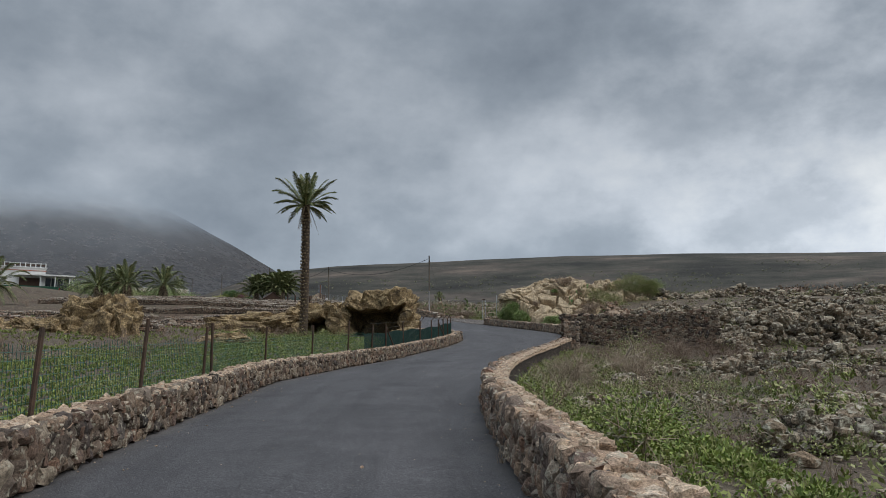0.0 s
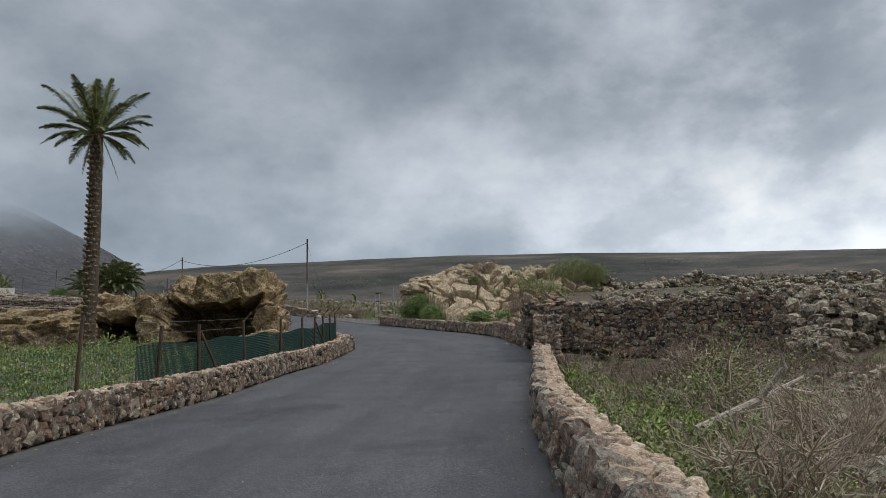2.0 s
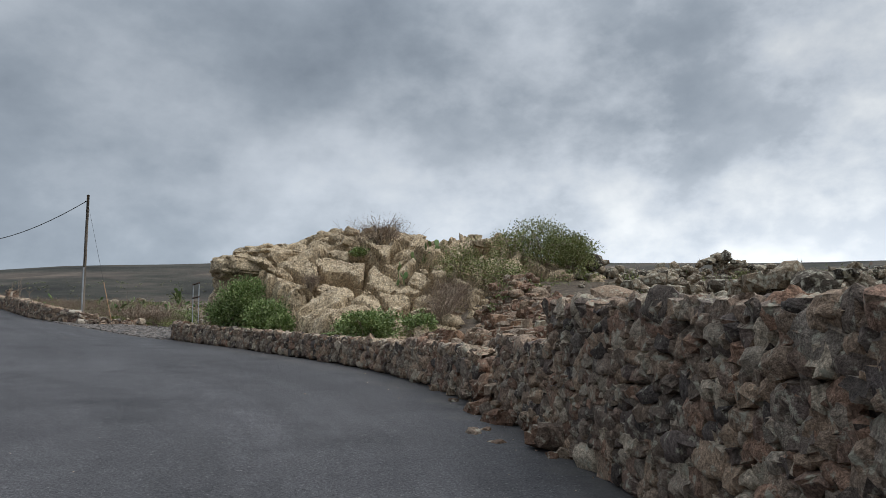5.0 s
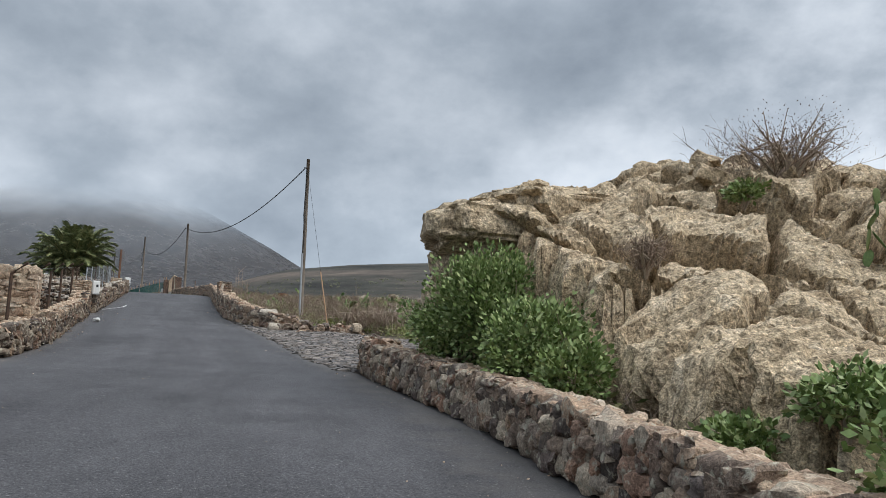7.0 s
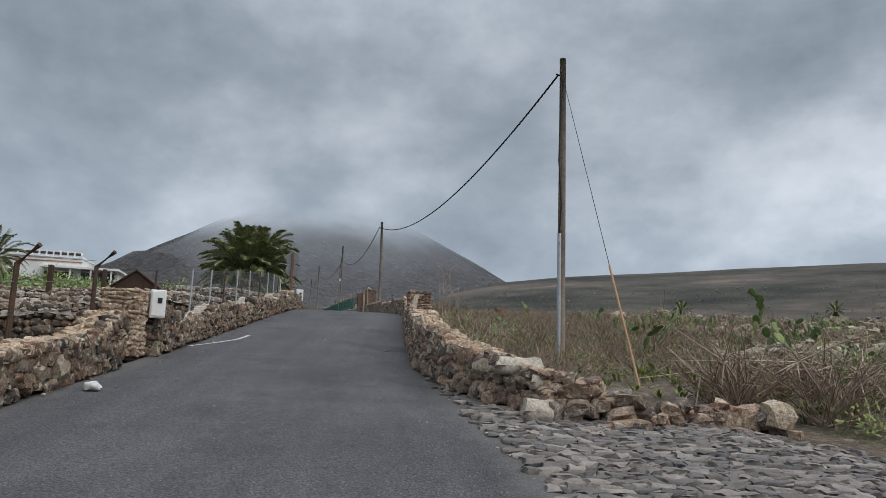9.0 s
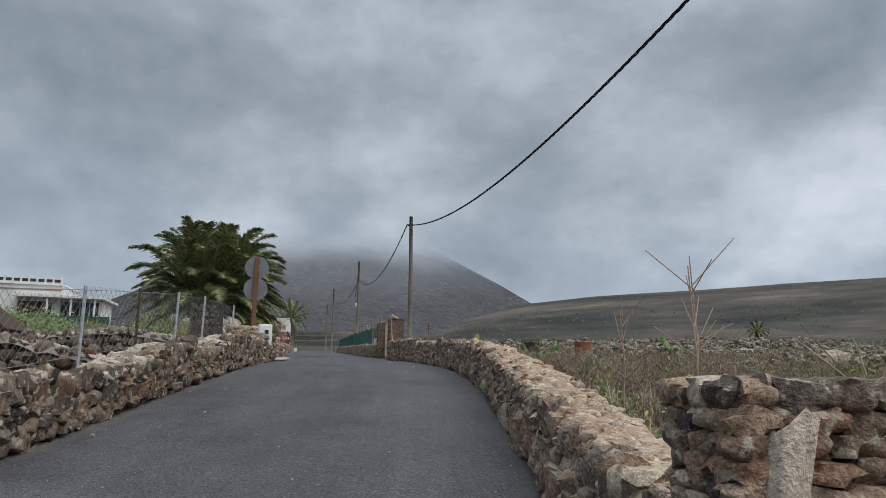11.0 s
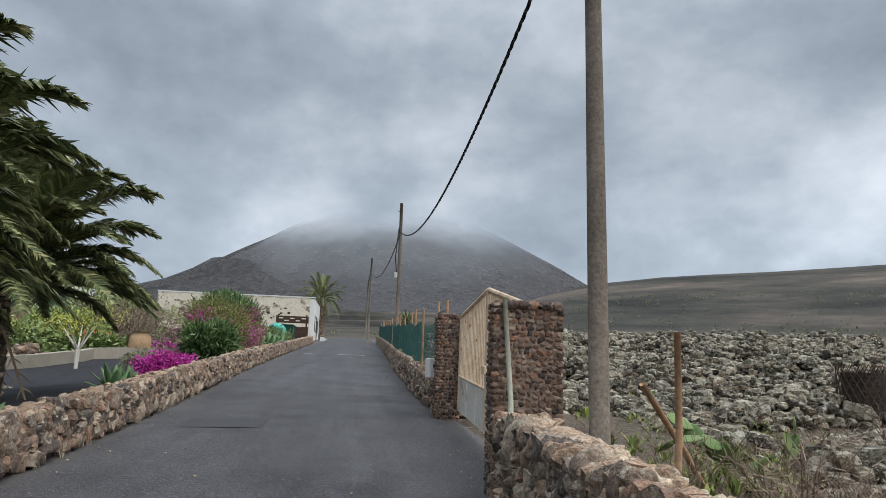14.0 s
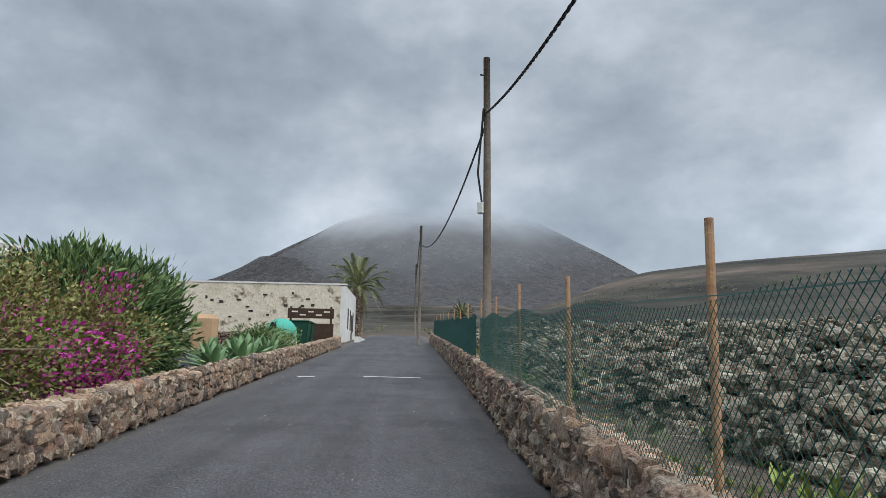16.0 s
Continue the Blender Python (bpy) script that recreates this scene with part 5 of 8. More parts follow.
def boulder(cx, cy, z, sx, sy, sz, label, seed, hollow=None, sub=5):
    bm = bmesh.new()
    bmesh.ops.create_icosphere(bm, subdivisions=sub, radius=1.0)
    o = Vector((seed * 7.1, seed * 3.3, 0))
    pick = random.Random(seed)
    cracks = [Vector((pick.gauss(0, 1), pick.gauss(0, 1), pick.gauss(0, 1))).normalized() for _ in range(34)]
    proud = [pick.gauss(0, 0.07) for _ in cracks]
    for v in bm.verts:
        c = v.co.copy()
        flat = Vector((math.copysign(abs(c.x) ** 0.7, c.x), math.copysign(abs(c.y) ** 0.7, c.y), math.copysign(abs(c.z) ** 0.75, c.z)))
        r = 0.92 + 0.26 * noise.noise(c * 1.3 + o) + 0.2 * abs(noise.noise(c * 2.7 + o)) + 0.1 * noise.noise(c * 6 + o) + 0.06 * noise.noise(c * 13 + o)
        bent = c + 0.12 * noise.noise_vector(c * 3 + o)
        gaps = sorted(((bent - p).length, i) for i, p in enumerate(cracks))[:2]
        r += proud[gaps[0][1]] - 0.16 * max(0.0, 1 - (gaps[1][0] - gaps[0][0]) / 0.07)
        v.co = Vector((flat.x * sx, flat.y * sy, flat.z * sz)) * r
        if hollow:
            x0, half, roof = hollow
            wide = max(0.0, 1 - (abs(c.x - x0) / half) ** 4)
            lid = roof + 0.12 * noise.noise(Vector((c.x * 4, 3, seed)))
            if c.y < 0.1 and c.z < lid and wide > 0:
                f = wide * min(1.0, (lid - c.z) / 0.08)
                v.co.y += (0.8 * sy - v.co.y) * f
    t = thing("boulder", cx, cy, z, label, "boulder", "boulders in the field")
    part("rock", bm, M["ochre_rock"], t)
    return t


boulder(-4.3, 44.0, 2.3, 2.7, 2.2, 2.5, "hollowed ochre lava boulder with a dark cave", 2, (0.0, 0.62, 0.5), 6)
boulder(-8.2, 45.6, 2.2, 2.3, 1.9, 1.9, "low ochre lava boulder beside the palm", 5, (0.1, 0.5, 0.35))
boulder(-12.3, 44.5, 2.2, 3.2, 2.0, 1.3, "pale sloping slab of lava rock in the field", 6)
boulder(-17.0, 33.5, 1.8, 1.9, 1.6, 2.2, "cracked ochre lava boulder at the field's edge", 7)
boulder(-19.2, 33.0, 1.6, 1.7, 1.5, 1.2, "low cracked lava boulder at the field's edge", 8)
boulder(-21.8, 31.5, 1.6, 1.5, 1.3, 0.9, "low cracked lava boulder at the field's edge", 9)
boulder(-10.5, 33.0, 1.3, 1.3, 0.9, 0.55, "pale flat lava slab lying in the weeds", 10, sub=4)
boulder(-2.2, 41.3, 1.7, 0.8, 0.6, 0.6, "small pale boulder behind the netting", 11, sub=4)


# ---- cobbled apron ----
def build_cobbles():
    rng = random.Random(8)
    verts, faces, st, cr = [], [], np.arange(60.5, 72.6, 0.5), np.linspace(0, 1, 12)
    for s in st:
        a, b = right(s) - 0.12, np.interp(s, [60.5, 62, 65, 66.7, 67.7, 70.2, 72.5], [2.2, 9.5, 8.0, 6.2, 4.9, 3.3, 1.6])
        for c in cr:
            verts.append(tuple(at(s, a + (b - a) * c, -0.03 + 0.01 * c)))
    n = len(cr)
    for i in range(len(st) - 1):
        for k in range(n - 1):
            faces.append((i * n + k, i * n + k + 1, (i + 1) * n + k + 1, (i + 1) * n + k))
    apron = tagged(mesh_part("pavement", verts, faces, M["mortar"]), "rough apron of grey lava cobbles beside the asphalt", "cobbled apron", kind="structure")
    rows = []
    s = 60.9
    while s < 72.2:
        lat = right(s) + rng.uniform(-0.1, 0.15)
        end = np.interp(s, [60.5, 62, 65, 66.7, 67.7, 70.2, 72.5], [2.0, 9.3, 7.8, 6.0, 4.7, 3.1, 1.5])
        while lat < end:
            w = rng.uniform(0.08, 0.21)
            q = at(s + rng.uniform(-0.05, 0.05), lat + w / 2, -0.022)
            m = Matrix.Translation(q) @ Euler((rng.uniform(-0.1, 0.1), rng.uniform(-0.1, 0.1), radians(heading(s)) + rng.uniform(-0.3, 0.3))).to_matrix().to_4x4() @ Matrix.Diagonal((w * 1.08, 0.135, rng.uniform(0.05, 0.085), 1))
            rows.append((m, rng.randrange(10), 62.5 < s < 66 and lat < 4.6))
            lat += w
        s += 0.122
    single = [r for r in rows if r[2]][:290]
    chosen = {id(r) for r in single}
    stones_single([(m, i) for m, i, _ in single], M["cobble"], apron, "cobble")
    stones_joined("cobbles", [(m, i) for m, i, _ in [r for r in rows if id(r) not in chosen]], M["cobble_far"], apron)


build_cobbles()


# ---- fences ----
def wire(verts, faces, a, b, r=0.003):
    """A thin three-sided wire between two points."""
    a, b = Vector(a), Vector(b)
    d = (b - a).normalized()
    u = d.cross(Vector((0.3, 0.2, 0.93))).normalized() * r
    v = d.cross(u).normalized() * r
    n = len(verts)
    for p in (a, b):
        verts += [tuple(p + u), tuple(p - u * 0.5 + v * 0.87), tuple(p - u * 0.5 - v * 0.87)]
    faces += [(n, n + 1, n + 4, n + 3), (n + 1, n + 2, n + 5, n + 4), (n + 2, n, n + 3, n + 5)]


def fence_sheet(name, foot, low, high, mat, parent, kind="square", gap=0.08, r=0.003):
    """Wires of a fence between posts along foot points: a square mesh, or diamonds."""
    verts, faces = [], []
    p = np.array([tuple(q) for q in foot])
    run = np.r_[0, np.cumsum(np.hypot(*np.diff(p[:, :2], axis=0).T))]

    def q(u, h):
        u = min(max(u, 0), run[-1])
        sag = 0.04 * math.sin(u * 2.1)
        return (np.interp(u, run, p[:, 0]), np.interp(u, run, p[:, 1]), np.interp(u, run, p[:, 2]) + h + (sag if h > (low + high) / 2 else 0))

    if kind == "square":
        for u in np.arange(0, run[-1], gap):
            wire(verts, faces, q(u, low), q(u, high), r)
        hs = np.arange(low, high + 0.01, gap)
    else:
        tall = high - low
        for u in np.arange(-tall, run[-1] + tall, gap):
            for way in (1, -1):
                pts = [(u + way * k * tall / 4, low + k * tall / 4) for k in range(5)]
                for (u0, h0), (u1, h1) in zip(pts, pts[1:]):
                    if 0 <= min(u0, u1) and max(u0, u1) <= run[-1]:
                        wire(verts, faces, q(u0, h0), q(u1, h1), r)
        hs = (low, high)
    for h in hs:
        us = np.arange(0, run[-1], 1.5)
        for a, b in zip(us, np.r_[us[1:], run[-1]]):
            wire(verts, faces, q(a, h), q(b, h), r * (1.6 if h in (low, high) else 1.0))
    ob = mesh_part(name, verts, faces, M[mat], parent)
    ob["kind"] = "stuff"
    return ob


def post(parent, foot, top, r, mat, bend=None, sides=7, name="post"):
    foot, top = Vector(foot), Vector(top)
    pts = [foot - Vector((0, 0, 0.2)), foot.lerp(top, 0.5), top]
    if bend is not None:
        pts.append(top + Vector(bend))
    v, f = tube([tuple(q) for q in pts], r, sides)
    return mesh_part(name, v, f, M[mat], parent)


def build_left_fence():
    rng = random.Random(2)
    t = tagged(new("fence"), "sagging green wire fence on leaning rusty posts behind the wall", "fence")
    for s, lean in ((3.9, 0.2), (7.3, 0.25), (10.2, 0.16), (13.4, 0.12), (14.1, -0.05), (18.6, 0.05), (22.2, 0.1), (25.4, 0.1)):
        a = at(s, left(s) - 0.62, 0.0)
        a.z = ground_z(a.x, a.y)
        ax, ay = float(np.interp(s, STATION, AHEAD[:, 0])), float(np.interp(s, STATION, AHEAD[:, 1]))
        post(t, a, a + Vector((ax * lean + rng.uniform(-0.05, 0.05), ay * lean, rng.uniform(1.35, 1.55))), 0.028, "post")
    foot = [at(s, left(s) - 0.66, 0.0) for s in np.arange(-6, 27.1, 1.0)]
    fence_sheet("wire_mesh", foot, 0.05, 1.12, "wire", t, gap=0.085)
    n = tagged(new("fence"), "wire fence hung with dark green netting on bent posts", "fence")
    for k, s in enumerate((27.6, 29.2, 32.2, 34.9, 37.0, 38.8, 40.2, 41.4, 43.2)):
        a = at(s, left(s) - 0.62, 0.0)
        a.z = ground_z(a.x, a.y)
        post(n, a, a + Vector((rng.uniform(-0.06, 0.06), rng.uniform(-0.05, 0.1), 1.35)), 0.035, "post", (0.18, 0.12, 0.22) if k > 1 else None)
        if k in (1, 5):
            post(n, a + Vector((0.5, 0.3, 0)), a + Vector((0.02, 0.02, 1.2)), 0.03, "post", name="brace")
    foot = [at(s, left(s) - 0.66, 0.0) for s in np.arange(27, 43.6, 1.0)]
    fence_sheet("netting", foot, 0.1, 1.05, "netting", n, gap=0.042, r=0.0085)
    for h in (1.25, 1.45):
        v, f = tube([tuple(a + Vector((0, 0, h))) for a in foot], 0.003, 3)
        mesh_part("strand", v, f, M["wire_grey"], n)


build_left_fence()


def build_terrace_fence():
    t = tagged(new("fence"), "rusty iron posts with bent tops carrying wire above the wall", "fence")
    for s in (63.8, 66.2, 68.6, 70.6, 72.6):
        a = at(s, left(s) - 0.55, 0.05)
        post(t, a, a + Vector((0, 0, 1.25)), 0.03, "post", (0.28, 0.02, 0.2))
    for h in (0.75, 1.1, 1.38):
        v, f = tube([tuple(at(s, left(s) - 0.55, h)) for s in (63.8, 66.2, 68.6, 70.6, 72.6)], 0.004, 3)
        mesh_part("strand", v, f, M["wire_grey"], t)
    u = tagged(new("fence"), "thin galvanised mesh fence on slim posts along the terraces", "fence")
    st = np.array([76.0, 78.2, 79.8, 81.2, 82.7, 84.5, 86.2, 88.0, 89.8, 91.6, 93.0])
    for k, s in enumerate(st):
        a = at(s, left(s) - 0.9, 0.15)
        post(u, a, a + Vector((0.02 * math.sin(k), 0, 1.1)), 0.02, "steel" if k % 3 else "post")
    foot = [at(s, left(s) - 0.9, 0.15) for s in np.arange(78.2, 93.4, 0.9)]
    fence_sheet("wire_mesh", foot, 0.3, 1.05, "wire_grey", u, "diamond", 0.14, 0.0028)
    # dark square posts on the upper terrace
    d = tagged(new("fence"), "dark wooden posts standing along the upper terrace", "fence")
    for s in (70, 73, 76, 79, 83, 87):
        q = at(s, left(s) - 6.0)
        z = ground_z(q.x, q.y)
        bm = bmesh.new()
        box(bm, q.x, q.y, z + 0.55, 0.12, 0.12, 1.3, heading(s), 0.01)
        part("post", bm, M["brown_wood"], d)


build_terrace_fence()


def build_right_fence():
    t = tagged(new("fence"), "green chain-link fence on round tan timber posts", "fence")
    rng = random.Random(6)
    posts = [108.85, 111.0, 113.85, 116.3, 119.2, 122, 124.8, 127.6, 131, 134.5, 138, 142, 146, 150, 154]
    for k, s in enumerate(posts):
        a = at(s, right(s) + (0.0, 0.08, 0.16, 0.22)[min(k, 3)], 0.3)
        h = (1.46, 1.40, 1.46, 1.46, 1.38)[k % 5]
        post(t, a, a + Vector((rng.uniform(-0.04, 0.04), rng.uniform(-0.04, 0.04), h)), 0.021, "timber", sides=10)
    foot = [at(s, right(s) + 0.1, 0.05) for s in np.arange(108.3, 127.1, 0.9)]
    fence_sheet("chain_link", foot, 0.42, 1.34, "wire", t, "diamond", 0.052, 0.0021)
    foot = [at(s, right(s) + 0.1, 0.05) for s in np.arange(127, 156, 0.9)]
    fence_sheet("green_netting", foot, 0.42, 1.36, "wire", t, "diamond", 0.06, 0.005)
    a, b = at(108.85, right(108.85), 1.55), at(108.05, 1.27, 1.62)
    post(t, at(108.05, 1.27, 0.6), at(108.05, 1.27, 1.76), 0.021, "timber", sides=10)
    v, f = tube([tuple(a), tuple(b)], 0.02, 8)
    mesh_part("top_tube", v, f, M["steel"], t)


build_right_fence()


# ---- gate and pillars ----
def pillar(s0, s1, lat0, lat1, height, label, seed):
    a, b = at(s0, lat0), at(s1, lat0)
    t = tagged(new("gate_pillar"), label, "gate pillar", "gate pillars")
    rng = random.Random(seed)
    corners = [at(s0, lat0), at(s0, lat1), at(s1, lat1), at(s1, lat0)]
    v = [(*c[:2], c[2] - 0.2) for c in corners] + [(*c[:2], corners[0].z + height - 0.05) for c in corners]
    mid = sum((Vector(c) for c in v), Vector()) / 8
    v = [tuple(Vector(c).lerp(Vector((mid.x, mid.y, c[2])), 0.02)) for c in v]
    mesh_part("core", v, [(0, 1, 5, 4), (1, 2, 6, 5), (2, 3, 7, 6), (3, 0, 4, 7), (4, 5, 6, 7)], M["pillar_mortar"], t)
    places = []
    for (p, q) in ((corners[0], corners[1]), (corners[3], corners[0]), (corners[1], corners[2])):
        span = (q - p).xy.length
        z = -0.1
        while z < height - 0.04:
            u = rng.uniform(-0.04, 0.02)
            while u < span:
                w = rng.uniform(0.035, 0.075)
                c = p.lerp(q, min(max((u + w / 2) / span, 0.02), 0.98))
                n = Vector(((q - p).y, -(q - p).x, 0)).normalized()
                m = Matrix.Translation((c.x - n.x * 0.018, c.y - n.y * 0.018, corners[0].z + z + 0.02 + rng.uniform(-0.011, 0.011))) @ Euler((rng.uniform(-0.4, 0.4), rng.uniform(-0.6, 0.6), math.atan2((q - p).y, (q - p).x))).to_matrix().to_4x4() @ Matrix.Diagonal((w * 0.9, 0.055, rng.uniform(0.036, 0.052), 1))
                places.append((m, rng.randrange(10)))
                u += w * 1.04
            z += 0.047
    for i in range(60):
        c = corners[0].lerp(corners[1], rng.random()).lerp(corners[3].lerp(corners[2], rng.random()), rng.random())
        places.append((Matrix.Translation((c.x - n.x * 0.012, c.y - n.y * 0.012, corners[0].z + height - 0.02)) @ Euler((0, 0, rng.uniform(0, 6))).to_matrix().to_4x4() @ Matrix.Diagonal((0.09, 0.08, 0.07, 1)), 10 + rng.randrange(6)))
    stones_single(places[:240], M["pillar_stone"], t)
    if len(places) > 240:
        stones_joined("rubble", places[240:], M["pillar_rubble"], t)
    return t


pillar(102.8, 103.05, 1.03, 1.6, 1.54, "square gate pillar faced with dark lava cobbles", 3)
pillar(107.75, 108.2, 1.11, 1.45, 1.53, "square gate pillar of lava cobbles beside the fence", 4)


def build_gate():
    t = tagged(new("gate"), "faded cream double gate of steel bars over sheet panels", "gate")

    def p(s, h):
        return tuple(at(s, 1.45, h))

    def top(s):
        return 1.8 - 0.3 * (abs(s - 105.45) / (2.4 if s < 105.45 else 2.25))

    for k, (a, b) in enumerate(((103.05, 105.43), (105.47, 107.7))):
        leaf = tagged(new("leaf"), "")
        leaf.parent = t
        v, f = [], []
        for pts, r in (([p(a, 0.12), p(a, top(a))], 0.03), ([p(b, 0.12), p(b, top(b))], 0.03), ([p(a, top(a)), p(b, top(b))], 0.03), ([p(a, 0.62), p(b, 0.62)], 0.022)):
            vv, ff = tube(pts, r, 8)
            f += [tuple(i + len(v) for i in q) for q in ff]
            v += vv
        mesh_part("frame", v, f, M["cream_paint"], leaf)
        for s in np.arange(a + 0.11, b - 0.05, 0.115):
            vv, ff = tube([p(s, 0.62), p(s, top(s))], 0.013, 6)
            mesh_part("bar", vv, ff, M["cream_paint"], leaf)
        for i in range(3):
            s0, s1 = a + (b - a) * i / 3 + 0.015, a + (b - a) * (i + 1) / 3 - 0.015
            q = [Vector(p(s0, 0.12)), Vector(p(s1, 0.12)), Vector(p(s1, 0.61)), Vector(p(s0, 0.61))]
            n = (q[1] - q[0]).cross(q[3] - q[0]).normalized() * 0.01
            mesh_part("sheet_panel", [tuple(c + n) for c in q] + [tuple(c - n) for c in q], [(0, 1, 2, 3), (7, 6, 5, 4), (0, 4, 5, 1), (1, 5, 6, 2), (2, 6, 7, 3), (3, 7, 4, 0)], M["cream_sheet"], leaf)
        mid = (a + b) / 2
        bm = bmesh.new()
        c = at(105.36 if k == 0 else 105.54, 1.42, 0.85)
        box(bm, c.x, c.y, c.z, 0.06, 0.05, 0.1, heading(105), 0.008)
        part("latch_box", bm, M["cream_paint"], leaf)


build_gate()


def leaning_pole(a, b, r, mat, label, name="pole"):
    mid = a.lerp(b, 0.5) + Vector((0.02, 0.01, 0))
    v, f = tube([tuple(a), tuple(mid), tuple(b)], [r, r * 0.97, r * 0.9], 10)
    tagged(mesh_part(name, v, f, M[mat], smooth=True), label, "pole")


leaning_pole(at(102.65, 1.17, -0.05), at(102.77, 1.11, 1.56), 0.022, "pvc", "pale green plastic pipe leaning against the pillar")
leaning_pole(at(103.8, 3.4, -0.3), at(103.1, 2.4, 0.9), 0.03, "timber", "short tan prop leaning behind the wall", "prop")
leaning_pole(at(102.7, 2.5, -0.3), at(102.6, 2.5, 1.35), 0.03, "timber", "thin upright stake behind the gate pillar", "stake")


def cabinet(x, y, z, w, d, h, rz, label):
    t = thing("meter_box", x, y, z, label, "meter box", "meter boxes", rz=rz)
    bm = bmesh.new()
    box(bm, 0, 0, h / 2, w, d, h, 0, 0.012)
    part("case", bm, M["white"], t)
    bm = bmesh.new()
    box(bm, 0, -d / 2 - 0.006, h * 0.5, w * 0.84, 0.012, h * 0.86, 0, 0.004)
    part("door", bm, M["white"], t)
    bm = bmesh.new()
    box(bm, 0.02, -d / 2 - 0.014, h * 0.62, w * 0.3, 0.006, h * 0.2, 0, 0.002)
    part("window", bm, M["glass"], t)


q = at(108.1, 1.05, 0.55)
cabinet(q.x, q.y, q.z, 0.13, 0.15, 0.3, heading(109) + 20, "white electric meter box set into the wall's end")
q = at(92.0, left(92) - 0.05, 0.35)
cabinet(q.x, q.y, q.z, 0.28, 0.15, 0.45, heading(92) + 15, "white meter box fixed to the rubble wall")


def masonry_pier(s, lat, w, h, label, seed, mat="cap", slab=False):
    """A squat pier of flat stones in the roadside wall."""
    rng = random.Random(seed)
    q = at(s, lat)
    t = thing("wall_pier", q.x, q.y, q.z, label, "pier", "wall piers", rz=heading(s))
    bm = bmesh.new()
    box(bm, 0, 0, h / 2 - 0.05, w * 0.88, w * 0.88, h, 0, 0.02)
    part("core", bm, M["mortar"], t)
    z = 0.03
    while z < h:
        c = w * rng.uniform(0.1, 0.2)
        for side in range(4):
            u = -w / 2
            while u < w / 2 - 0.03:
                d = w * rng.uniform(0.15, 0.42)
                d = min(d, w / 2 - u + 0.05)
                m = pose(0, 0, 0, 0, 0, 90 * side) @ Matrix.Translation((u + d / 2, -w / 2 + 0.03, z + c / 2)) @ Euler((rng.uniform(-0.1, 0.1), rng.uniform(-0.1, 0.1), 0)).to_matrix().to_4x4() @ Matrix.Diagonal((d * 1.08, 0.14, c * 1.12, 1))
                ob = new("stone", block_mesh(rng.randrange(10), M[mat], "stone"))
                ob.parent = t
                ob.matrix_basis = m
                u += d
        z += c
    if slab:
        ob = new("upright_stone", block_mesh(4, M["pale"], "upright_stone"))
        ob.parent, ob.matrix_basis = t, pose(-0.12, -w / 2 - 0.06, h * 0.66, 0, 8, 0) @ Matrix.Diagonal((0.11, 0.09, 0.52, 1))
        ob["label"] = "pale upright stone"
    return t


masonry_pier(64.6, -3.95, 0.75, 1.35, "square pier of reddish layered stones at a wall's end", 1)
masonry_pier(73.25, -3.45, 0.45, 0.93, "squat pier of layered stones carrying a meter box", 2)
masonry_pier(93.2, -3.2, 0.6, 0.75, "squat pier of rough stones at the driveway", 3)
masonry_pier(78.2, 1.1, 0.42, 0.92, "rough pier of stones with a pale upright slab", 4, "stone", True)
masonry_pier(100.55, -3.0, 0.3, 0.62, "pale upright stone pier beside the driveway", 5)
for x, y, w, d, h, up in ((-1.12, 66.15, 0.5, 0.34, 0.2, 0.5), (-0.8, 65.95, 0.24, 0.2, 0.17, 0.4), (-0.75, 65.6, 0.3, 0.26, 0.24, 0.12)):
    t = thing("stone", x, y, ground_z(x, y) + up, "large pale angular stone lying on the wall's end", "stone", rz=20)
    ob = new("block", block_mesh(5, M["pale"], "block"))
    ob.parent, ob.matrix_basis = t, Matrix.Diagonal((w, d, h, 1))
q = at(73.55, -3.08, 0.56)
cabinet(q.x, q.y, q.z, 0.22, 0.14, 0.42, heading(73) + 25, "white meter box on a stone pier")


# ---- road signs, stands and stays ----
def build_sign():
    q = at(93.2, -3.0, 0.5)
    t = thing("road_sign", q.x, q.y, q.z, "two round grey sign backs on a rusty brown post", "road sign", rz=heading(92) + 6)
    bm = bmesh.new()
    box(bm, 0, 0, 0.7, 0.1, 0.07, 2.4, 0, 0.006)
    part("post", bm, M["rusty_post"], t)
    for z in (1.15, 1.66):
        bm = bmesh.new()
        bmesh.ops.create_cone(bm, cap_ends=True, segments=40, radius1=0.27, radius2=0.27, depth=0.02, matrix=Matrix.Translation((0, 0.05, z)) @ pose(0, 0, 0, 90))
        disc = part("sign_disc", bm, M["sign_back"], t)
        bm = bmesh.new()
        bmesh.ops.create_cone(bm, cap_ends=True, segments=40, radius1=0.275, radius2=0.275, depth=0.012, matrix=Matrix.Translation((0, 0.056, z)) @ pose(0, 0, 0, 90))
        part("rim", bm, M["wire_grey"], disc)
        for dz in (-0.05, 0.05):
            bm = bmesh.new()
            box(bm, 0, 0.02, z + dz, 0.12, 0.035, 0.025, 0, 0.003)
            part("clamp", bm, M["steel"], disc)
        bm = bmesh.new()
        box(bm, 0.13, 0.036, z + 0.0, 0.1, 0.004, 0.03, -0, 0.0)
        part("stamp", bm, M["wire_grey"], disc)


build_sign()


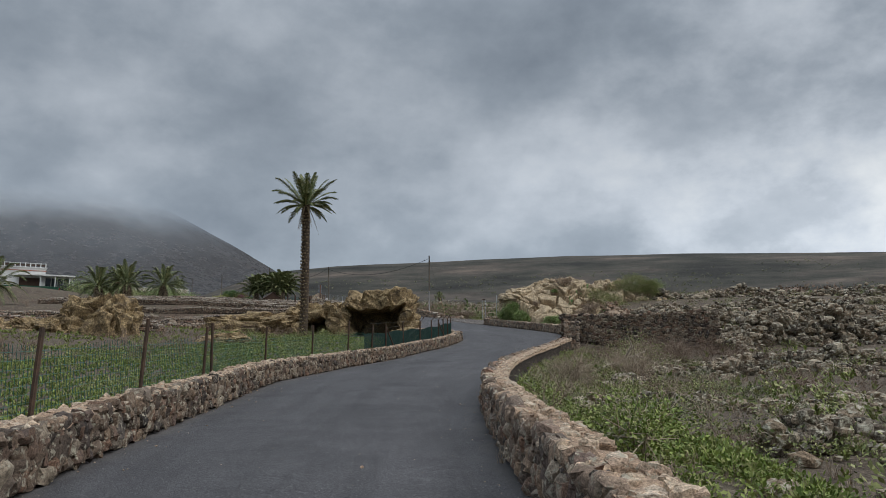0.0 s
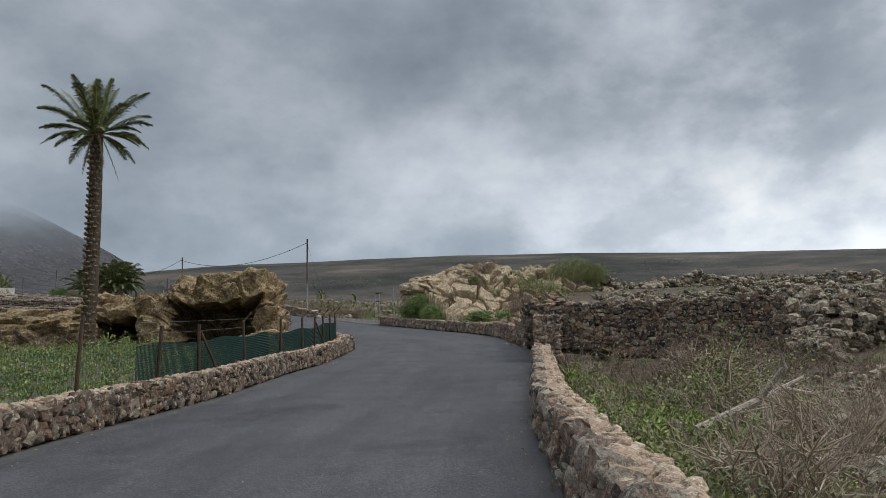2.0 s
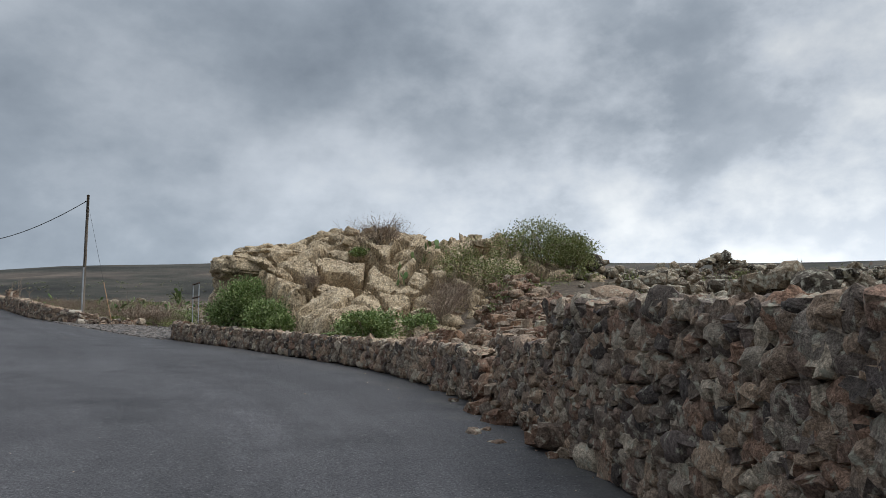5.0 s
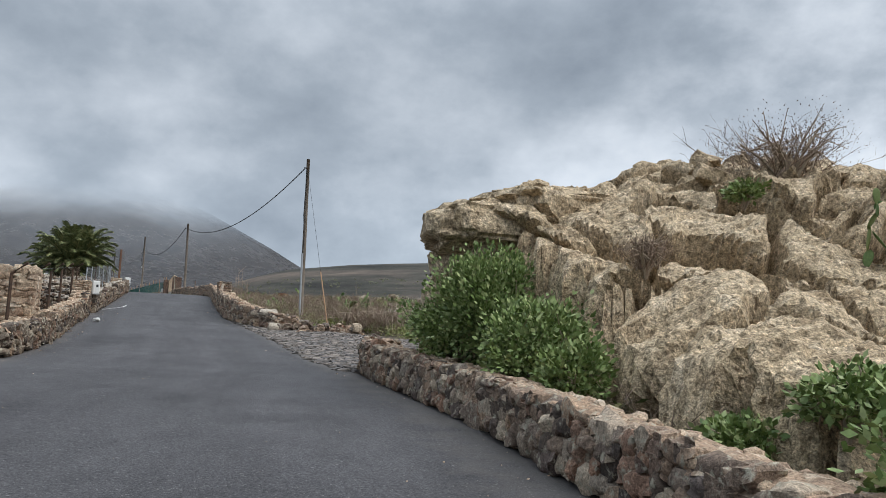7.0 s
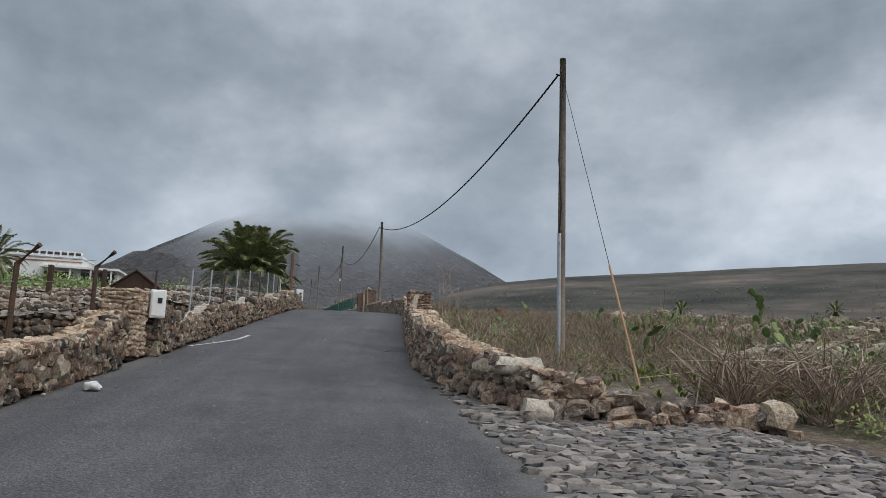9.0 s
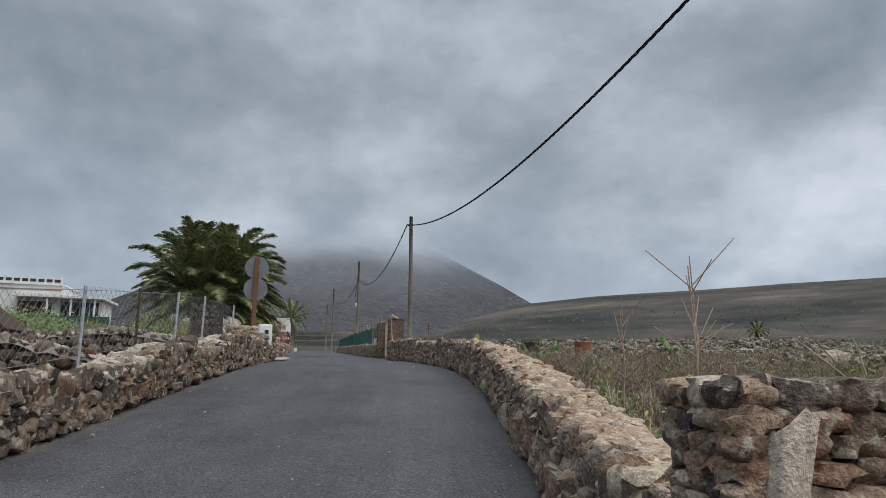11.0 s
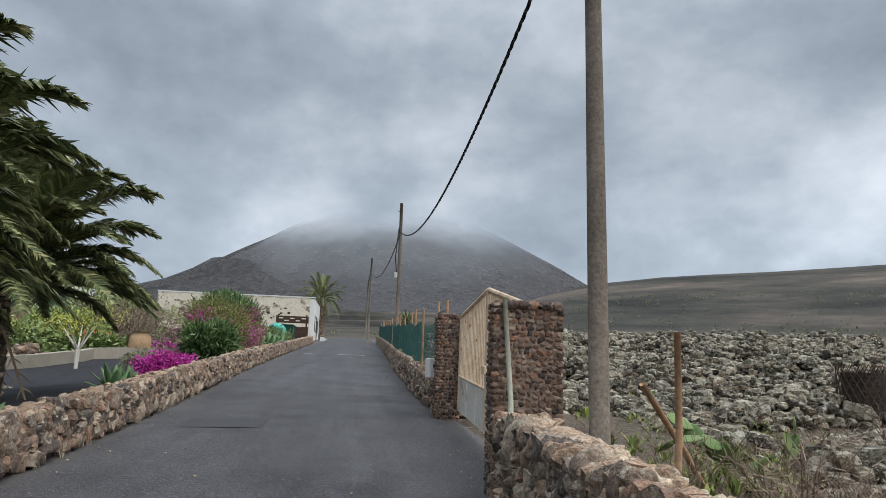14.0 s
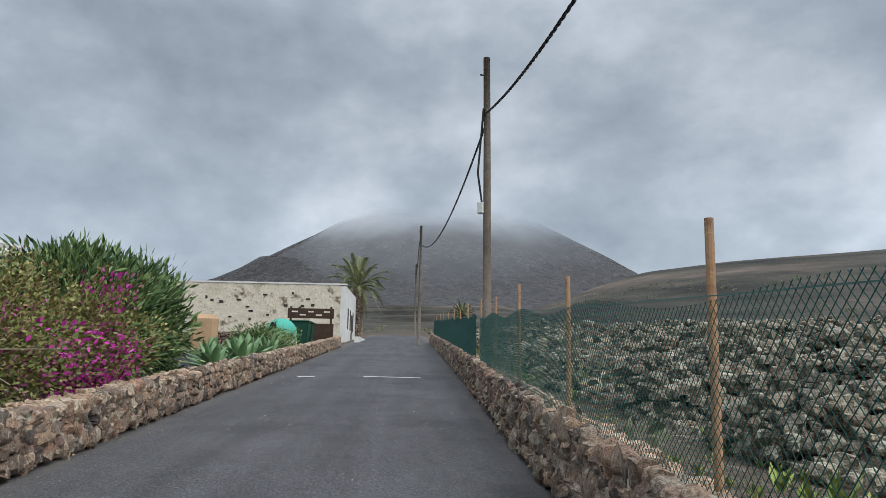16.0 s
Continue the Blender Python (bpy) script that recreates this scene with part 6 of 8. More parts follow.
def build_frame_stand():
    z = ground_z(3.6, 67.2)
    t = thing("frame_stand", 3.6, 67.2, z, "empty rectangular metal frame on two slim posts", "sign frame")
    for x, y, h in ((-0.12, 0.45, 2.0), (0.15, -0.25, 2.0)):
        v, f = tube([(x, y, -0.2), (x, y, h)], 0.022, 8)
        mesh_part("post", v, f, M["steel"], t)
    for h in (1.35, 1.97):
        v, f = tube([(-0.14, 0.5, h), (0.17, -0.3, h)], 0.035, 6)
        mesh_part("rail", v, f, M["post"], t)
    z = ground_z(4.87, 67.7)
    s = thing("stake", 4.87, 67.7, z, "tall thin grey metal stake beside the apron", "stake")
    v, f = tube([(0, 0, -0.2), (0.02, 0, 2.45)], 0.024, 8)
    mesh_part("rod", v, f, M["steel"], s)
    z = ground_z(4.3, 66.3)
    b = thing("board", 4.3, 66.5, z + 0.14, "white broken sheet lying on the stones", "board", rz=20)
    bm = bmesh.new()
    box(bm, 0, 0, 0, 0.6, 0.3, 0.02, 0, 0.004)
    part("sheet", bm, M["white"], b)


build_frame_stand()


def build_stay():
    t = thing("pole_stay", -0.12, 69.5, ground_z(-0.12, 69.5), "guy wire with a tan guard tube anchoring the pole", "guy wire")
    a, top = Vector((0, 0, 0)), Vector((P1[0] + 0.12, P1[1] - 69.5, P1[3] - 0.4 - ground_z(-0.12, 69.5)))
    v, f = tube([tuple(a), tuple(top)], 0.006, 5)
    mesh_part("wire", v, f, M["cable"], t)
    v, f = tube([tuple(a - top * 0.03), tuple(top * 0.31)], 0.019, 8)
    mesh_part("guard_tube", v, f, M["timber"], t)
    # the conduit up the first pole
    c = thing("cable_conduit", P1[0] - 0.02, P1[1] - 0.13, P1[2], "grey galvanised conduit strapped to the pole", "conduit")
    v, f = tube([(0, 0, -0.1), (0, 0, 2.5)], 0.038, 10)
    mesh_part("pipe", v, f, M["steel"], c)
    v, f = tube([(0, 0, 2.5), (0.04, -0.02, 3.1), (-0.02, 0.0, 4.0), (0.02, 0, 5.8)], 0.016, 6)
    mesh_part("riser_cable", v, f, M["cable"], c)
    for z in (0.6, 1.5, 2.3):
        v, f = tube([(0.0, 0.0, z), (0.0, 0.0, z + 0.02)], 0.043, 12)
        mesh_part("strap", v, f, M["steel"], c)
    d = thing("cable_box", P3[0] - 0.13, P3[1] - 0.06, P3[2] + 3.0, "small grey junction box on the wooden pole", "junction box")
    bm = bmesh.new()
    box(bm, 0, 0, 0, 0.12, 0.12, 0.22, 0, 0.01)
    part("box", bm, M["white"], d)
    v, f = tube([(0.02, 0, 0.1), (-0.06, -0.03, 0.7), (-0.02, -0.02, 1.2), (0.05, -0.02, 2.0)], 0.02, 6)
    mesh_part("riser_cable", v, f, M["cable"], d)


build_stay()


# ---- houses ----
def block_house(name, corner, along, depth_way, length, depth, height, label, face_mat, side_mat):
    """A flat-roofed house from its near roadside corner: along its front, then away from the road."""
    c, a, d = Vector(corner), Vector(along).normalized(), Vector(depth_way).normalized()
    t = tagged(new(name), label, "house")

    def slab(part_name, u0, u1, v0, v1, z0, z1, mat, parent=t):
        pts = [c + a * u + d * v + Vector((0, 0, z)) for z in (z0, z1) for u, v in ((u0, v0), (u1, v0), (u1, v1), (u0, v1))]
        return mesh_part(part_name, [tuple(p) for p in pts], [(0, 3, 2, 1), (4, 5, 6, 7), (0, 1, 5, 4), (1, 2, 6, 5), (2, 3, 7, 6), (3, 0, 4, 7)], M[mat], parent)

    return t, slab


t, slab = block_house("white_house", (-52.3, 139.4, 9.6), (-0.545, 0.838, 0), (-0.838, -0.545, 0), 9, 13, 4.2, "", "white", "white")
tagged(t, "low flat-roofed house with stained cream and white walls", "house")
slab("front_wall", 0.0, 9.0, 0.0, 0.35, -0.5, 4.0, "white")
slab("gable_wall", -0.02, 0.33, 0.36, 13.0, -0.5, 4.05, "old_plaster")
slab("rear_wall", 0.34, 9.0, 12.6, 13.0, -0.5, 4.0, "white")
slab("end_wall", 8.65, 8.98, 0.36, 12.6, -0.5, 4.0, "white")
slab("roof", 0.34, 8.64, 0.36, 12.6, 3.6, 3.8, "sand")
slab("coping", -0.06, 0.38, -0.04, 13.04, 4.06, 4.16, "white")
for u in (1.6, 3.6, 6.0):
    w = slab("window", u, u + 0.55, -0.03, 0.02, 1.3, 2.7, "glass")
    slab("window_sill", u - 0.06, u + 0.6, -0.07, 0.0, 1.22, 1.29, "white", w)
slab("door", 4.7, 5.5, -0.03, 0.02, 0.2, 2.4, "brown_wood")
slab("low_plinth", -1.4, 5.5, -1.0, -0.7, -0.4, 0.75, "white")
for k in range(26):
    rng = random.Random(k)
    v0, z0 = rng.uniform(0.8, 12), rng.uniform(0.6, 3.5)
    slab("bare_stone", -0.05, 0.02, v0, v0 + rng.uniform(0.1, 0.3), z0, z0 + rng.uniform(0.08, 0.18), "mortar")

t, slab = block_house("villa", (-70.9, 129.6, 13.0), (-0.75, -0.55, 0), (-0.55, 0.83, 0), 12, 9, 6, "", "white", "white")
tagged(t, "white flat-roofed villa with a porch and roof balustrade", "house")
slab("main_block", 4.2, 17.0, 1.0, 7.0, -4.0, 3.7, "white")
slab("porch_wall", 0.0, 4.19, 1.5, 6.0, -4.0, 2.2, "white")
slab("porch_roof", -0.6, 8.6, -0.6, 6.2, 2.25, 2.5, "white")
slab("cornice", 4.0, 17.2, 0.8, 7.2, 3.71, 3.88, "white")
slab("red_band", 4.1, 17.1, 0.9, 0.99, 3.15, 3.27, "red_tile")
for i in range(4):
    w = slab("window", 0.3 + i * 1.0, 1.15 + i * 1.0, 1.42, 1.49, 0.5, 2.0, "glass")
    slab("window_frame", 0.2 + i * 1.0, 0.28 + i * 1.0, 1.38, 1.49, 0.45, 2.1, "white", w)
slab("garage_door", 5.0, 8.4, 0.93, 0.99, -0.2, 1.9, "brown_wood")
slab("small_window", 11.5, 12.5, 0.93, 0.99, 0.9, 1.9, "glass")
for u in (0.2, 2.6, 5.0):
    slab("porch_post", u, u + 0.18, -0.4, -0.22, -4.0, 2.24, "white")
slab("hedge_wall", -2.0, 17.0, -3.2, -2.9, -4.0, 0.1, "bin_green")
for i in range(16):
    u = 4.2 + i * 0.82
    bl = slab("balustrade_post", u, u + 0.16, 0.9, 1.05, 3.89, 4.62, "white")
    if i < 15:
        slab("rail", u + 0.16, u + 0.82, 0.93, 1.0, 4.5, 4.58, "white", bl)
        slab("cross_panel", u + 0.2, u + 0.78, 0.94, 0.99, 4.05, 4.38, "brown_wood", bl)

# a gabled timber shed on the terraces
q = at(93.2, -9.0)
sh = thing("shed", q.x, q.y, 8.0 - 1.85, "brown boarded shed with a low gable", "shed", rz=30)
sh.scale = (0.5, 0.5, 0.85)
sh.location.z += 0.25
v = [(-1.8, -1.2, 0), (1.8, -1.2, 0), (1.8, 1.2, 0), (-1.8, 1.2, 0), (-1.8, -1.2, 1.0), (1.8, -1.2, 1.0), (1.8, 1.2, 1.0), (-1.8, 1.2, 1.0), (0, -1.2, 1.75), (0, 1.2, 1.75)]
mesh_part("walls", v, [(0, 1, 5, 8, 4), (1, 2, 6, 5), (2, 3, 7, 9, 6), (3, 0, 4, 7)], M["brown_wood"], sh)
mesh_part("roof", [(-2, -1.35, 0.98), (0, -1.35, 1.85), (2, -1.35, 0.98), (2, 1.35, 0.98), (0, 1.35, 1.85), (-2, 1.35, 0.98), (-2, -1.35, 0.9), (0, -1.35, 1.77), (2, -1.35, 0.9)], [(0, 1, 4, 5), (1, 2, 3, 4), (0, 6, 7, 1), (1, 7, 8, 2)], M["brown_wood"], sh)
for i in range(12):
    bm = bmesh.new()
    x = -1.65 + i * 0.3
    box(bm, x, -1.225, 0.5 + 0.32 * (1 - abs(x) / 1.8), 0.24, 0.03, 1.0 + 0.64 * (1 - abs(x) / 1.8), 0, 0.005)
    part("plank", bm, M["brown_wood"], sh)


# ---- roadside garden furniture ----
def build_garden_things():
    # round-topped bin, wheeled bins and sign board before the white house
    q = at(143.5, -5.3)
    t = thing("recycling_bin", q.x, q.y, ground_z(q.x, q.y), "domed turquoise bottle bank beside the garden wall", "bottle bank")
    bm = bmesh.new()
    bmesh.ops.create_uvsphere(bm, u_segments=28, v_segments=14, radius=0.66)
    for v in bm.verts:
        v.co.z = v.co.z * 0.95 + 0.9 if v.co.z > 0 else v.co.z * 1.06 + 0.9
        if v.co.z < 0.9:
            v.co.x, v.co.y = v.co.x / max(v.co.xy.length, 0.01) * 0.66, v.co.y / max(v.co.xy.length, 0.01) * 0.66
    part("shell", bm, M["turq"], t)
    bm = bmesh.new()
    bmesh.ops.create_cone(bm, cap_ends=True, segments=24, radius1=0.675, radius2=0.675, depth=0.12, matrix=Matrix.Translation((0, 0, 0.55)))
    part("band", bm, M["cream_sheet"], t, "pale band")
    bm = bmesh.new()
    bmesh.ops.create_cone(bm, cap_ends=True, segments=16, radius1=0.13, radius2=0.13, depth=0.08, matrix=Matrix.Translation((0.1, -0.6, 1.2)) @ pose(0, 0, 0, 80))
    part("slot", bm, M["rubber"], t)
    for k, s in enumerate((146.0, 147.4)):
        q = at(s, -5.0)
        b = thing("wheelie_bin", q.x, q.y, ground_z(q.x, q.y), "dark green wheeled refuse bin by the house", "refuse bin", "refuse bins", rz=heading(s))
        bm = bmesh.new()
        bmesh.ops.create_cone(bm, cap_ends=True, segments=4, radius1=0.62, radius2=0.78, depth=1.1, matrix=Matrix.Translation((0, 0, 0.7)) @ pose(0, 0, 0, 0, 0, 45))
        bmesh.ops.bevel(bm, geom=bm.edges, offset=0.03, segments=2, affect="EDGES")
        part("body", bm, M["bin_green"], b)
        bm = bmesh.new()
        box(bm, 0, 0, 1.29, 1.16, 1.16, 0.08, 0, 0.03)
        part("lid", bm, M["bin_green"], b)
        for x in (-0.4, 0.4):
            bm = bmesh.new()
            bmesh.ops.create_cone(bm, cap_ends=True, segments=16, radius1=0.1, radius2=0.1, depth=0.07, matrix=Matrix.Translation((x, -0.45, 0.1)) @ pose(0, 0, 0, 0, 90, 0))
            part("wheel", bm, M["rubber"], b)
    q = at(149.5, -4.9)
    b = thing("notice_board", q.x, q.y, ground_z(q.x, q.y), "brown wooden notice board with pale lettering bars", "notice board", rz=heading(149))
    for x in (-1.0, 1.0):
        bm = bmesh.new()
        box(bm, x, 0, 1.0, 0.1, 0.1, 2.2, 0, 0.01)
        part("post", bm, M["brown_wood"], b)
    for z, h in ((1.75, 0.5), (0.8, 0.9)):
        bm = bmesh.new()
        box(bm, 0, -0.06, z, 2.3, 0.05, h, 0, 0.01)
        p = part("panel", bm, M["brown_wood"], b)
        if h < 0.6:
            for i in range(5):
                bm = bmesh.new()
                box(bm, -0.8 + i * 0.4, -0.09, z + 0.08 - 0.16 * (i % 2), 0.3, 0.006, 0.07)
                part("lettering_bar", bm, M["cream_sheet"], p)
    q = at(148.0, -9.7)
    b = thing("garden_block", q.x, q.y, ground_z(q.x, q.y), "rounded ochre rendered block in the garden", "block", rz=heading(140))
    bm = bmesh.new()
    box(bm, 0, 0, 0.95, 1.25, 0.6, 1.9, 0, 0.2)
    part("render", bm, M["ochre"], b)
    q = at(120, -5.5)
    # black gravel bed of the garden and the pale path behind it
    v, f = [], []
    st = np.arange(100.9, 150, 1.0)
    for i, s in enumerate(st):
        for lat in np.linspace(left(s) - 0.35, left(s) - 10.5, 9):
            p = at(s, lat)
            v.append((p.x, p.y, ground_z(p.x, p.y) + 0.1))
        if i:
            for k in range(8):
                n = (i - 1) * 9 + k
                f.append((n, n + 9, n + 10, n + 1))
    tagged(mesh_part("gravel_bed", v, f, M["gravel"], smooth=True), "raked bed of black volcanic gravel", "gravel", kind="structure")
    v, f = [], []
    for i, s in enumerate(np.arange(103, 150, 1.0)):
        for lat in (left(s) - 10.6, left(s) - 12.6):
            p = at(s, lat)
            v.append((p.x, p.y, ground_z(p.x, p.y) + 0.14))
        if i:
            n = 2 * i
            f.append((n - 2, n, n + 1, n - 1))
    tagged(mesh_part("garden_path", v, f, M["sand"]), "pale sandy garden path", "path", kind="structure")
    v, f = [], []
    for i, s in enumerate(np.arange(93.9, 100.6, 0.15)):
        for lat in np.linspace(left(s) + 0.22 + 0.07 * math.sin(s * 1.6) + 0.05 * noise.noise((s * 3.1, 0, 0)), -11, 8):
            p = at(s, lat, 0.015)
            p.z = max(p.z, ground_z(p.x, p.y) + 0.03)
            v.append(tuple(p))
        if i:
            for k in range(7):
                n = (i - 1) * 8 + k
                f.append((n, n + 8, n + 9, n + 1))
    tagged(mesh_part("driveway", v, f, M["worn_concrete"], smooth=True), "pale worn concrete driveway apron", "driveway", kind="structure")
    # dark van parked up by the villa
    q = at(133, -27)
    t = thing("van", q.x, q.y, ground_z(q.x, q.y) + 0.02, "dark van parked beside the hedge", "van", rz=heading(133) - 30)
    bm = bmesh.new()
    box(bm, 0, 0, 1.0, 1.8, 4.4, 1.5, 0, 0.18)
    part("body", bm, M["car_paint"], t)
    for x, y, w, d in ((0, -2.2, 1.45, 0.03), (0.9, -0.6, 0.03, 1.2), (-0.9, -0.6, 0.03, 1.2), (0.9, 0.9, 0.03, 1.0)):
        bm = bmesh.new()
        box(bm, x, y, 1.35, w, d, 0.5, 0, 0.01)
        part("window", bm, M["glass"], t)
    for x in (-0.78, 0.78):
        bm = bmesh.new()
        box(bm, x, -2.2, 0.95, 0.12, 0.05, 0.35, 0, 0.01)
        part("tail_light", bm, M["tail_red"], t)
        for y in (-1.4, 1.4):
            bm = bmesh.new()
            bmesh.ops.create_cone(bm, cap_ends=True, segments=20, radius1=0.32, radius2=0.32, depth=0.2, matrix=Matrix.Translation((x, y, 0.32)) @ pose(0, 0, 0, 0, 90, 0))
            part("wheel", bm, M["rubber"], t)
    bm = bmesh.new()
    box(bm, 0, -2.23, 0.7, 0.5, 0.02, 0.11, 0, 0.002)
    part("number_plate", bm, M["white"], t)
    # field clutter
    b = thing("barrel", -11.4, 101.6, ground_z(-11.4, 101.6), "rusty orange steel barrel standing in the field", "barrel")
    bm = bmesh.new()
    bmesh.ops.create_cone(bm, cap_ends=True, segments=24, radius1=0.36, radius2=0.36, depth=0.8, matrix=Matrix.Translation((0, 0, 0.45)))
    part("shell", bm, M["rust"], b)
    for z in (0.1, 0.45, 0.82):
        bm = bmesh.new()
        bmesh.ops.create_cone(bm, cap_ends=True, segments=24, radius1=0.38, radius2=0.38, depth=0.04, matrix=Matrix.Translation((0, 0, z)))
        part("hoop", bm, M["rust"], b)
    b = thing("wire_basket", -14.1, 102.9, ground_z(-14.1, 102.9), "dark wire mesh drum standing among the stones", "wire drum")
    vv, ff = [], []
    for k in range(22):
        for way in (1, -1):
            for i in range(4):
                a0, a1 = 2 * math.pi * (k + way * i) / 22, 2 * math.pi * (k + way * (i + 1)) / 22
                wire(vv, ff, (0.4 * math.cos(a0), 0.4 * math.sin(a0), 0.1 + i * 0.22), (0.4 * math.cos(a1), 0.4 * math.sin(a1), 0.32 + i * 0.22), 0.008)
    mesh_part("mesh", vv, ff, M["post"], b)
    bm = bmesh.new()
    bmesh.ops.create_cone(bm, cap_ends=True, segments=20, radius1=0.3, radius2=0.33, depth=0.8, matrix=Matrix.Translation((0, 0, 0.45)))
    part("filling", bm, M["rock_dark"], b)


build_garden_things()


# ---- marks on the asphalt ----
def road_patch(name, s0, s1, lat0, lat1, mat, label, seed, lift=0.045, wobble=0.12):
    v, f = [], []
    n = max(int((s1 - s0) / 0.25), 3)
    for i in range(n + 1):
        s = s0 + (s1 - s0) * i / n
        taper = 1.0
        for k in range(7):
            u = k / 6
            w = wobble * noise.noise((s * 1.3, u * 2 + seed, seed)) * (1 if k in (0, 6) else 0.3)
            lat = lat0 + (lat1 - lat0) * u + w
            c = (lat - left(s)) / max(right(s) - left(s), 0.1)
            v.append(tuple(at(s, lat, 0.03 * math.sin(math.pi * min(max(c, 0), 1)) - 0.02 + lift - 0.035)))
    for i in range(n):
        for k in range(6):
            f.append((i * 7 + k, i * 7 + k + 1, (i + 1) * 7 + k + 1, (i + 1) * 7 + k))
    tagged(mesh_part(name, v, f, M[mat], smooth=True), label, "road mark", kind="structure")


def road_line_mark(pts, width, label):
    v, f = [], []
    for i, (s, lat) in enumerate(pts):
        up = 0.03 * math.sin(math.pi * (lat - left(s)) / (right(s) - left(s))) - 0.008
        a, b = at(s, lat - width / 2, up), at(s + 0.02, lat + width / 2, up)
        v += [tuple(a), tuple(b)]
        if i:
            f.append((2 * i - 2, 2 * i - 1, 2 * i + 1, 2 * i))
    tagged(mesh_part("road_mark", v, f, M["paint"]), label, "road mark", kind="structure")


road_line_mark([(75.05, -2.95), (75.3, -2.82), (75.6, -2.66), (75.95, -2.5), (76.3, -2.38), (76.7, -2.33), (77.1, -2.32)], 0.065, "curved worn white line on the asphalt")
road_patch("road_mark", 129.4, 129.6, -2.45, -2.05, "paint", "short worn white dash at the asphalt's edge", 3, 0.05, 0.03)
road_patch("road_mark", 129.6, 129.75, -1.0, 0.3, "paint", "faint white crossing line on the asphalt", 4, 0.05, 0.03)
for k, (a, b, c, d) in enumerate(((106.2, 107.0, -2.2, -1.2), (75.3, 76.0, 0.25, 0.75))):
    road_patch("tar_patch", a, b, c, d, "asphalt_dark", "dark tar patch in the asphalt", 30 + k, 0.043, 0.1)
rng = np.random.default_rng(12)
st = rng.uniform(2, 130, 2200)
lt = np.array([rng.choice([left(s) + abs(rng.normal(0, 0.35)), right(s) - abs(rng.normal(0, 0.3)), rng.uniform(left(s), right(s))]) for s in st])
pts = np.array([tuple(at(s, l, 0.012)) for s, l in zip(st, lt)])
k = 0.008 * rng.lognormal(0, 0.6, len(pts))
joined("road_grit", PEBBLES, pts, rng.uniform(0, 6, len(pts)), np.stack([k * 1.2, k, k * 0.7], 1), M["cap_far"], "small pale stones and grit strewn on the asphalt", "grit", rng)
q = at(70.5, -2.78)
w = thing("stone", q.x, q.y, q.z, "single white-painted stone on the asphalt's edge", "stone")
ob = new("pebble", block_mesh(3, M["white"], "pebble"))
ob.parent, ob.matrix_basis = w, Matrix.Translation((0, 0, 0.04)) @ Matrix.Diagonal((0.16, 0.12, 0.09, 1))


# ---- plants ----
def twig_shape(seed, stems=16, subs=5, spread=0.9, width=0.012):
    """A unit dry bush: thin forking stems, each a pair of narrow triangles."""
    rng = np.random.default_rng(seed)
    v, f = [], []

    def stick(a, b, w):
        d = b - a
        side = np.cross(d, rng.normal(0, 1, 3))
        side = side / (np.linalg.norm(side) + 1e-6) * w
        n = len(v)
        v.extend([a + side, a - side, b + side * 0.35, b - side * 0.35])
        f.extend([(n, n + 1, n + 3), (n, n + 3, n + 2)])

    for _ in range(stems):
        a = np.array([*rng.normal(0, 0.06, 2), 0.0])
        d = np.array([*np.clip(rng.normal(0, spread * 0.4, 2), -0.8, 0.8), rng.uniform(0.4, 0.8)])
        mid = a + d * rng.uniform(0.35, 0.55) + rng.normal(0, 0.04, 3)
        tip = a + d + rng.normal(0, 0.08, 3)
        stick(a, mid, width)
        stick(mid, tip, width * 0.7)
        for _ in range(subs):
            u = rng.uniform(0.2, 1.0)
            p = mid + (tip - mid) * u
            q = p + d * rng.uniform(0.1, 0.25) + np.clip(rng.normal(0, 0.11, 3), -0.2, 0.2)
            stick(p, q, width * 0.5)
            stick(q, q + np.clip(rng.normal(0, 0.08, 3), -0.15, 0.15) + (0, 0, 0.05), width * 0.35)
    return np.array(v), np.array(f)


def leaf_shape(seed, leaves=220, clumps=10, size=0.07, slim=0.5, tall=0.8, lift=0.1, spread=0.17):
    """A unit leafy bush: folded leaves gathered in uneven clumps."""
    rng = np.random.default_rng(seed)
    c = rng.normal(0, 1, (clumps, 3))
    c /= np.linalg.norm(c, axis=1)[:, None]
    c *= rng.uniform(0.15, 0.42, clumps)[:, None]
    c[:, 2] = np.abs(c[:, 2]) * tall * 1.6 + lift + 0.08
    v, f = [], []
    for i in range(leaves):
        p = c[rng.integers(clumps)] + rng.normal(0, spread, 3) * (1, 1, tall)
        p[2] = max(p[2], 0.02)
        d = p - (0, 0, 0.2) + rng.normal(0, 0.25, 3)
        d /= np.linalg.norm(d) + 1e-6
        s = np.cross(d, rng.normal(0, 1, 3))
        s /= np.linalg.norm(s) + 1e-6
        L = size * rng.uniform(0.7, 1.4)
        n = len(v)
        v += [p, p + d * L * 0.55 + s * L * slim * 0.5, p + d * L, p + d * L * 0.55 - s * L * slim * 0.5]
        f += [(n, n + 1, n + 2), (n, n + 2, n + 3)]
    return np.array(v), np.array(f)


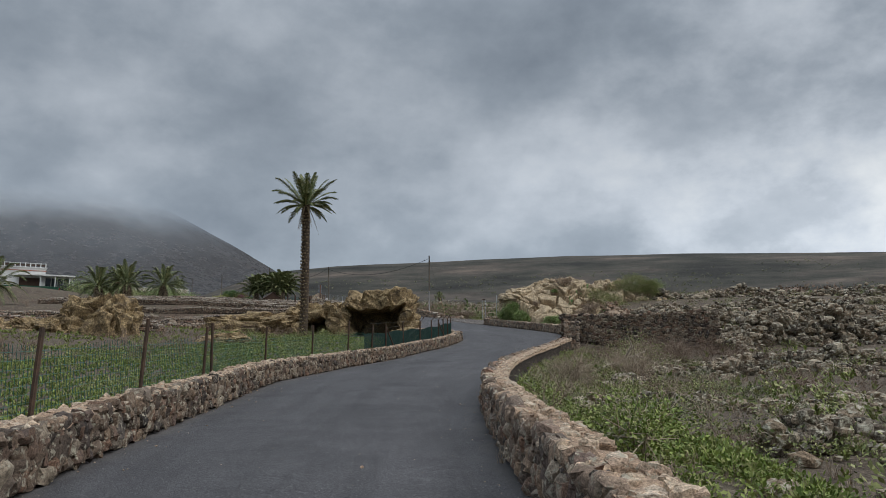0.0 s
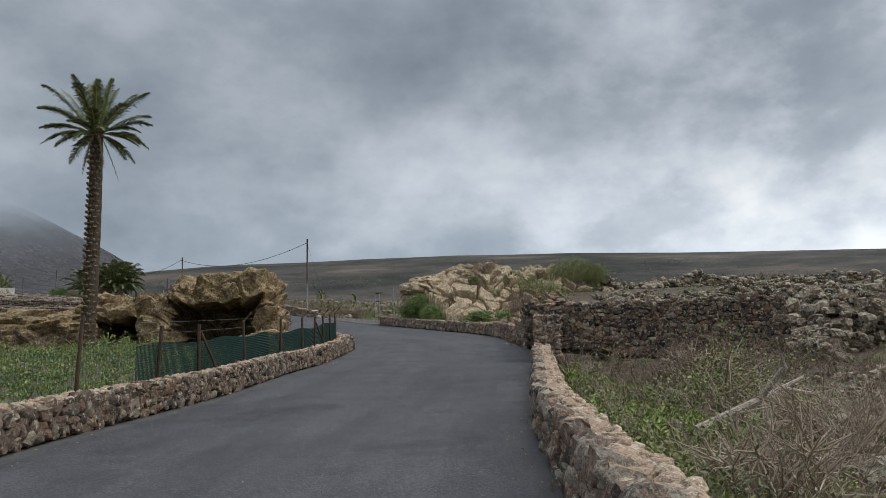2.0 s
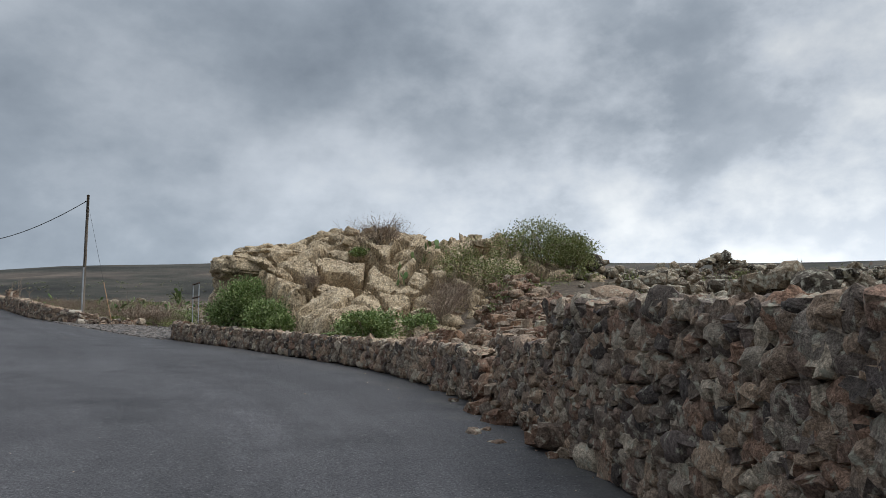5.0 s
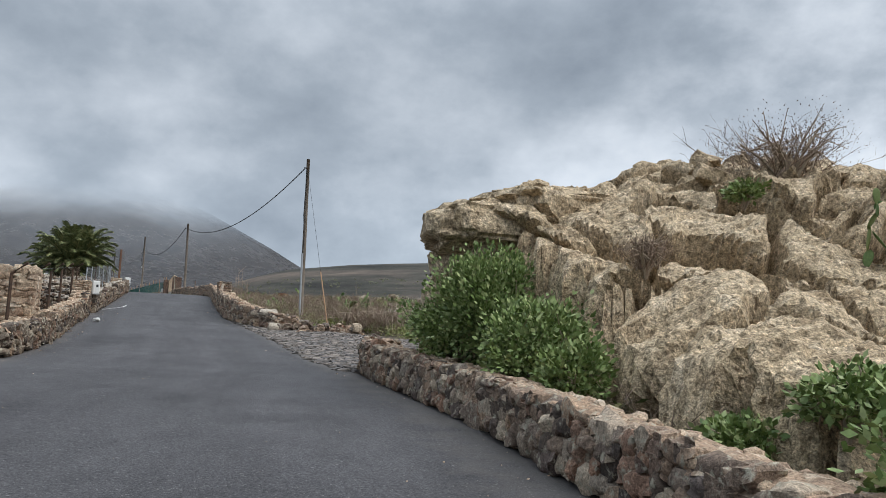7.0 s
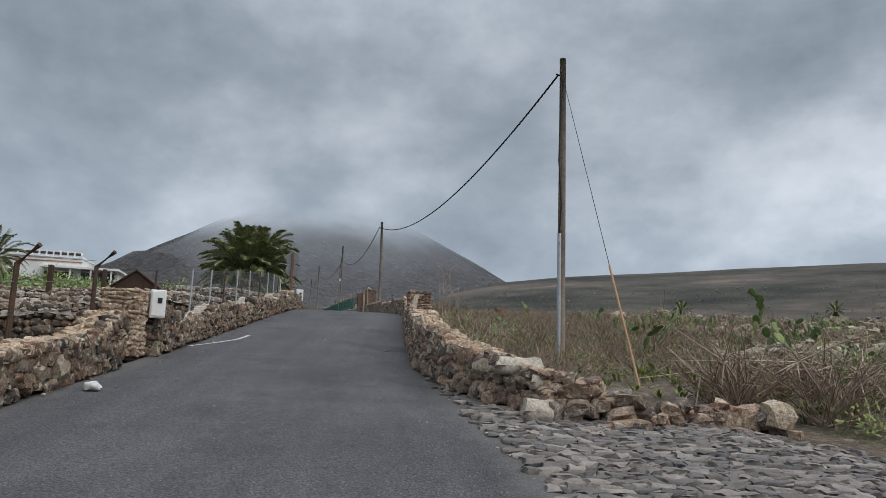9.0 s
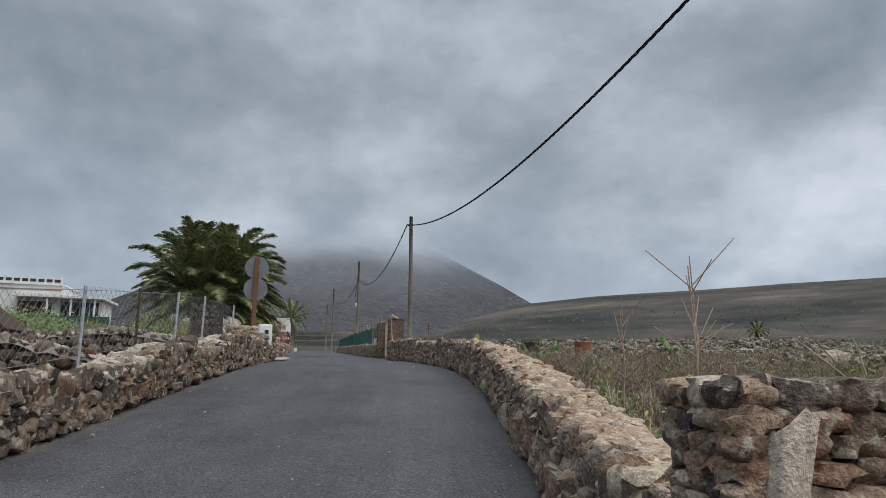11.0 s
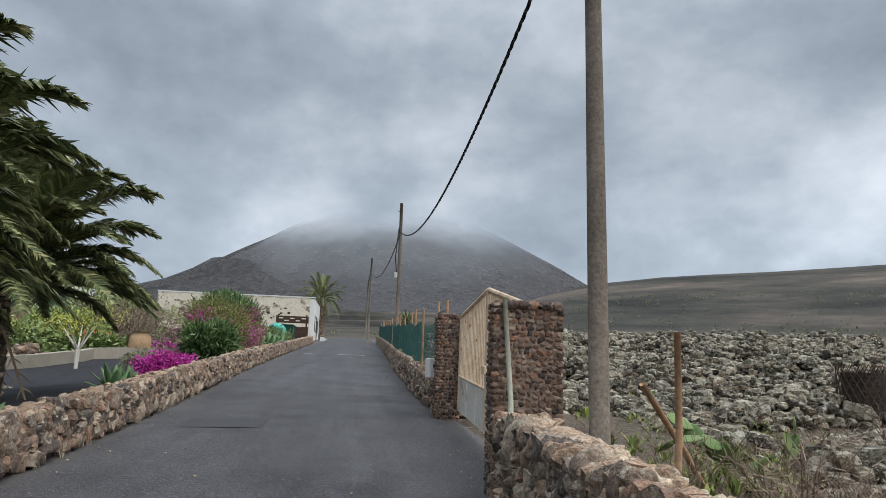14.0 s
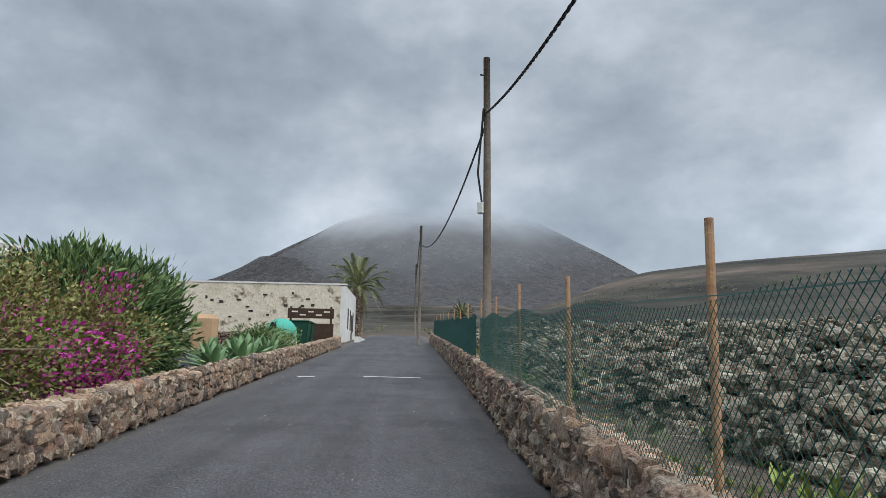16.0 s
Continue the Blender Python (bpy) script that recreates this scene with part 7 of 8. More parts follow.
def tuft_shape(seed, blades=16, width=0.04, lean=0.6, leafy=False):
    rng = np.random.default_rng(seed)
    v, f = [], []
    for _ in range(blades):
        a = np.array([*rng.normal(0, 0.1, 2), 0.0])
        az, out, h = rng.uniform(0, 6.28), rng.uniform(0.1, lean), rng.uniform(0.45, 1.0)
        d = np.array([math.cos(az) * out, math.sin(az) * out, h])
        s = np.array([-math.sin(az), math.cos(az), 0]) * width * rng.uniform(0.6, 1.3)
        m = a + d * 0.6 + (0, 0, 0.06)
        n = len(v)
        if leafy:
            v += [a, m + s * 1.8, a + d, m - s * 1.8]
            f += [(n, n + 1, n + 2), (n, n + 2, n + 3)]
        else:
            v += [a + s, a - s, m - s * 0.7, m + s * 0.7, a + d * (1, 1, 0.9)]
            f += [(n, n + 1, n + 2), (n, n + 2, n + 3), (n + 3, n + 2, n + 4)]
    return np.array(v), np.array(f)


TWIGS = [twig_shape(k, 13, 4) for k in range(5)]
SCRUB = [twig_shape(20 + k, 15, 4, 1.3, 0.014) for k in range(4)]
OLIVE = [leaf_shape(40 + k, 100, 8, 0.11, 0.45) for k in range(4)]
HERB = [tuft_shape(60 + k, 12, 0.07, 0.8, True) for k in range(5)]
FINE_HERB = [leaf_shape(100 + k, 46, 9, 0.2, 0.45, 0.55, 0.12, 0.2) for k in range(5)]
GRASS = [tuft_shape(70 + k, 18, 0.018, 0.5) for k in range(4)]
SAGE = [leaf_shape(90 + k, 190, 14, 0.075, 0.35, 0.75) for k in range(4)]
FAR_BUSH = [leaf_shape(80 + k, 36, 7, 0.22, 0.7, 0.6) for k in range(4)]


def scatter(name, shapes, xy, size, mat, label, category, seed, squash=(0.8, 1.2), sink=0.02):
    rng = np.random.default_rng(seed)
    n = len(xy)
    s = size * np.clip(rng.lognormal(0, 0.25, n), 0.5, 1.6)
    z = ground_height(xy[:, 0], xy[:, 1]) - sink
    joined(name, shapes, np.column_stack([xy, z]), rng.uniform(0, 6.28, n), np.stack([s, s, s * rng.uniform(*squash, n)], 1), M[mat], label, category, rng, smooth=False)


def road_area(count, s0, s1, a, b, side, seed, patchy=0.0, freq=0.35):
    """Random places beside the road between offsets a and b from its edge, thinned to patches."""
    rng = np.random.default_rng(seed)
    out = []
    while len(out) < count:
        s, o = rng.uniform(s0, s1), rng.uniform(a, b)
        p = at(s, right(s) + o) if side > 0 else at(s, left(s) - o)
        if patchy and noise.noise((p.x * freq, p.y * freq, seed)) < patchy - 0.5 + 0.35 * rng.random():
            rng.random()
            if rng.random() > 0.12:
                continue
        out.append((p.x, p.y))
    return np.array(out)


def box_area(count, x0, x1, y0, y1, seed, patchy=0.0, freq=0.2):
    rng = np.random.default_rng(seed)
    out = []
    while len(out) < count:
        x, y = rng.uniform(x0, x1), rng.uniform(y0, y1)
        if patchy and noise.noise((x * freq, y * freq, seed)) < patchy - 0.5 + 0.3 * rng.random() and rng.random() > 0.1:
            continue
        out.append((x, y))
    out = np.array(out)
    s, lat, _ = nearest(out[:, 0], out[:, 1])
    return out[(lat > right(s) + 0.8) | (lat < left(s) - 0.8)]


# left field of fresh weeds
scatter("weeds", HERB, road_area(19000, -4, 45, 0.6, 10, -1, 1), 0.1, "herb", "low fresh green weeds covering the field", "weeds", 1)
scatter("weeds", OLIVE, road_area(260, -4, 46, 1.0, 13, -1, 2, 0.5), 0.5, "olive", "olive-green weeds among the rocks", "weeds", 2)
scatter("weeds", HERB, box_area(3000, -30, -6, 20, 48, 3, 0.35), 0.14, "herb", "patches of green weeds between the boulders", "weeds", 3)
scatter("dry_scrub", SCRUB, box_area(260, -45, -8, 20, 62, 4, 0.4), 0.7, "brown_scrub", "brown dry scrub between the terraces", "scrub", 4)
# right strip behind the low wall
scatter("weeds", FINE_HERB, road_area(3000, 5, 23, 0.55, 3.2, 1, 5, 0.38, 0.5), 0.24, "herb", "bright green weeds behind the wall", "weeds", 5)
scatter("weeds", FINE_HERB, road_area(600, 24, 34, 0.55, 2.6, 1, 65, 0.5, 0.5), 0.24, "herb", "bright green weeds behind the wall", "weeds", 65)
scatter("dry_grass", GRASS, road_area(900, 2, 34, 0.55, 7, 1, 6, 0.5), 0.2, "twig", "dry grey grass behind the wall", "grass", 6)
scatter("dry_scrub", TWIGS, road_area(95, 14, 33, 0.9, 4.5, 1, 7, 0.5, 0.5), 0.5, "twig", "tangle of bare grey twigs behind the wall", "scrub", 7)
scatter("dry_scrub", SCRUB, road_area(130, 9, 34, 0.8, 9, 1, 8, 0.5, 0.4), 0.42, "brown_scrub", "brown dry scrub in the fallow field", "scrub", 8)
scatter("shrubs", OLIVE, road_area(150, 6, 33, 0.7, 6, 1, 9, 0.5, 0.45), 0.5, "olive", "olive-green shrubs behind the wall", "shrubs", 9)
scatter("shrubs", SAGE, road_area(120, 8, 34, 0.8, 6, 1, 66, 0.5, 0.4), 0.55, "sage", "grey-green bushes behind the wall", "shrubs", 66)
scatter("dry_scrub", SCRUB, box_area(95, 6.5, 14, 26.5, 31.2, 69, 0.3, 0.5), 0.62, "brown_scrub", "rounded brown bushes below the tall field wall", "scrub", 69)
scatter("dry_scrub", SCRUB, box_area(340, 5, 48, 2, 66, 10, 0.4), 0.6, "brown_scrub", "brown dry scrub over the stony field", "scrub", 10)
scatter("shrubs", OLIVE, box_area(480, 5, 50, 2, 68, 11, 0.35), 0.6, "olive", "olive-green shrubs among the tumbled walls", "shrubs", 11)
scatter("weeds", HERB, box_area(2400, 5, 40, 2, 34, 12, 0.35), 0.2, "herb", "patches of green weeds among the stones", "weeds", 12)
# right of the climb
scatter("dry_grass", GRASS, road_area(70, 75, 86, 0.5, 3.0, 1, 71, 0.3, 0.6), 0.42, "twig", "tall dry stalks leaning behind the wall", "grass", 71)
scatter("dry_scrub", TWIGS, road_area(230, 74, 92, 0.6, 7, 1, 75, 0.4, 0.5), 0.4, "brown_scrub", "dark brown tangle of dry stems behind the wall", "scrub", 75)
scatter("shrubs", SAGE, road_area(120, 74, 92, 0.7, 8, 1, 76, 0.45, 0.5), 0.42, "olive", "low olive bushes among the dry stems", "shrubs", 76)
scatter("dry_scrub", SCRUB, road_area(760, 73, 106, 0.8, 15, 1, 13, 0.4), 0.36, "brown_scrub", "brown dry scrub behind the roadside wall", "scrub", 13)
scatter("dry_grass", GRASS, road_area(1100, 72, 103, 0.55, 10, 1, 14, 0.4), 0.15, "twig", "dry grey grass behind the roadside wall", "grass", 14)
scatter("shrubs", SAGE, road_area(420, 73, 105, 0.9, 15, 1, 67, 0.35, 0.4), 0.42, "sage", "low grey-green bushes behind the roadside wall", "shrubs", 67)
scatter("dry_scrub", TWIGS, road_area(640, 74, 106, 0.9, 13, 1, 68, 0.35, 0.4), 0.5, "brown_scrub", "low domes of bare grey-brown twigs behind the wall", "scrub", 68)
scatter("shrubs", OLIVE, road_area(300, 73, 104, 0.7, 13, 1, 55, 0.4), 0.36, "olive", "low green shrubs behind the roadside wall", "shrubs", 55)
scatter("shrubs", OLIVE, road_area(45, 88, 107, 0.8, 7, 1, 63, 0.3), 0.4, "olive", "low green shrubs among the stones behind the wall", "shrubs", 63)
scatter("weeds", HERB, road_area(450, 88, 107, 0.6, 8, 1, 64, 0.4), 0.15, "herb", "green weeds among the stones behind the wall", "weeds", 64)
scatter("dry_scrub", TWIGS, road_area(70, 71, 103, 0.9, 9, 1, 15, 0.3), 0.4, "twig", "bare grey twigs behind the roadside wall", "scrub", 15)
scatter("weeds", HERB, road_area(1300, 70, 106, 0.6, 11, 1, 16, 0.45), 0.17, "herb", "green weeds behind the roadside wall", "weeds", 16)
scatter("shrubs", OLIVE, box_area(380, -10, 45, 64, 110, 17, 0.3), 0.55, "olive", "olive-green shrubs over the stony field", "shrubs", 17)
scatter("dry_scrub", SCRUB, box_area(340, -12, 45, 66, 112, 18, 0.4), 0.6, "brown_scrub", "brown dry scrub over the stony field", "scrub", 18)
scatter("dry_scrub", SCRUB, road_area(150, 60, 71, 8.0, 15, 1, 57, 0.2), 0.55, "brown_scrub", "brown dry scrub beyond the cobbled apron", "scrub", 57)
scatter("shrubs", OLIVE, road_area(70, 66.8, 72.5, 3.6, 8.5, 1, 62, 0.1), 0.45, "olive", "low olive shrubs along the edge of the cobbles", "shrubs", 62)
scatter("shrubs", OLIVE, road_area(110, 60, 71, 8.0, 16, 1, 58, 0.2), 0.5, "olive", "olive-green shrubs beyond the cobbled apron", "shrubs", 58)
# stony field beyond the gate
scatter("weeds", HERB, road_area(1400, 108, 150, 1.3, 22, 1, 19, 0.4), 0.16, "herb", "green weeds between the stone rows", "weeds", 19)
scatter("shrubs", OLIVE, box_area(420, -45, 40, 108, 190, 20, 0.4), 0.55, "olive", "olive-green shrubs between the stone rows", "shrubs", 20)
# terraces
scatter("weeds", OLIVE, road_area(160, 63, 94, 1.2, 26, -1, 21, 0.45), 0.26, "olive", "olive-green weeds on the terraces", "weeds", 21)
scatter("dry_scrub", SCRUB, road_area(110, 63, 94, 0.8, 30, -1, 22, 0.3), 0.3, "brown_scrub", "brown dry scrub on the terraces", "scrub", 22)
# tufts along the foot of the walls
rng = np.random.default_rng(33)
edge = []
for _ in range(260):
    s = rng.uniform(0, 150)
    p = at(s, right(s) - abs(rng.normal(0, 0.05))) if rng.random() < 0.5 and not 61 < s < 71.5 and not 103 < s < 109 else at(s, left(s) + abs(rng.normal(0, 0.05)))
    if 44 < s < 63 or 94 < s < 99:
        continue
    edge.append((p.x, p.y))
scatter("grass_tufts", GRASS, np.array(edge), 0.13, "twig", "small dry grass tufts at the foot of the walls", "grass", 34, sink=-0.03)
# far slopes
scatter("distant_bushes", FAR_BUSH, box_area(1500, -120, 170, 110, 330, 35, 0.35, 0.02), 0.85, "sage", "distant dark bushes dotting the slope", "bushes", 35)
scatter("distant_bushes", FAR_BUSH, box_area(500, 30, 160, 40, 200, 36, 0.4, 0.02), 1.1, "brown_scrub", "distant brown scrub on the rising ground", "bushes", 36)


# ---- single shrubs ----
def shrub(x, y, z, width, height, leaf_mat, label, seed, leaves=1600, size=0.06, slim=0.6, bare=0.25, name="shrub", clumps=26, flower=None, category="shrub"):
    """A shrub of forked stems with many separate leaves in uneven clumps."""
    rng = np.random.default_rng(seed)
    t = thing(name, x, y, z, label, category, "shrubs beside the lane")
    v, f = [], []
    tips = []
    for i in range(9 if leaf_mat not in ("brown_scrub", "twig") else 18):
        az, out = rng.uniform(0, 6.28), rng.uniform(0.15, 0.5) * width
        tip = np.array([math.cos(az) * out, math.sin(az) * out, height * rng.uniform(0.55, 0.95)])
        mid = tip * (0.4, 0.4, 0.55) + rng.normal(0, 0.05, 3)
        vv, ff = tube([(0, 0, -0.1), tuple(mid), tuple(tip)], [0.03 * height ** 0.5, 0.02, 0.006], 5)
        f += [tuple(k + len(v) for k in q) for q in ff]
        v += vv
        tips += [tip, (tip + mid) / 2, mid]
        for _ in range(6):
            q = tip * rng.uniform(0.5, 1.0) + rng.normal(0, 0.13 * width, 3)
            vv, ff = tube([tuple((tip + mid) / 2), tuple(q)], [0.01, 0.004], 4)
            f += [tuple(k + len(v) for k in p) for p in ff]
            v += vv
            tips.append(q)
    mesh_part("stem", v, f, M["twig"], t)["kind"] = "stuff"
    tips = np.array(tips)
    extra = rng.normal(0, 1, (clumps, 3))
    extra /= np.linalg.norm(extra, axis=1)[:, None]
    extra *= (width * 0.4, width * 0.4, height * 0.4)
    extra[:, 2] = np.maximum(extra[:, 2] + height * 0.52, 0.08)
    cores = np.concatenate([tips[tips[:, 2] > height * bare], extra])

    def foliage(part_name, count, mat, sz, only=None):
        vs, fs = [], []
        sel = cores if only is None else cores[only]
        for _ in range(count):
            p = sel[rng.integers(len(sel))] + np.clip(rng.normal(0, 1, 3), -1.7, 1.7) * (0.1 * width, 0.1 * width, 0.075 * height)
            p[2] = max(p[2], 0.03)
            d = p - (0, 0, height * 0.3) + rng.normal(0, 0.3 * width, 3)
            d /= np.linalg.norm(d) + 1e-6
            s = np.cross(d, rng.normal(0, 1, 3))
            s /= np.linalg.norm(s) + 1e-6
            L = sz * rng.uniform(0.7, 1.4)
            n = len(vs)
            vs += [p, p + d * L * 0.5 + s * L * slim * 0.5, p + d * L, p + d * L * 0.5 - s * L * slim * 0.5]
            fs.append((n, n + 1, n + 2, n + 3))
        mesh_part(part_name, np.array(vs), fs, M[mat], t)["kind"] = "stuff"

    if leaf_mat in ("brown_scrub", "twig"):
        # a dry bush is mostly fine bare twigs
        vs, fs, n = [], [], 0
        for k in range(7):
            tv, tf = twig_shape(seed * 7 + k, 16, 6, 1.25, 0.008)
            az = rng.uniform(0, 6.28)
            c, d = math.cos(az), math.sin(az)
            off = rng.normal(0, 0.14, 2) * width
            vs.append(np.stack([(tv[:, 0] * c - tv[:, 1] * d) * width * 0.62 + off[0], (tv[:, 0] * d + tv[:, 1] * c) * width * 0.62 + off[1], tv[:, 2] * height * 1.0], 1))
            fs += (tf + n).tolist()
            n += len(tv)
        mesh_part("brush", np.concatenate(vs), fs, M[leaf_mat], t)["kind"] = "stuff"
        foliage("foliage", int(leaves * 0.8), leaf_mat, size * 0.45)
    else:
        foliage("foliage", int(leaves * 1.5), leaf_mat, size)
    if flower:
        mat, count, sz = flower
        k = max(3, len(cores) // 14)
        foliage("blossom", count, mat, sz, rng.choice(len(cores), k, replace=False))
    return t


def on_outcrop(x, y):
    return max(float(outcrop_height(np.array([x]), np.array([y]))[0]), ground_z(x, y))


# green shrubs at the corner of the outcrop and on its face
for k, (x, y, w, h, m, lf) in enumerate((
     (6.6, 51.7, 0.5, 0.4, "olive", 700),
    (9.4, 50.4, 0.8, 0.5, "leaf", 1100), (8.1, 49.3, 0.7, 0.4, "leaf", 900), (9.9, 56.6, 1.6, 0.95, "brown_scrub", 1500), (8.9, 55.7, 0.45, 0.3, "leaf", 450),
    (12.1, 55.0, 1.6, 1.1, "olive", 1200), (13.2, 54.0, 1.8, 1.2, "olive", 1300), (11.2, 53.2, 1.2, 0.9, "brown_scrub", 800), (15.6, 56.2, 2.3, 1.55, "olive", 4200), (16.8, 56.4, 1.7, 1.5, "olive", 3200),
    (17.0, 57.8, 2.4, 0.95, "leaf", 2000), (14.2, 55.6, 1.8, 1.2, "olive", 1300), (10.4, 51.4, 1.3, 1.0, "brown_scrub", 900), (12.2, 51.0, 1.2, 0.7, "leaf", 800), (7.2, 54.0, 0.6, 0.4, "brown_scrub", 300), (7.3, 51.2, 0.62, 0.36, "leaf", 900), (7.75, 50.6, 0.6, 0.36, "leaf", 800), (6.1, 53.4, 0.6, 0.4, "brown_scrub", 500))):
    shrub(x, y, on_outcrop(x, y) - 0.08, w, h, m, {"leaf": "green broad-leaved shrub rooted among the rocks", "olive": "olive-green twiggy shrub on the outcrop", "brown_scrub": "dry brown shrub in a rock cleft"}[m], 100 + k, int(lf * 1.6), 0.062 if m == "leaf" else 0.055)
for k, (s, o, w, h, lf) in enumerate(((58.3, 0.75, 1.1, 1.25, 3200), (57.3, 0.8, 1.15, 1.65, 4200), (56.3, 0.8, 1.1, 1.0, 3200), (55.4, 0.8, 0.7, 0.6, 1200), (51.4, 1.05, 1.3, 0.75, 3000))):
    p = at(s, right(s) + o)
    shrub(p.x, p.y, p.z + 0.25, w, h, "leaf", "dense green broad-leaved shrub spilling over the low wall", 130 + k, int(lf * 1.5), 0.062, clumps=44)
# bushes beside the cobbles and in the fields
for k, (x, y, w, h, m) in enumerate(((1.2, 68.1, 1.6, 0.9, "brown_scrub"), (2.2, 67.6, 1.5, 0.9, "brown_scrub"), (3.0, 69.3, 1.4, 0.8, "leaf"), (5.6, 68.8, 1.8, 1.0, "olive"), (6.9, 64.5, 1.5, 0.8, "olive"),
                                     (4.9, 60.8, 1.2, 0.6, "brown_scrub"), (10.5, 92, 2.5, 1.6, "olive"), (15, 95, 3.0, 1.7, "olive"), (-14.2, 92.7, 1.3, 0.6, "twig"), (-12.9, 91.4, 1.2, 0.55, "brown_scrub"), (6.5, 20.5, 1.6, 1.1, "twig"), (4.2, 18.2, 1.4, 0.9, "twig"), (8.5, 27.5, 1.8, 1.1, "brown_scrub"), (10.5, 29.3, 1.6, 0.9, "brown_scrub"),
                                     (3.6, 8.0, 1.3, 0.7, "herb"), (3.0, 5.6, 1.2, 0.6, "herb"), (7.4, 24.5, 2.0, 1.2, "olive"))):
    shrub(x, y, ground_z(x, y), w, h, m, {"leaf": "green shrub beside the cobbled apron", "olive": "olive-green shrub in the stony field", "brown_scrub": "rounded dry brown bush beside the track", "twig": "bare grey twiggy bush behind the wall", "herb": "bright green bush behind the low wall"}[m], 150 + k, 1300, 0.05)
# the dead branch
t = thing("dead_branch", 6.45, 22.0, ground_z(6.45, 22.0) + 0.12, "bleached dead branch lying in the scrub", "branch")
for k, (a, b, c, r) in enumerate((((-0.9, 0, 0.1), (0.1, 0.1, 0.45), (0.9, 0.2, 0.75), 0.06), ((0.1, 0.1, 0.45), (0.35, -0.2, 0.9), (0.2, -0.3, 1.3), 0.05), ((0.5, 0.15, 0.6), (0.9, -0.1, 0.5), (1.3, -0.2, 0.2), 0.035))):
    v, f = tube([a, b, c], [r, r * 0.8, r * 0.3], 7)
    mesh_part("limb", v, f, M["pale"], t)

# garden hedge along the lane: oleander, bougainvillea and low flowers
for k, (s, o, w, h, m, lf, sz, sl, fl, lab) in enumerate((
    (126.3, 1.8, 1.9, 2.4, "oleander", 4600, 0.17, 0.2, None, "tall dark green oleander with narrow leaves"), (124.4, 1.9, 2.2, 2.35, "oleander", 4600, 0.17, 0.2, None, "tall dark green oleander with narrow leaves"),
    (120.9, 1.6, 2.2, 2.0, "bract_leaf", 5600, 0.048, 0.55, ("magenta", 1500, 0.06), "sprawling bougainvillea with scattered magenta bracts"),
    (118.7, 1.35, 1.5, 1.2, "oleander", 3600, 0.17, 0.2, None, "round dark green oleander beside the bougainvillea"), (122.6, 1.3, 1.8, 1.75, "bract_leaf", 4800, 0.048, 0.55, ("magenta", 1500, 0.06), "green hedge bush with red blossoms"),
    (112.8, 1.2, 1.1, 0.6, "magenta", 2100, 0.042, 0.75, None, "low bougainvillea covered in magenta bracts"), (113.8, 1.25, 0.9, 0.55, "magenta", 1600, 0.042, 0.75, None, "low bougainvillea covered in magenta bracts"), (122.3, 0.75, 0.75, 0.6, "magenta", 1000, 0.042, 0.75, None, "small bougainvillea sprig with magenta bracts on the wall"),
    (116.6, 2.6, 0.9, 0.6, "sage", 900, 0.06, 0.3, None, "grey-green bush in the black gravel"), (132, 6.3, 1.9, 0.75, "sage", 1400, 0.07, 0.4, None, "pale bush in the black gravel"), (135.5, 10.8, 2.4, 1.1, "yellow_leaf", 1500, 0.1, 0.5, None, "yellow-green bush at the gravel's edge"), (139, 1.4, 1.6, 1.1, "leaf", 1200, 0.08, 0.4, None, "green bush beside the bottle bank"), (136, 1.5, 1.5, 1.0, "oleander", 1200, 0.14, 0.2, None, "dark green bush beside the wall"))):
    p = at(s, left(s) - o)
    shrub(p.x, p.y, ground_z(p.x, p.y), w, h, m, lab, 200 + k, int(lf * 1.7), sz * 1.15, sl, 0.12, clumps=60, flower=fl)
for k, (s, o, w, h, m) in enumerate(((118, 14, 4, 1.6, "leaf"), (122, 17, 4, 1.8, "olive"), (127, 16, 4, 1.7, "leaf"), (132, 18, 5, 2.0, "olive"), (112, 15, 3.5, 1.5, "leaf"), (137, 15, 4, 1.8, "brown_scrub"), (143, 17, 4, 1.8, "leaf"), (126, 23, 5, 2.4, "leaf"), (116, 22, 5, 2.0, "leaf"), (134, 12, 2, 1.0, "yellow_leaf"), (108, 13, 3, 1.3, "leaf"), (103, 15, 4, 1.6, "leaf"))):
    p = at(s, left(s) - o)
    shrub(p.x, p.y, ground_z(p.x, p.y) - 0.1, w, h, m, "dense garden bush on the bank below the villa", 230 + k, 1500, 0.16, 0.5, 0.1, clumps=40)
for k, (s, o, w, h, m) in enumerate(((133.5, 8.6, 4.6, 3.2, "brown_scrub"), (136.5, 9.5, 4.5, 3.0, "leaf"), (130.5, 9.8, 3.5, 2.3, "leaf"), (128.5, 8.0, 2.6, 1.2, "leaf"), (126, 10.5, 3.0, 1.2, "leaf"))):
    p = at(s, left(s) - o)
    shrub(p.x, p.y, ground_z(p.x, p.y) - 0.2, w, h, m, "broad dense bush on the bank below the villa", 260 + k, 4200, 0.2, 0.5, 0.05, clumps=70)
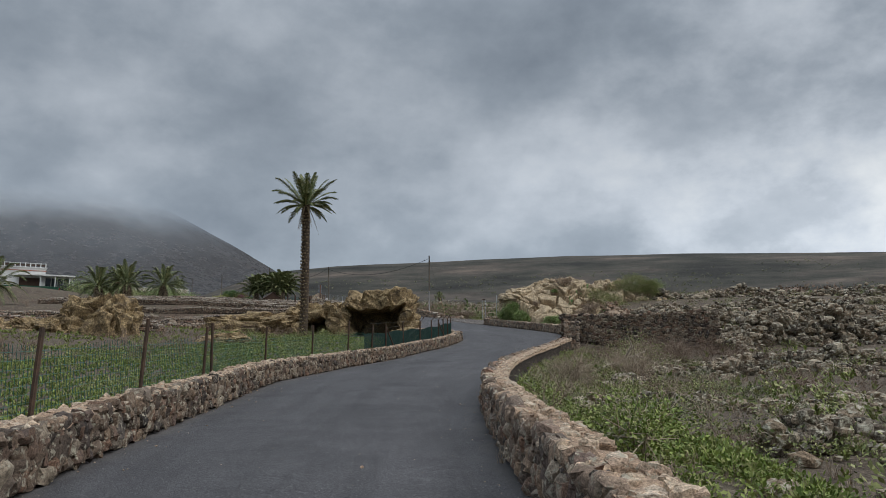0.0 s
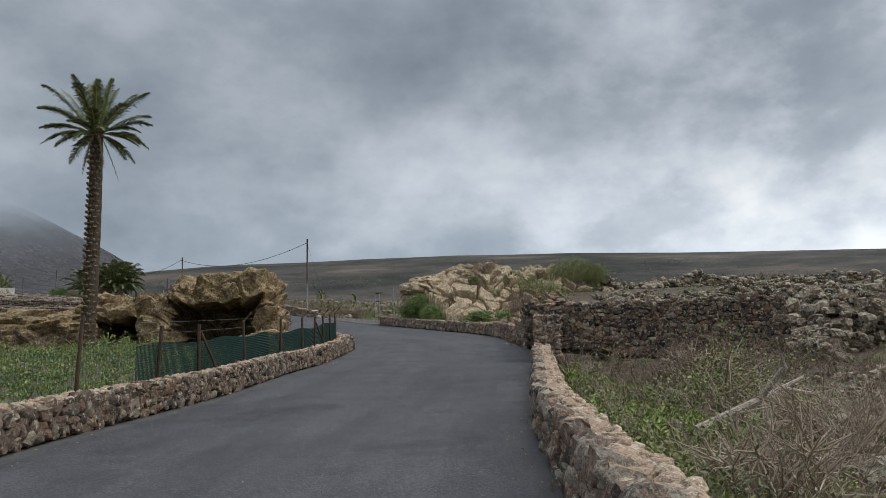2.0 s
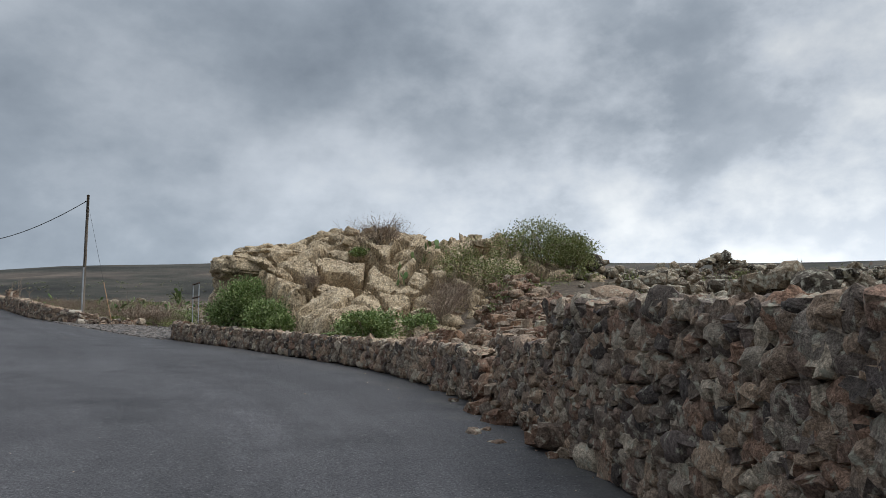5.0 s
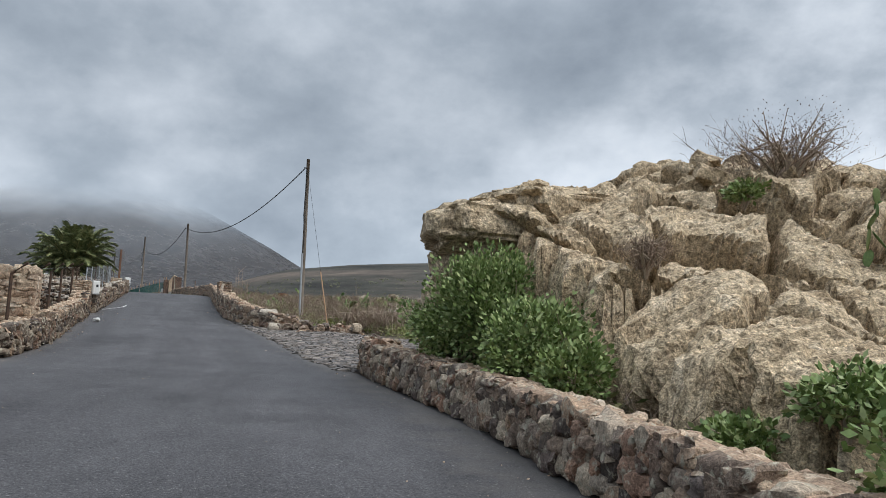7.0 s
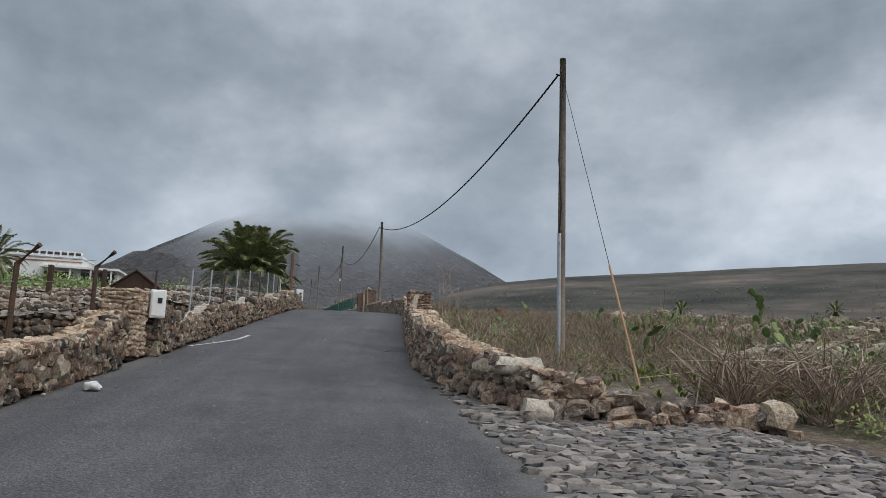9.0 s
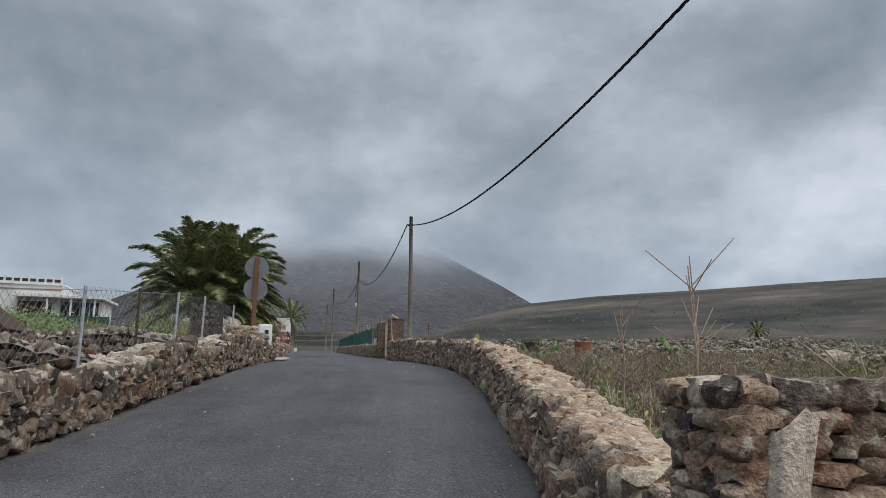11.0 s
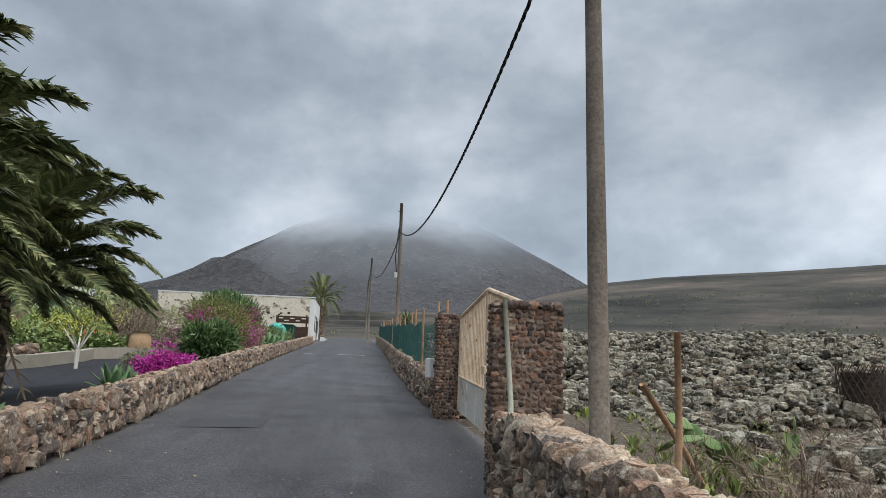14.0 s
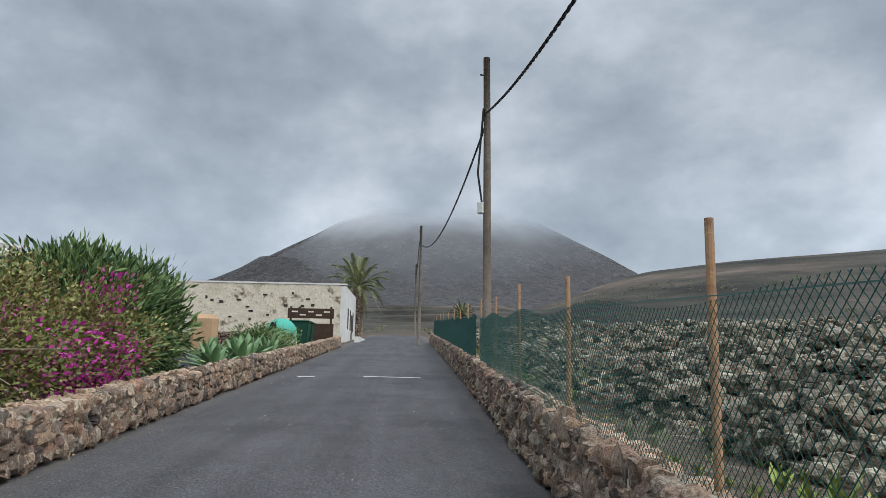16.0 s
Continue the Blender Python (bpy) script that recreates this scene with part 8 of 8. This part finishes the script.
# long arching shoots above the bougainvillea
for k, (s, o) in enumerate(((120.4, 1.5), (121.4, 1.6), (122.4, 1.3))):
    p = at(s, left(s) - o)
    rngs = np.random.default_rng(500 + k)
    t = thing("bougainvillea_shoot", p.x, p.y, ground_z(p.x, p.y), "long arching leafy bougainvillea shoots above the hedge", "shoot", "shoots of the hedge")
    for i in range(5):
        az, reach, top = rngs.uniform(0, 6.28), rngs.uniform(0.4, 0.9), rngs.uniform(2.0, 2.5)
        line = [(reach * u * u * math.cos(az), reach * u * u * math.sin(az), top * (u ** 0.8) - 0.35 * u ** 4) for u in np.linspace(0, 1, 8)]
        v, f = tube(line, [0.012 - 0.0012 * j for j in range(8)], 5)
        mesh_part("stem", v, f, M["twig"], t)
        vs, fs = [], []
        for _ in range(70):
            u = rngs.uniform(3.5, 6.99)
            q = np.array(line[int(u)]) + (np.array(line[int(u) + 1]) - np.array(line[int(u)])) * (u % 1)
            d = rngs.normal(0, 1, 3)
            d /= np.linalg.norm(d)
            w = np.cross(d, rngs.normal(0, 1, 3))
            w /= np.linalg.norm(w) + 1e-6
            n, L = len(vs), 0.06 * rngs.uniform(0.7, 1.3)
            vs += [q, q + d * L * 0.5 + w * L * 0.3, q + d * L, q + d * L * 0.5 - w * L * 0.3]
            fs.append((n, n + 1, n + 2, n + 3))
        mesh_part("leaves", np.array(vs), fs, M["bract_leaf"], t)["kind"] = "stuff"
# stone terraces of the upper garden
for k, o in enumerate((13.6, 16.5, 20.5)):
    rows = [at(s, left(s) - o) for s in np.arange(102, 146, 2.0)]
    rubble_line([(q.x, q.y) for q in rows], 0.7, 0.5, 0.33, 300 + k, label="dry-stone garden terrace wall", density=1.2, name="terrace_wall")


def garden_wall():
    """A pale rendered retaining wall round the gravel with a step at its end."""
    v, f = [], []
    pts = [at(s, -10.0 - 0.25 * math.sin((s - 112) * 0.4)) for s in np.arange(110, 125.1, 0.6)] + [at(125.6, -9.0), at(125.9, -7.6)]
    for i, q in enumerate(pts):
        d = (pts[min(i + 1, len(pts) - 1)] - pts[max(i - 1, 0)]).xy.normalized()
        n = Vector((-d.y, d.x, 0)) * 0.12
        z = ground_z(q.x, q.y)
        v += [(q.x - n.x, q.y - n.y, z - 0.2), (q.x - n.x, q.y - n.y, z + 0.5), (q.x + n.x, q.y + n.y, z + 0.5), (q.x + n.x, q.y + n.y, z - 0.2)]
        if i:
            m = 4 * i
            f += [(m - 4 + j, m + j, m + (j + 1) % 4, m - 4 + (j + 1) % 4) for j in range(4)]
    f += [(0, 1, 2, 3), tuple(len(v) - 4 + j for j in (3, 2, 1, 0))]
    tagged(mesh_part("wall_garden", v, f, M["sand"]), "low pale rendered retaining wall round the gravel bed", "garden wall", kind="structure")


garden_wall()
rubble_line([tuple(at(s, -11.2)[:2]) for s in np.arange(110, 126, 1.5)], 0.75, 0.4, 0.2, 310, "stone_far", "dry-stone garden terrace wall", 1.4, "terrace_wall")
rubble_line([tuple(at(s, -13.0)[:2]) for s in np.arange(116, 136, 1.5)], 0.7, 0.4, 0.22, 311, "stone_far", "dry-stone garden terrace wall", 1.2, "terrace_wall")
q = at(128.7, -11.3)
t = thing("garden_table", q.x, q.y, ground_z(q.x, q.y), "garden table under a bright orange cloth", "table", rz=heading(128))
bm = bmesh.new()
bmesh.ops.create_grid(bm, x_segments=14, y_segments=10, size=0.5)
for v in bm.verts:
    far = max(abs(v.co.x), abs(v.co.y))
    v.co = Vector((v.co.x * 1.8, v.co.y * 1.3, 1.15 - (0.4 if far > 0.42 else 0.0) + 0.03 * math.sin(v.co.x * 22 + v.co.y * 15)))
bmesh.ops.solidify(bm, geom=bm.faces, thickness=0.02)
part("cloth", bm, M["orange_cloth"], t)
for x, y in ((-0.7, -0.5), (0.7, -0.5), (-0.7, 0.5), (0.7, 0.5)):
    bm = bmesh.new()
    box(bm, x, y, 0.52, 0.06, 0.06, 1.1, 0, 0.005)
    part("leg", bm, M["brown_wood"], t)
q = at(126.0, -8.4)
t = thing("garden_urn", q.x, q.y, ground_z(q.x, q.y) + 0.1, "tan clay urn with a flat rim on the terrace", "urn")
v, f = tube([(0, 0, 0), (0, 0, 0.1), (0, 0, 0.45), (0, 0, 0.8), (0, 0, 0.95), (0, 0, 1.0)], [0.22, 0.28, 0.42, 0.38, 0.3, 0.36], 20)
mesh_part("vessel", v, f, M["ochre"], t, smooth=True)


def small_tree(s, o, h, seed):
    p = at(s, left(s) - o)
    rng = np.random.default_rng(seed)
    t = thing("small_tree", p.x, p.y, ground_z(p.x, p.y) + 0.08, "small pale-stemmed tree with yellow-green leaves", "tree", "young trees in the gravel")
    tips = []
    for k in range(5):
        az = k * 1.26 + rng.uniform(-0.3, 0.3)
        tip = np.array([math.cos(az) * 0.35 * h, math.sin(az) * 0.35 * h, h * rng.uniform(0.75, 0.95)])
        v, f = tube([(0, 0, -0.1), (0.04 * math.cos(az), 0.04 * math.sin(az), h * 0.35), tuple(tip)], [0.05, 0.035, 0.012], 7)
        mesh_part("limb", v, f, M["cream_sheet"], t)
        tips.append(tip)
    vs, fs = [], []
    for _ in range(900):
        q = tips[rng.integers(5)] * (1, 1, 1) + rng.normal(0, 1, 3) * (0.22 * h, 0.22 * h, 0.1 * h)
        d, s2 = rng.normal(0, 1, 3), rng.normal(0, 1, 3)
        d, s2 = d / np.linalg.norm(d) * 0.09, s2 / np.linalg.norm(s2) * 0.03
        n = len(vs)
        vs += [q, q + d * 0.5 + s2, q + d, q + d * 0.5 - s2]
        fs.append((n, n + 1, n + 2, n + 3))
    mesh_part("crown", np.array(vs), fs, M["yellow_leaf"], t)


small_tree(119.5, 5.2, 1.7, 1)
small_tree(124.5, 10.2, 1.6, 2)


def agave(x, y, z, r, n, label, seed):
    rng = random.Random(seed)
    t = thing("agave", x, y, z, label, "agave", "agaves in the garden bed")
    for k in range(n):
        az, rise = k * 2.4, 1.35 - 1.1 * k / n
        L = r * rng.uniform(0.85, 1.1)
        d, s = Vector((math.cos(az), math.sin(az), 0)), Vector((-math.sin(az), math.cos(az), 0))
        v, f = [], []
        for i, u in enumerate((0, 0.3, 0.6, 0.85, 1.0)):
            c = d * (L * u * math.cos(rise)) + Vector((0, 0, L * (u * math.sin(rise) - 0.15 * u * u) + 0.03))
            w = L * 0.13 * (0.75 + 0.6 * u) * (1 - u ** 3) + 0.002
            nrm = s.cross(d * math.cos(rise) + Vector((0, 0, math.sin(rise)))).normalized()
            v += [tuple(c + s * w), tuple(c - nrm * w * 0.35), tuple(c - s * w), tuple(c + nrm * w * 0.12)]
            if i:
                m = 4 * i
                f += [(m - 4 + j, m - 4 + (j + 1) % 4, m + (j + 1) % 4, m + j) for j in range(4)]
        mesh_part("leaf", v, f, M["agave"], t, smooth=True)


for k, (s, o, r) in enumerate(((104.2, 0.75, 0.55), (108.6, 0.9, 0.6), (109.6, 1.0, 0.5), (100.8, 0.9, 0.5), (133.5, 1.2, 1.0), (135, 0.9, 0.9), (136.8, 1.2, 1.0), (131.6, 1.0, 0.95), (130.2, 1.3, 0.9), (134.2, 2.4, 1.0), (138.2, 1.5, 0.9))):
    p = at(s, left(s) - o)
    agave(p.x, p.y, ground_z(p.x, p.y) + 0.1, r, 17, "rosette of broad green agave leaves beside the wall", 10 + k)


def pad_mesh():
    bm = bmesh.new()
    bmesh.ops.create_uvsphere(bm, u_segments=12, v_segments=8, radius=1.0)
    for v in bm.verts:
        v.co = Vector((v.co.x * (0.62 + 0.16 * v.co.z), v.co.y * 0.1, v.co.z + 0.95))
    me = bpy.data.meshes.new("pad")
    bm.to_mesh(me)
    bm.free()
    me.materials.append(M["cactus"])
    me.shade_smooth()
    return me


PAD = pad_mesh()


def prickly_pear(x, y, z, size, pads, label, seed):
    rng = random.Random(seed)
    t = thing("prickly_pear", x, y, z, label, "cactus", "prickly pears in the field")
    ends = [Matrix.Translation((rng.uniform(-0.2, 0.2) * size, rng.uniform(-0.2, 0.2) * size, -0.05)) @ Euler((rng.uniform(-0.4, 0.4), rng.uniform(-0.4, 0.4), rng.uniform(0, 6.28))).to_matrix().to_4x4() for _ in range(3)]
    made = 0
    while made < pads and ends:
        m = ends.pop(0)
        k = size * rng.uniform(0.13, 0.2)
        ob = new("pad", PAD)
        ob.parent, ob.matrix_basis = t, m @ Matrix.Scale(k, 4)
        made += 1
        for _ in range(rng.choice((1, 2, 2, 3))):
            ends.append(m @ Matrix.Translation((rng.uniform(-0.45, 0.45) * k, 0, k * rng.uniform(1.5, 1.85))) @ Euler((rng.uniform(-0.6, 0.6), rng.uniform(-1.0, 1.0), rng.uniform(-0.9, 0.9))).to_matrix().to_4x4())
        rng.shuffle(ends)


PEARS = [(s, o, z, p) for s, o, z, p in (
    (98.3, 2.3, 1.0, 12), (103.7, 2.4, 0.9, 12), (104.6, 3.2, 0.8, 8), (102.2, 4.2, 0.8, 9), (100.2, 4.4, 0.9, 10), (97.2, 1.8, 0.7, 7), (101.8, 5.6, 1.0, 11), (95.5, 3.0, 0.8, 8),
    (94.0, 6.0, 0.9, 9), (92.5, 2.4, 0.7, 7), (90.0, 4.5, 0.8, 8), (88.0, 2.0, 0.7, 7), (86, 6.5, 0.9, 9), (83, 3.0, 0.8, 8), (81, 1.4, 0.8, 8), (80.5, 5.5, 0.9, 10), (79.0, 2.2, 0.7, 7), (77.5, 5.0, 1.1, 14),
    (76, 7.5, 1.0, 12), (74.5, 8.5, 1.0, 11), (73.5, 6.0, 0.8, 8), (78.5, 9.0, 1.0, 10), (82, 10, 1.0, 10), (85, 12, 1.0, 10), (72.5, 10.5, 1.0, 11), (75, 13, 1.1, 12), (79, 14, 1.1, 12), (88, 10, 0.9, 9), (93, 10, 0.9, 9), (97, 8, 0.9, 9), (71.5, 4.2, 0.6, 6), (84, 16, 1.1, 11), (73, 16, 1.1, 11))]
for k, (s, o, size, pads) in enumerate(PEARS):
    p = at(s, right(s) + o)
    prickly_pear(p.x, p.y, ground_z(p.x, p.y), size * 0.85, pads, "prickly pear with broad flat green pads" if size > 0.75 else "small prickly pear among the dry grass", 400 + k)


def pear_shape(seed, pads=9):
    """A small clump of flat pads, each a lens of twelve triangles."""
    rng = np.random.default_rng(seed)
    ring = [(math.cos(a) * 0.6, 0.0, math.sin(a) + 1.0) for a in np.arange(6) * math.pi / 3]
    lens = np.array(ring + [(0, 0.16, 1.0), (0, -0.16, 1.0)])
    tris = [(i, (i + 1) % 6, 6) for i in range(6)] + [((i + 1) % 6, i, 7) for i in range(6)]
    vs, fs = [], []
    for i in range(pads):
        k = 0.2 * rng.uniform(0.75, 1.2)
        m = Euler((rng.uniform(-0.5, 0.5), rng.uniform(-0.6, 0.6), rng.uniform(0, 6.28))).to_matrix()
        o = Vector((rng.normal(0, 0.22), rng.normal(0, 0.22), 0.0 if i < pads // 2 else rng.uniform(0.2, 0.45)))
        fs += [tuple(j + len(vs) for j in f) for f in tris]
        vs += [tuple(m @ (Vector(p) * k) + o) for p in lens]
    return np.array(vs), np.array(fs)


PEAR_CLUMPS = [pear_shape(k) for k in range(5)]
M["pear_field"] = material("field_cactus_pad", [(0.06, 0.095, 0.035), (0.10, 0.14, 0.05), (0.16, 0.19, 0.075), (0.22, 0.21, 0.10)], 3.0, 0.7, 0.2, 30.0, "island")
scatter("prickly_pears", PEAR_CLUMPS, road_area(300, 66, 90, 6.0, 24, 1, 73, 0.35, 0.25), 0.5, "pear_field", "thickets of green prickly pears over the fallow field", "cacti", 73)
for k, (x, y) in enumerate(((10.9, 55.6), (11.6, 56.2), (9.9, 54.4))):
    prickly_pear(x, y, on_outcrop(x, y), 0.8, 7, "prickly pear growing in a cleft of the rocks", 450 + k)
# slender stalks with seed heads behind the wall
for k, (s, o, h) in enumerate(((80.5, 0.9, 1.5), (81.0, 1.1, 1.6), (82.2, 0.9, 1.2), (79.2, 1.2, 1.1))):
    p = at(s, right(s) + o)
    t = thing("seed_stalk", p.x, p.y, ground_z(p.x, p.y), "slender dry stalk with branching seed heads", "stalk", "dry stalks")
    rngs = random.Random(k)
    v, f = tube([(0, 0, 0), (0.03, 0.02, h * 0.6), (0.0, 0.05, h)], [0.01, 0.007, 0.004], 5)
    mesh_part("stem", v, f, M["twig"], t)
    for i in range(6):
        z0 = h * rngs.uniform(0.5, 0.95)
        tip = (rngs.uniform(-0.3, 0.3), rngs.uniform(-0.3, 0.3), z0 + rngs.uniform(0.15, 0.35))
        v, f = tube([(0.02, 0.03, z0), tip], [0.005, 0.003], 4)
        mesh_part("branch", v, f, M["twig"], t)

finish_walls()
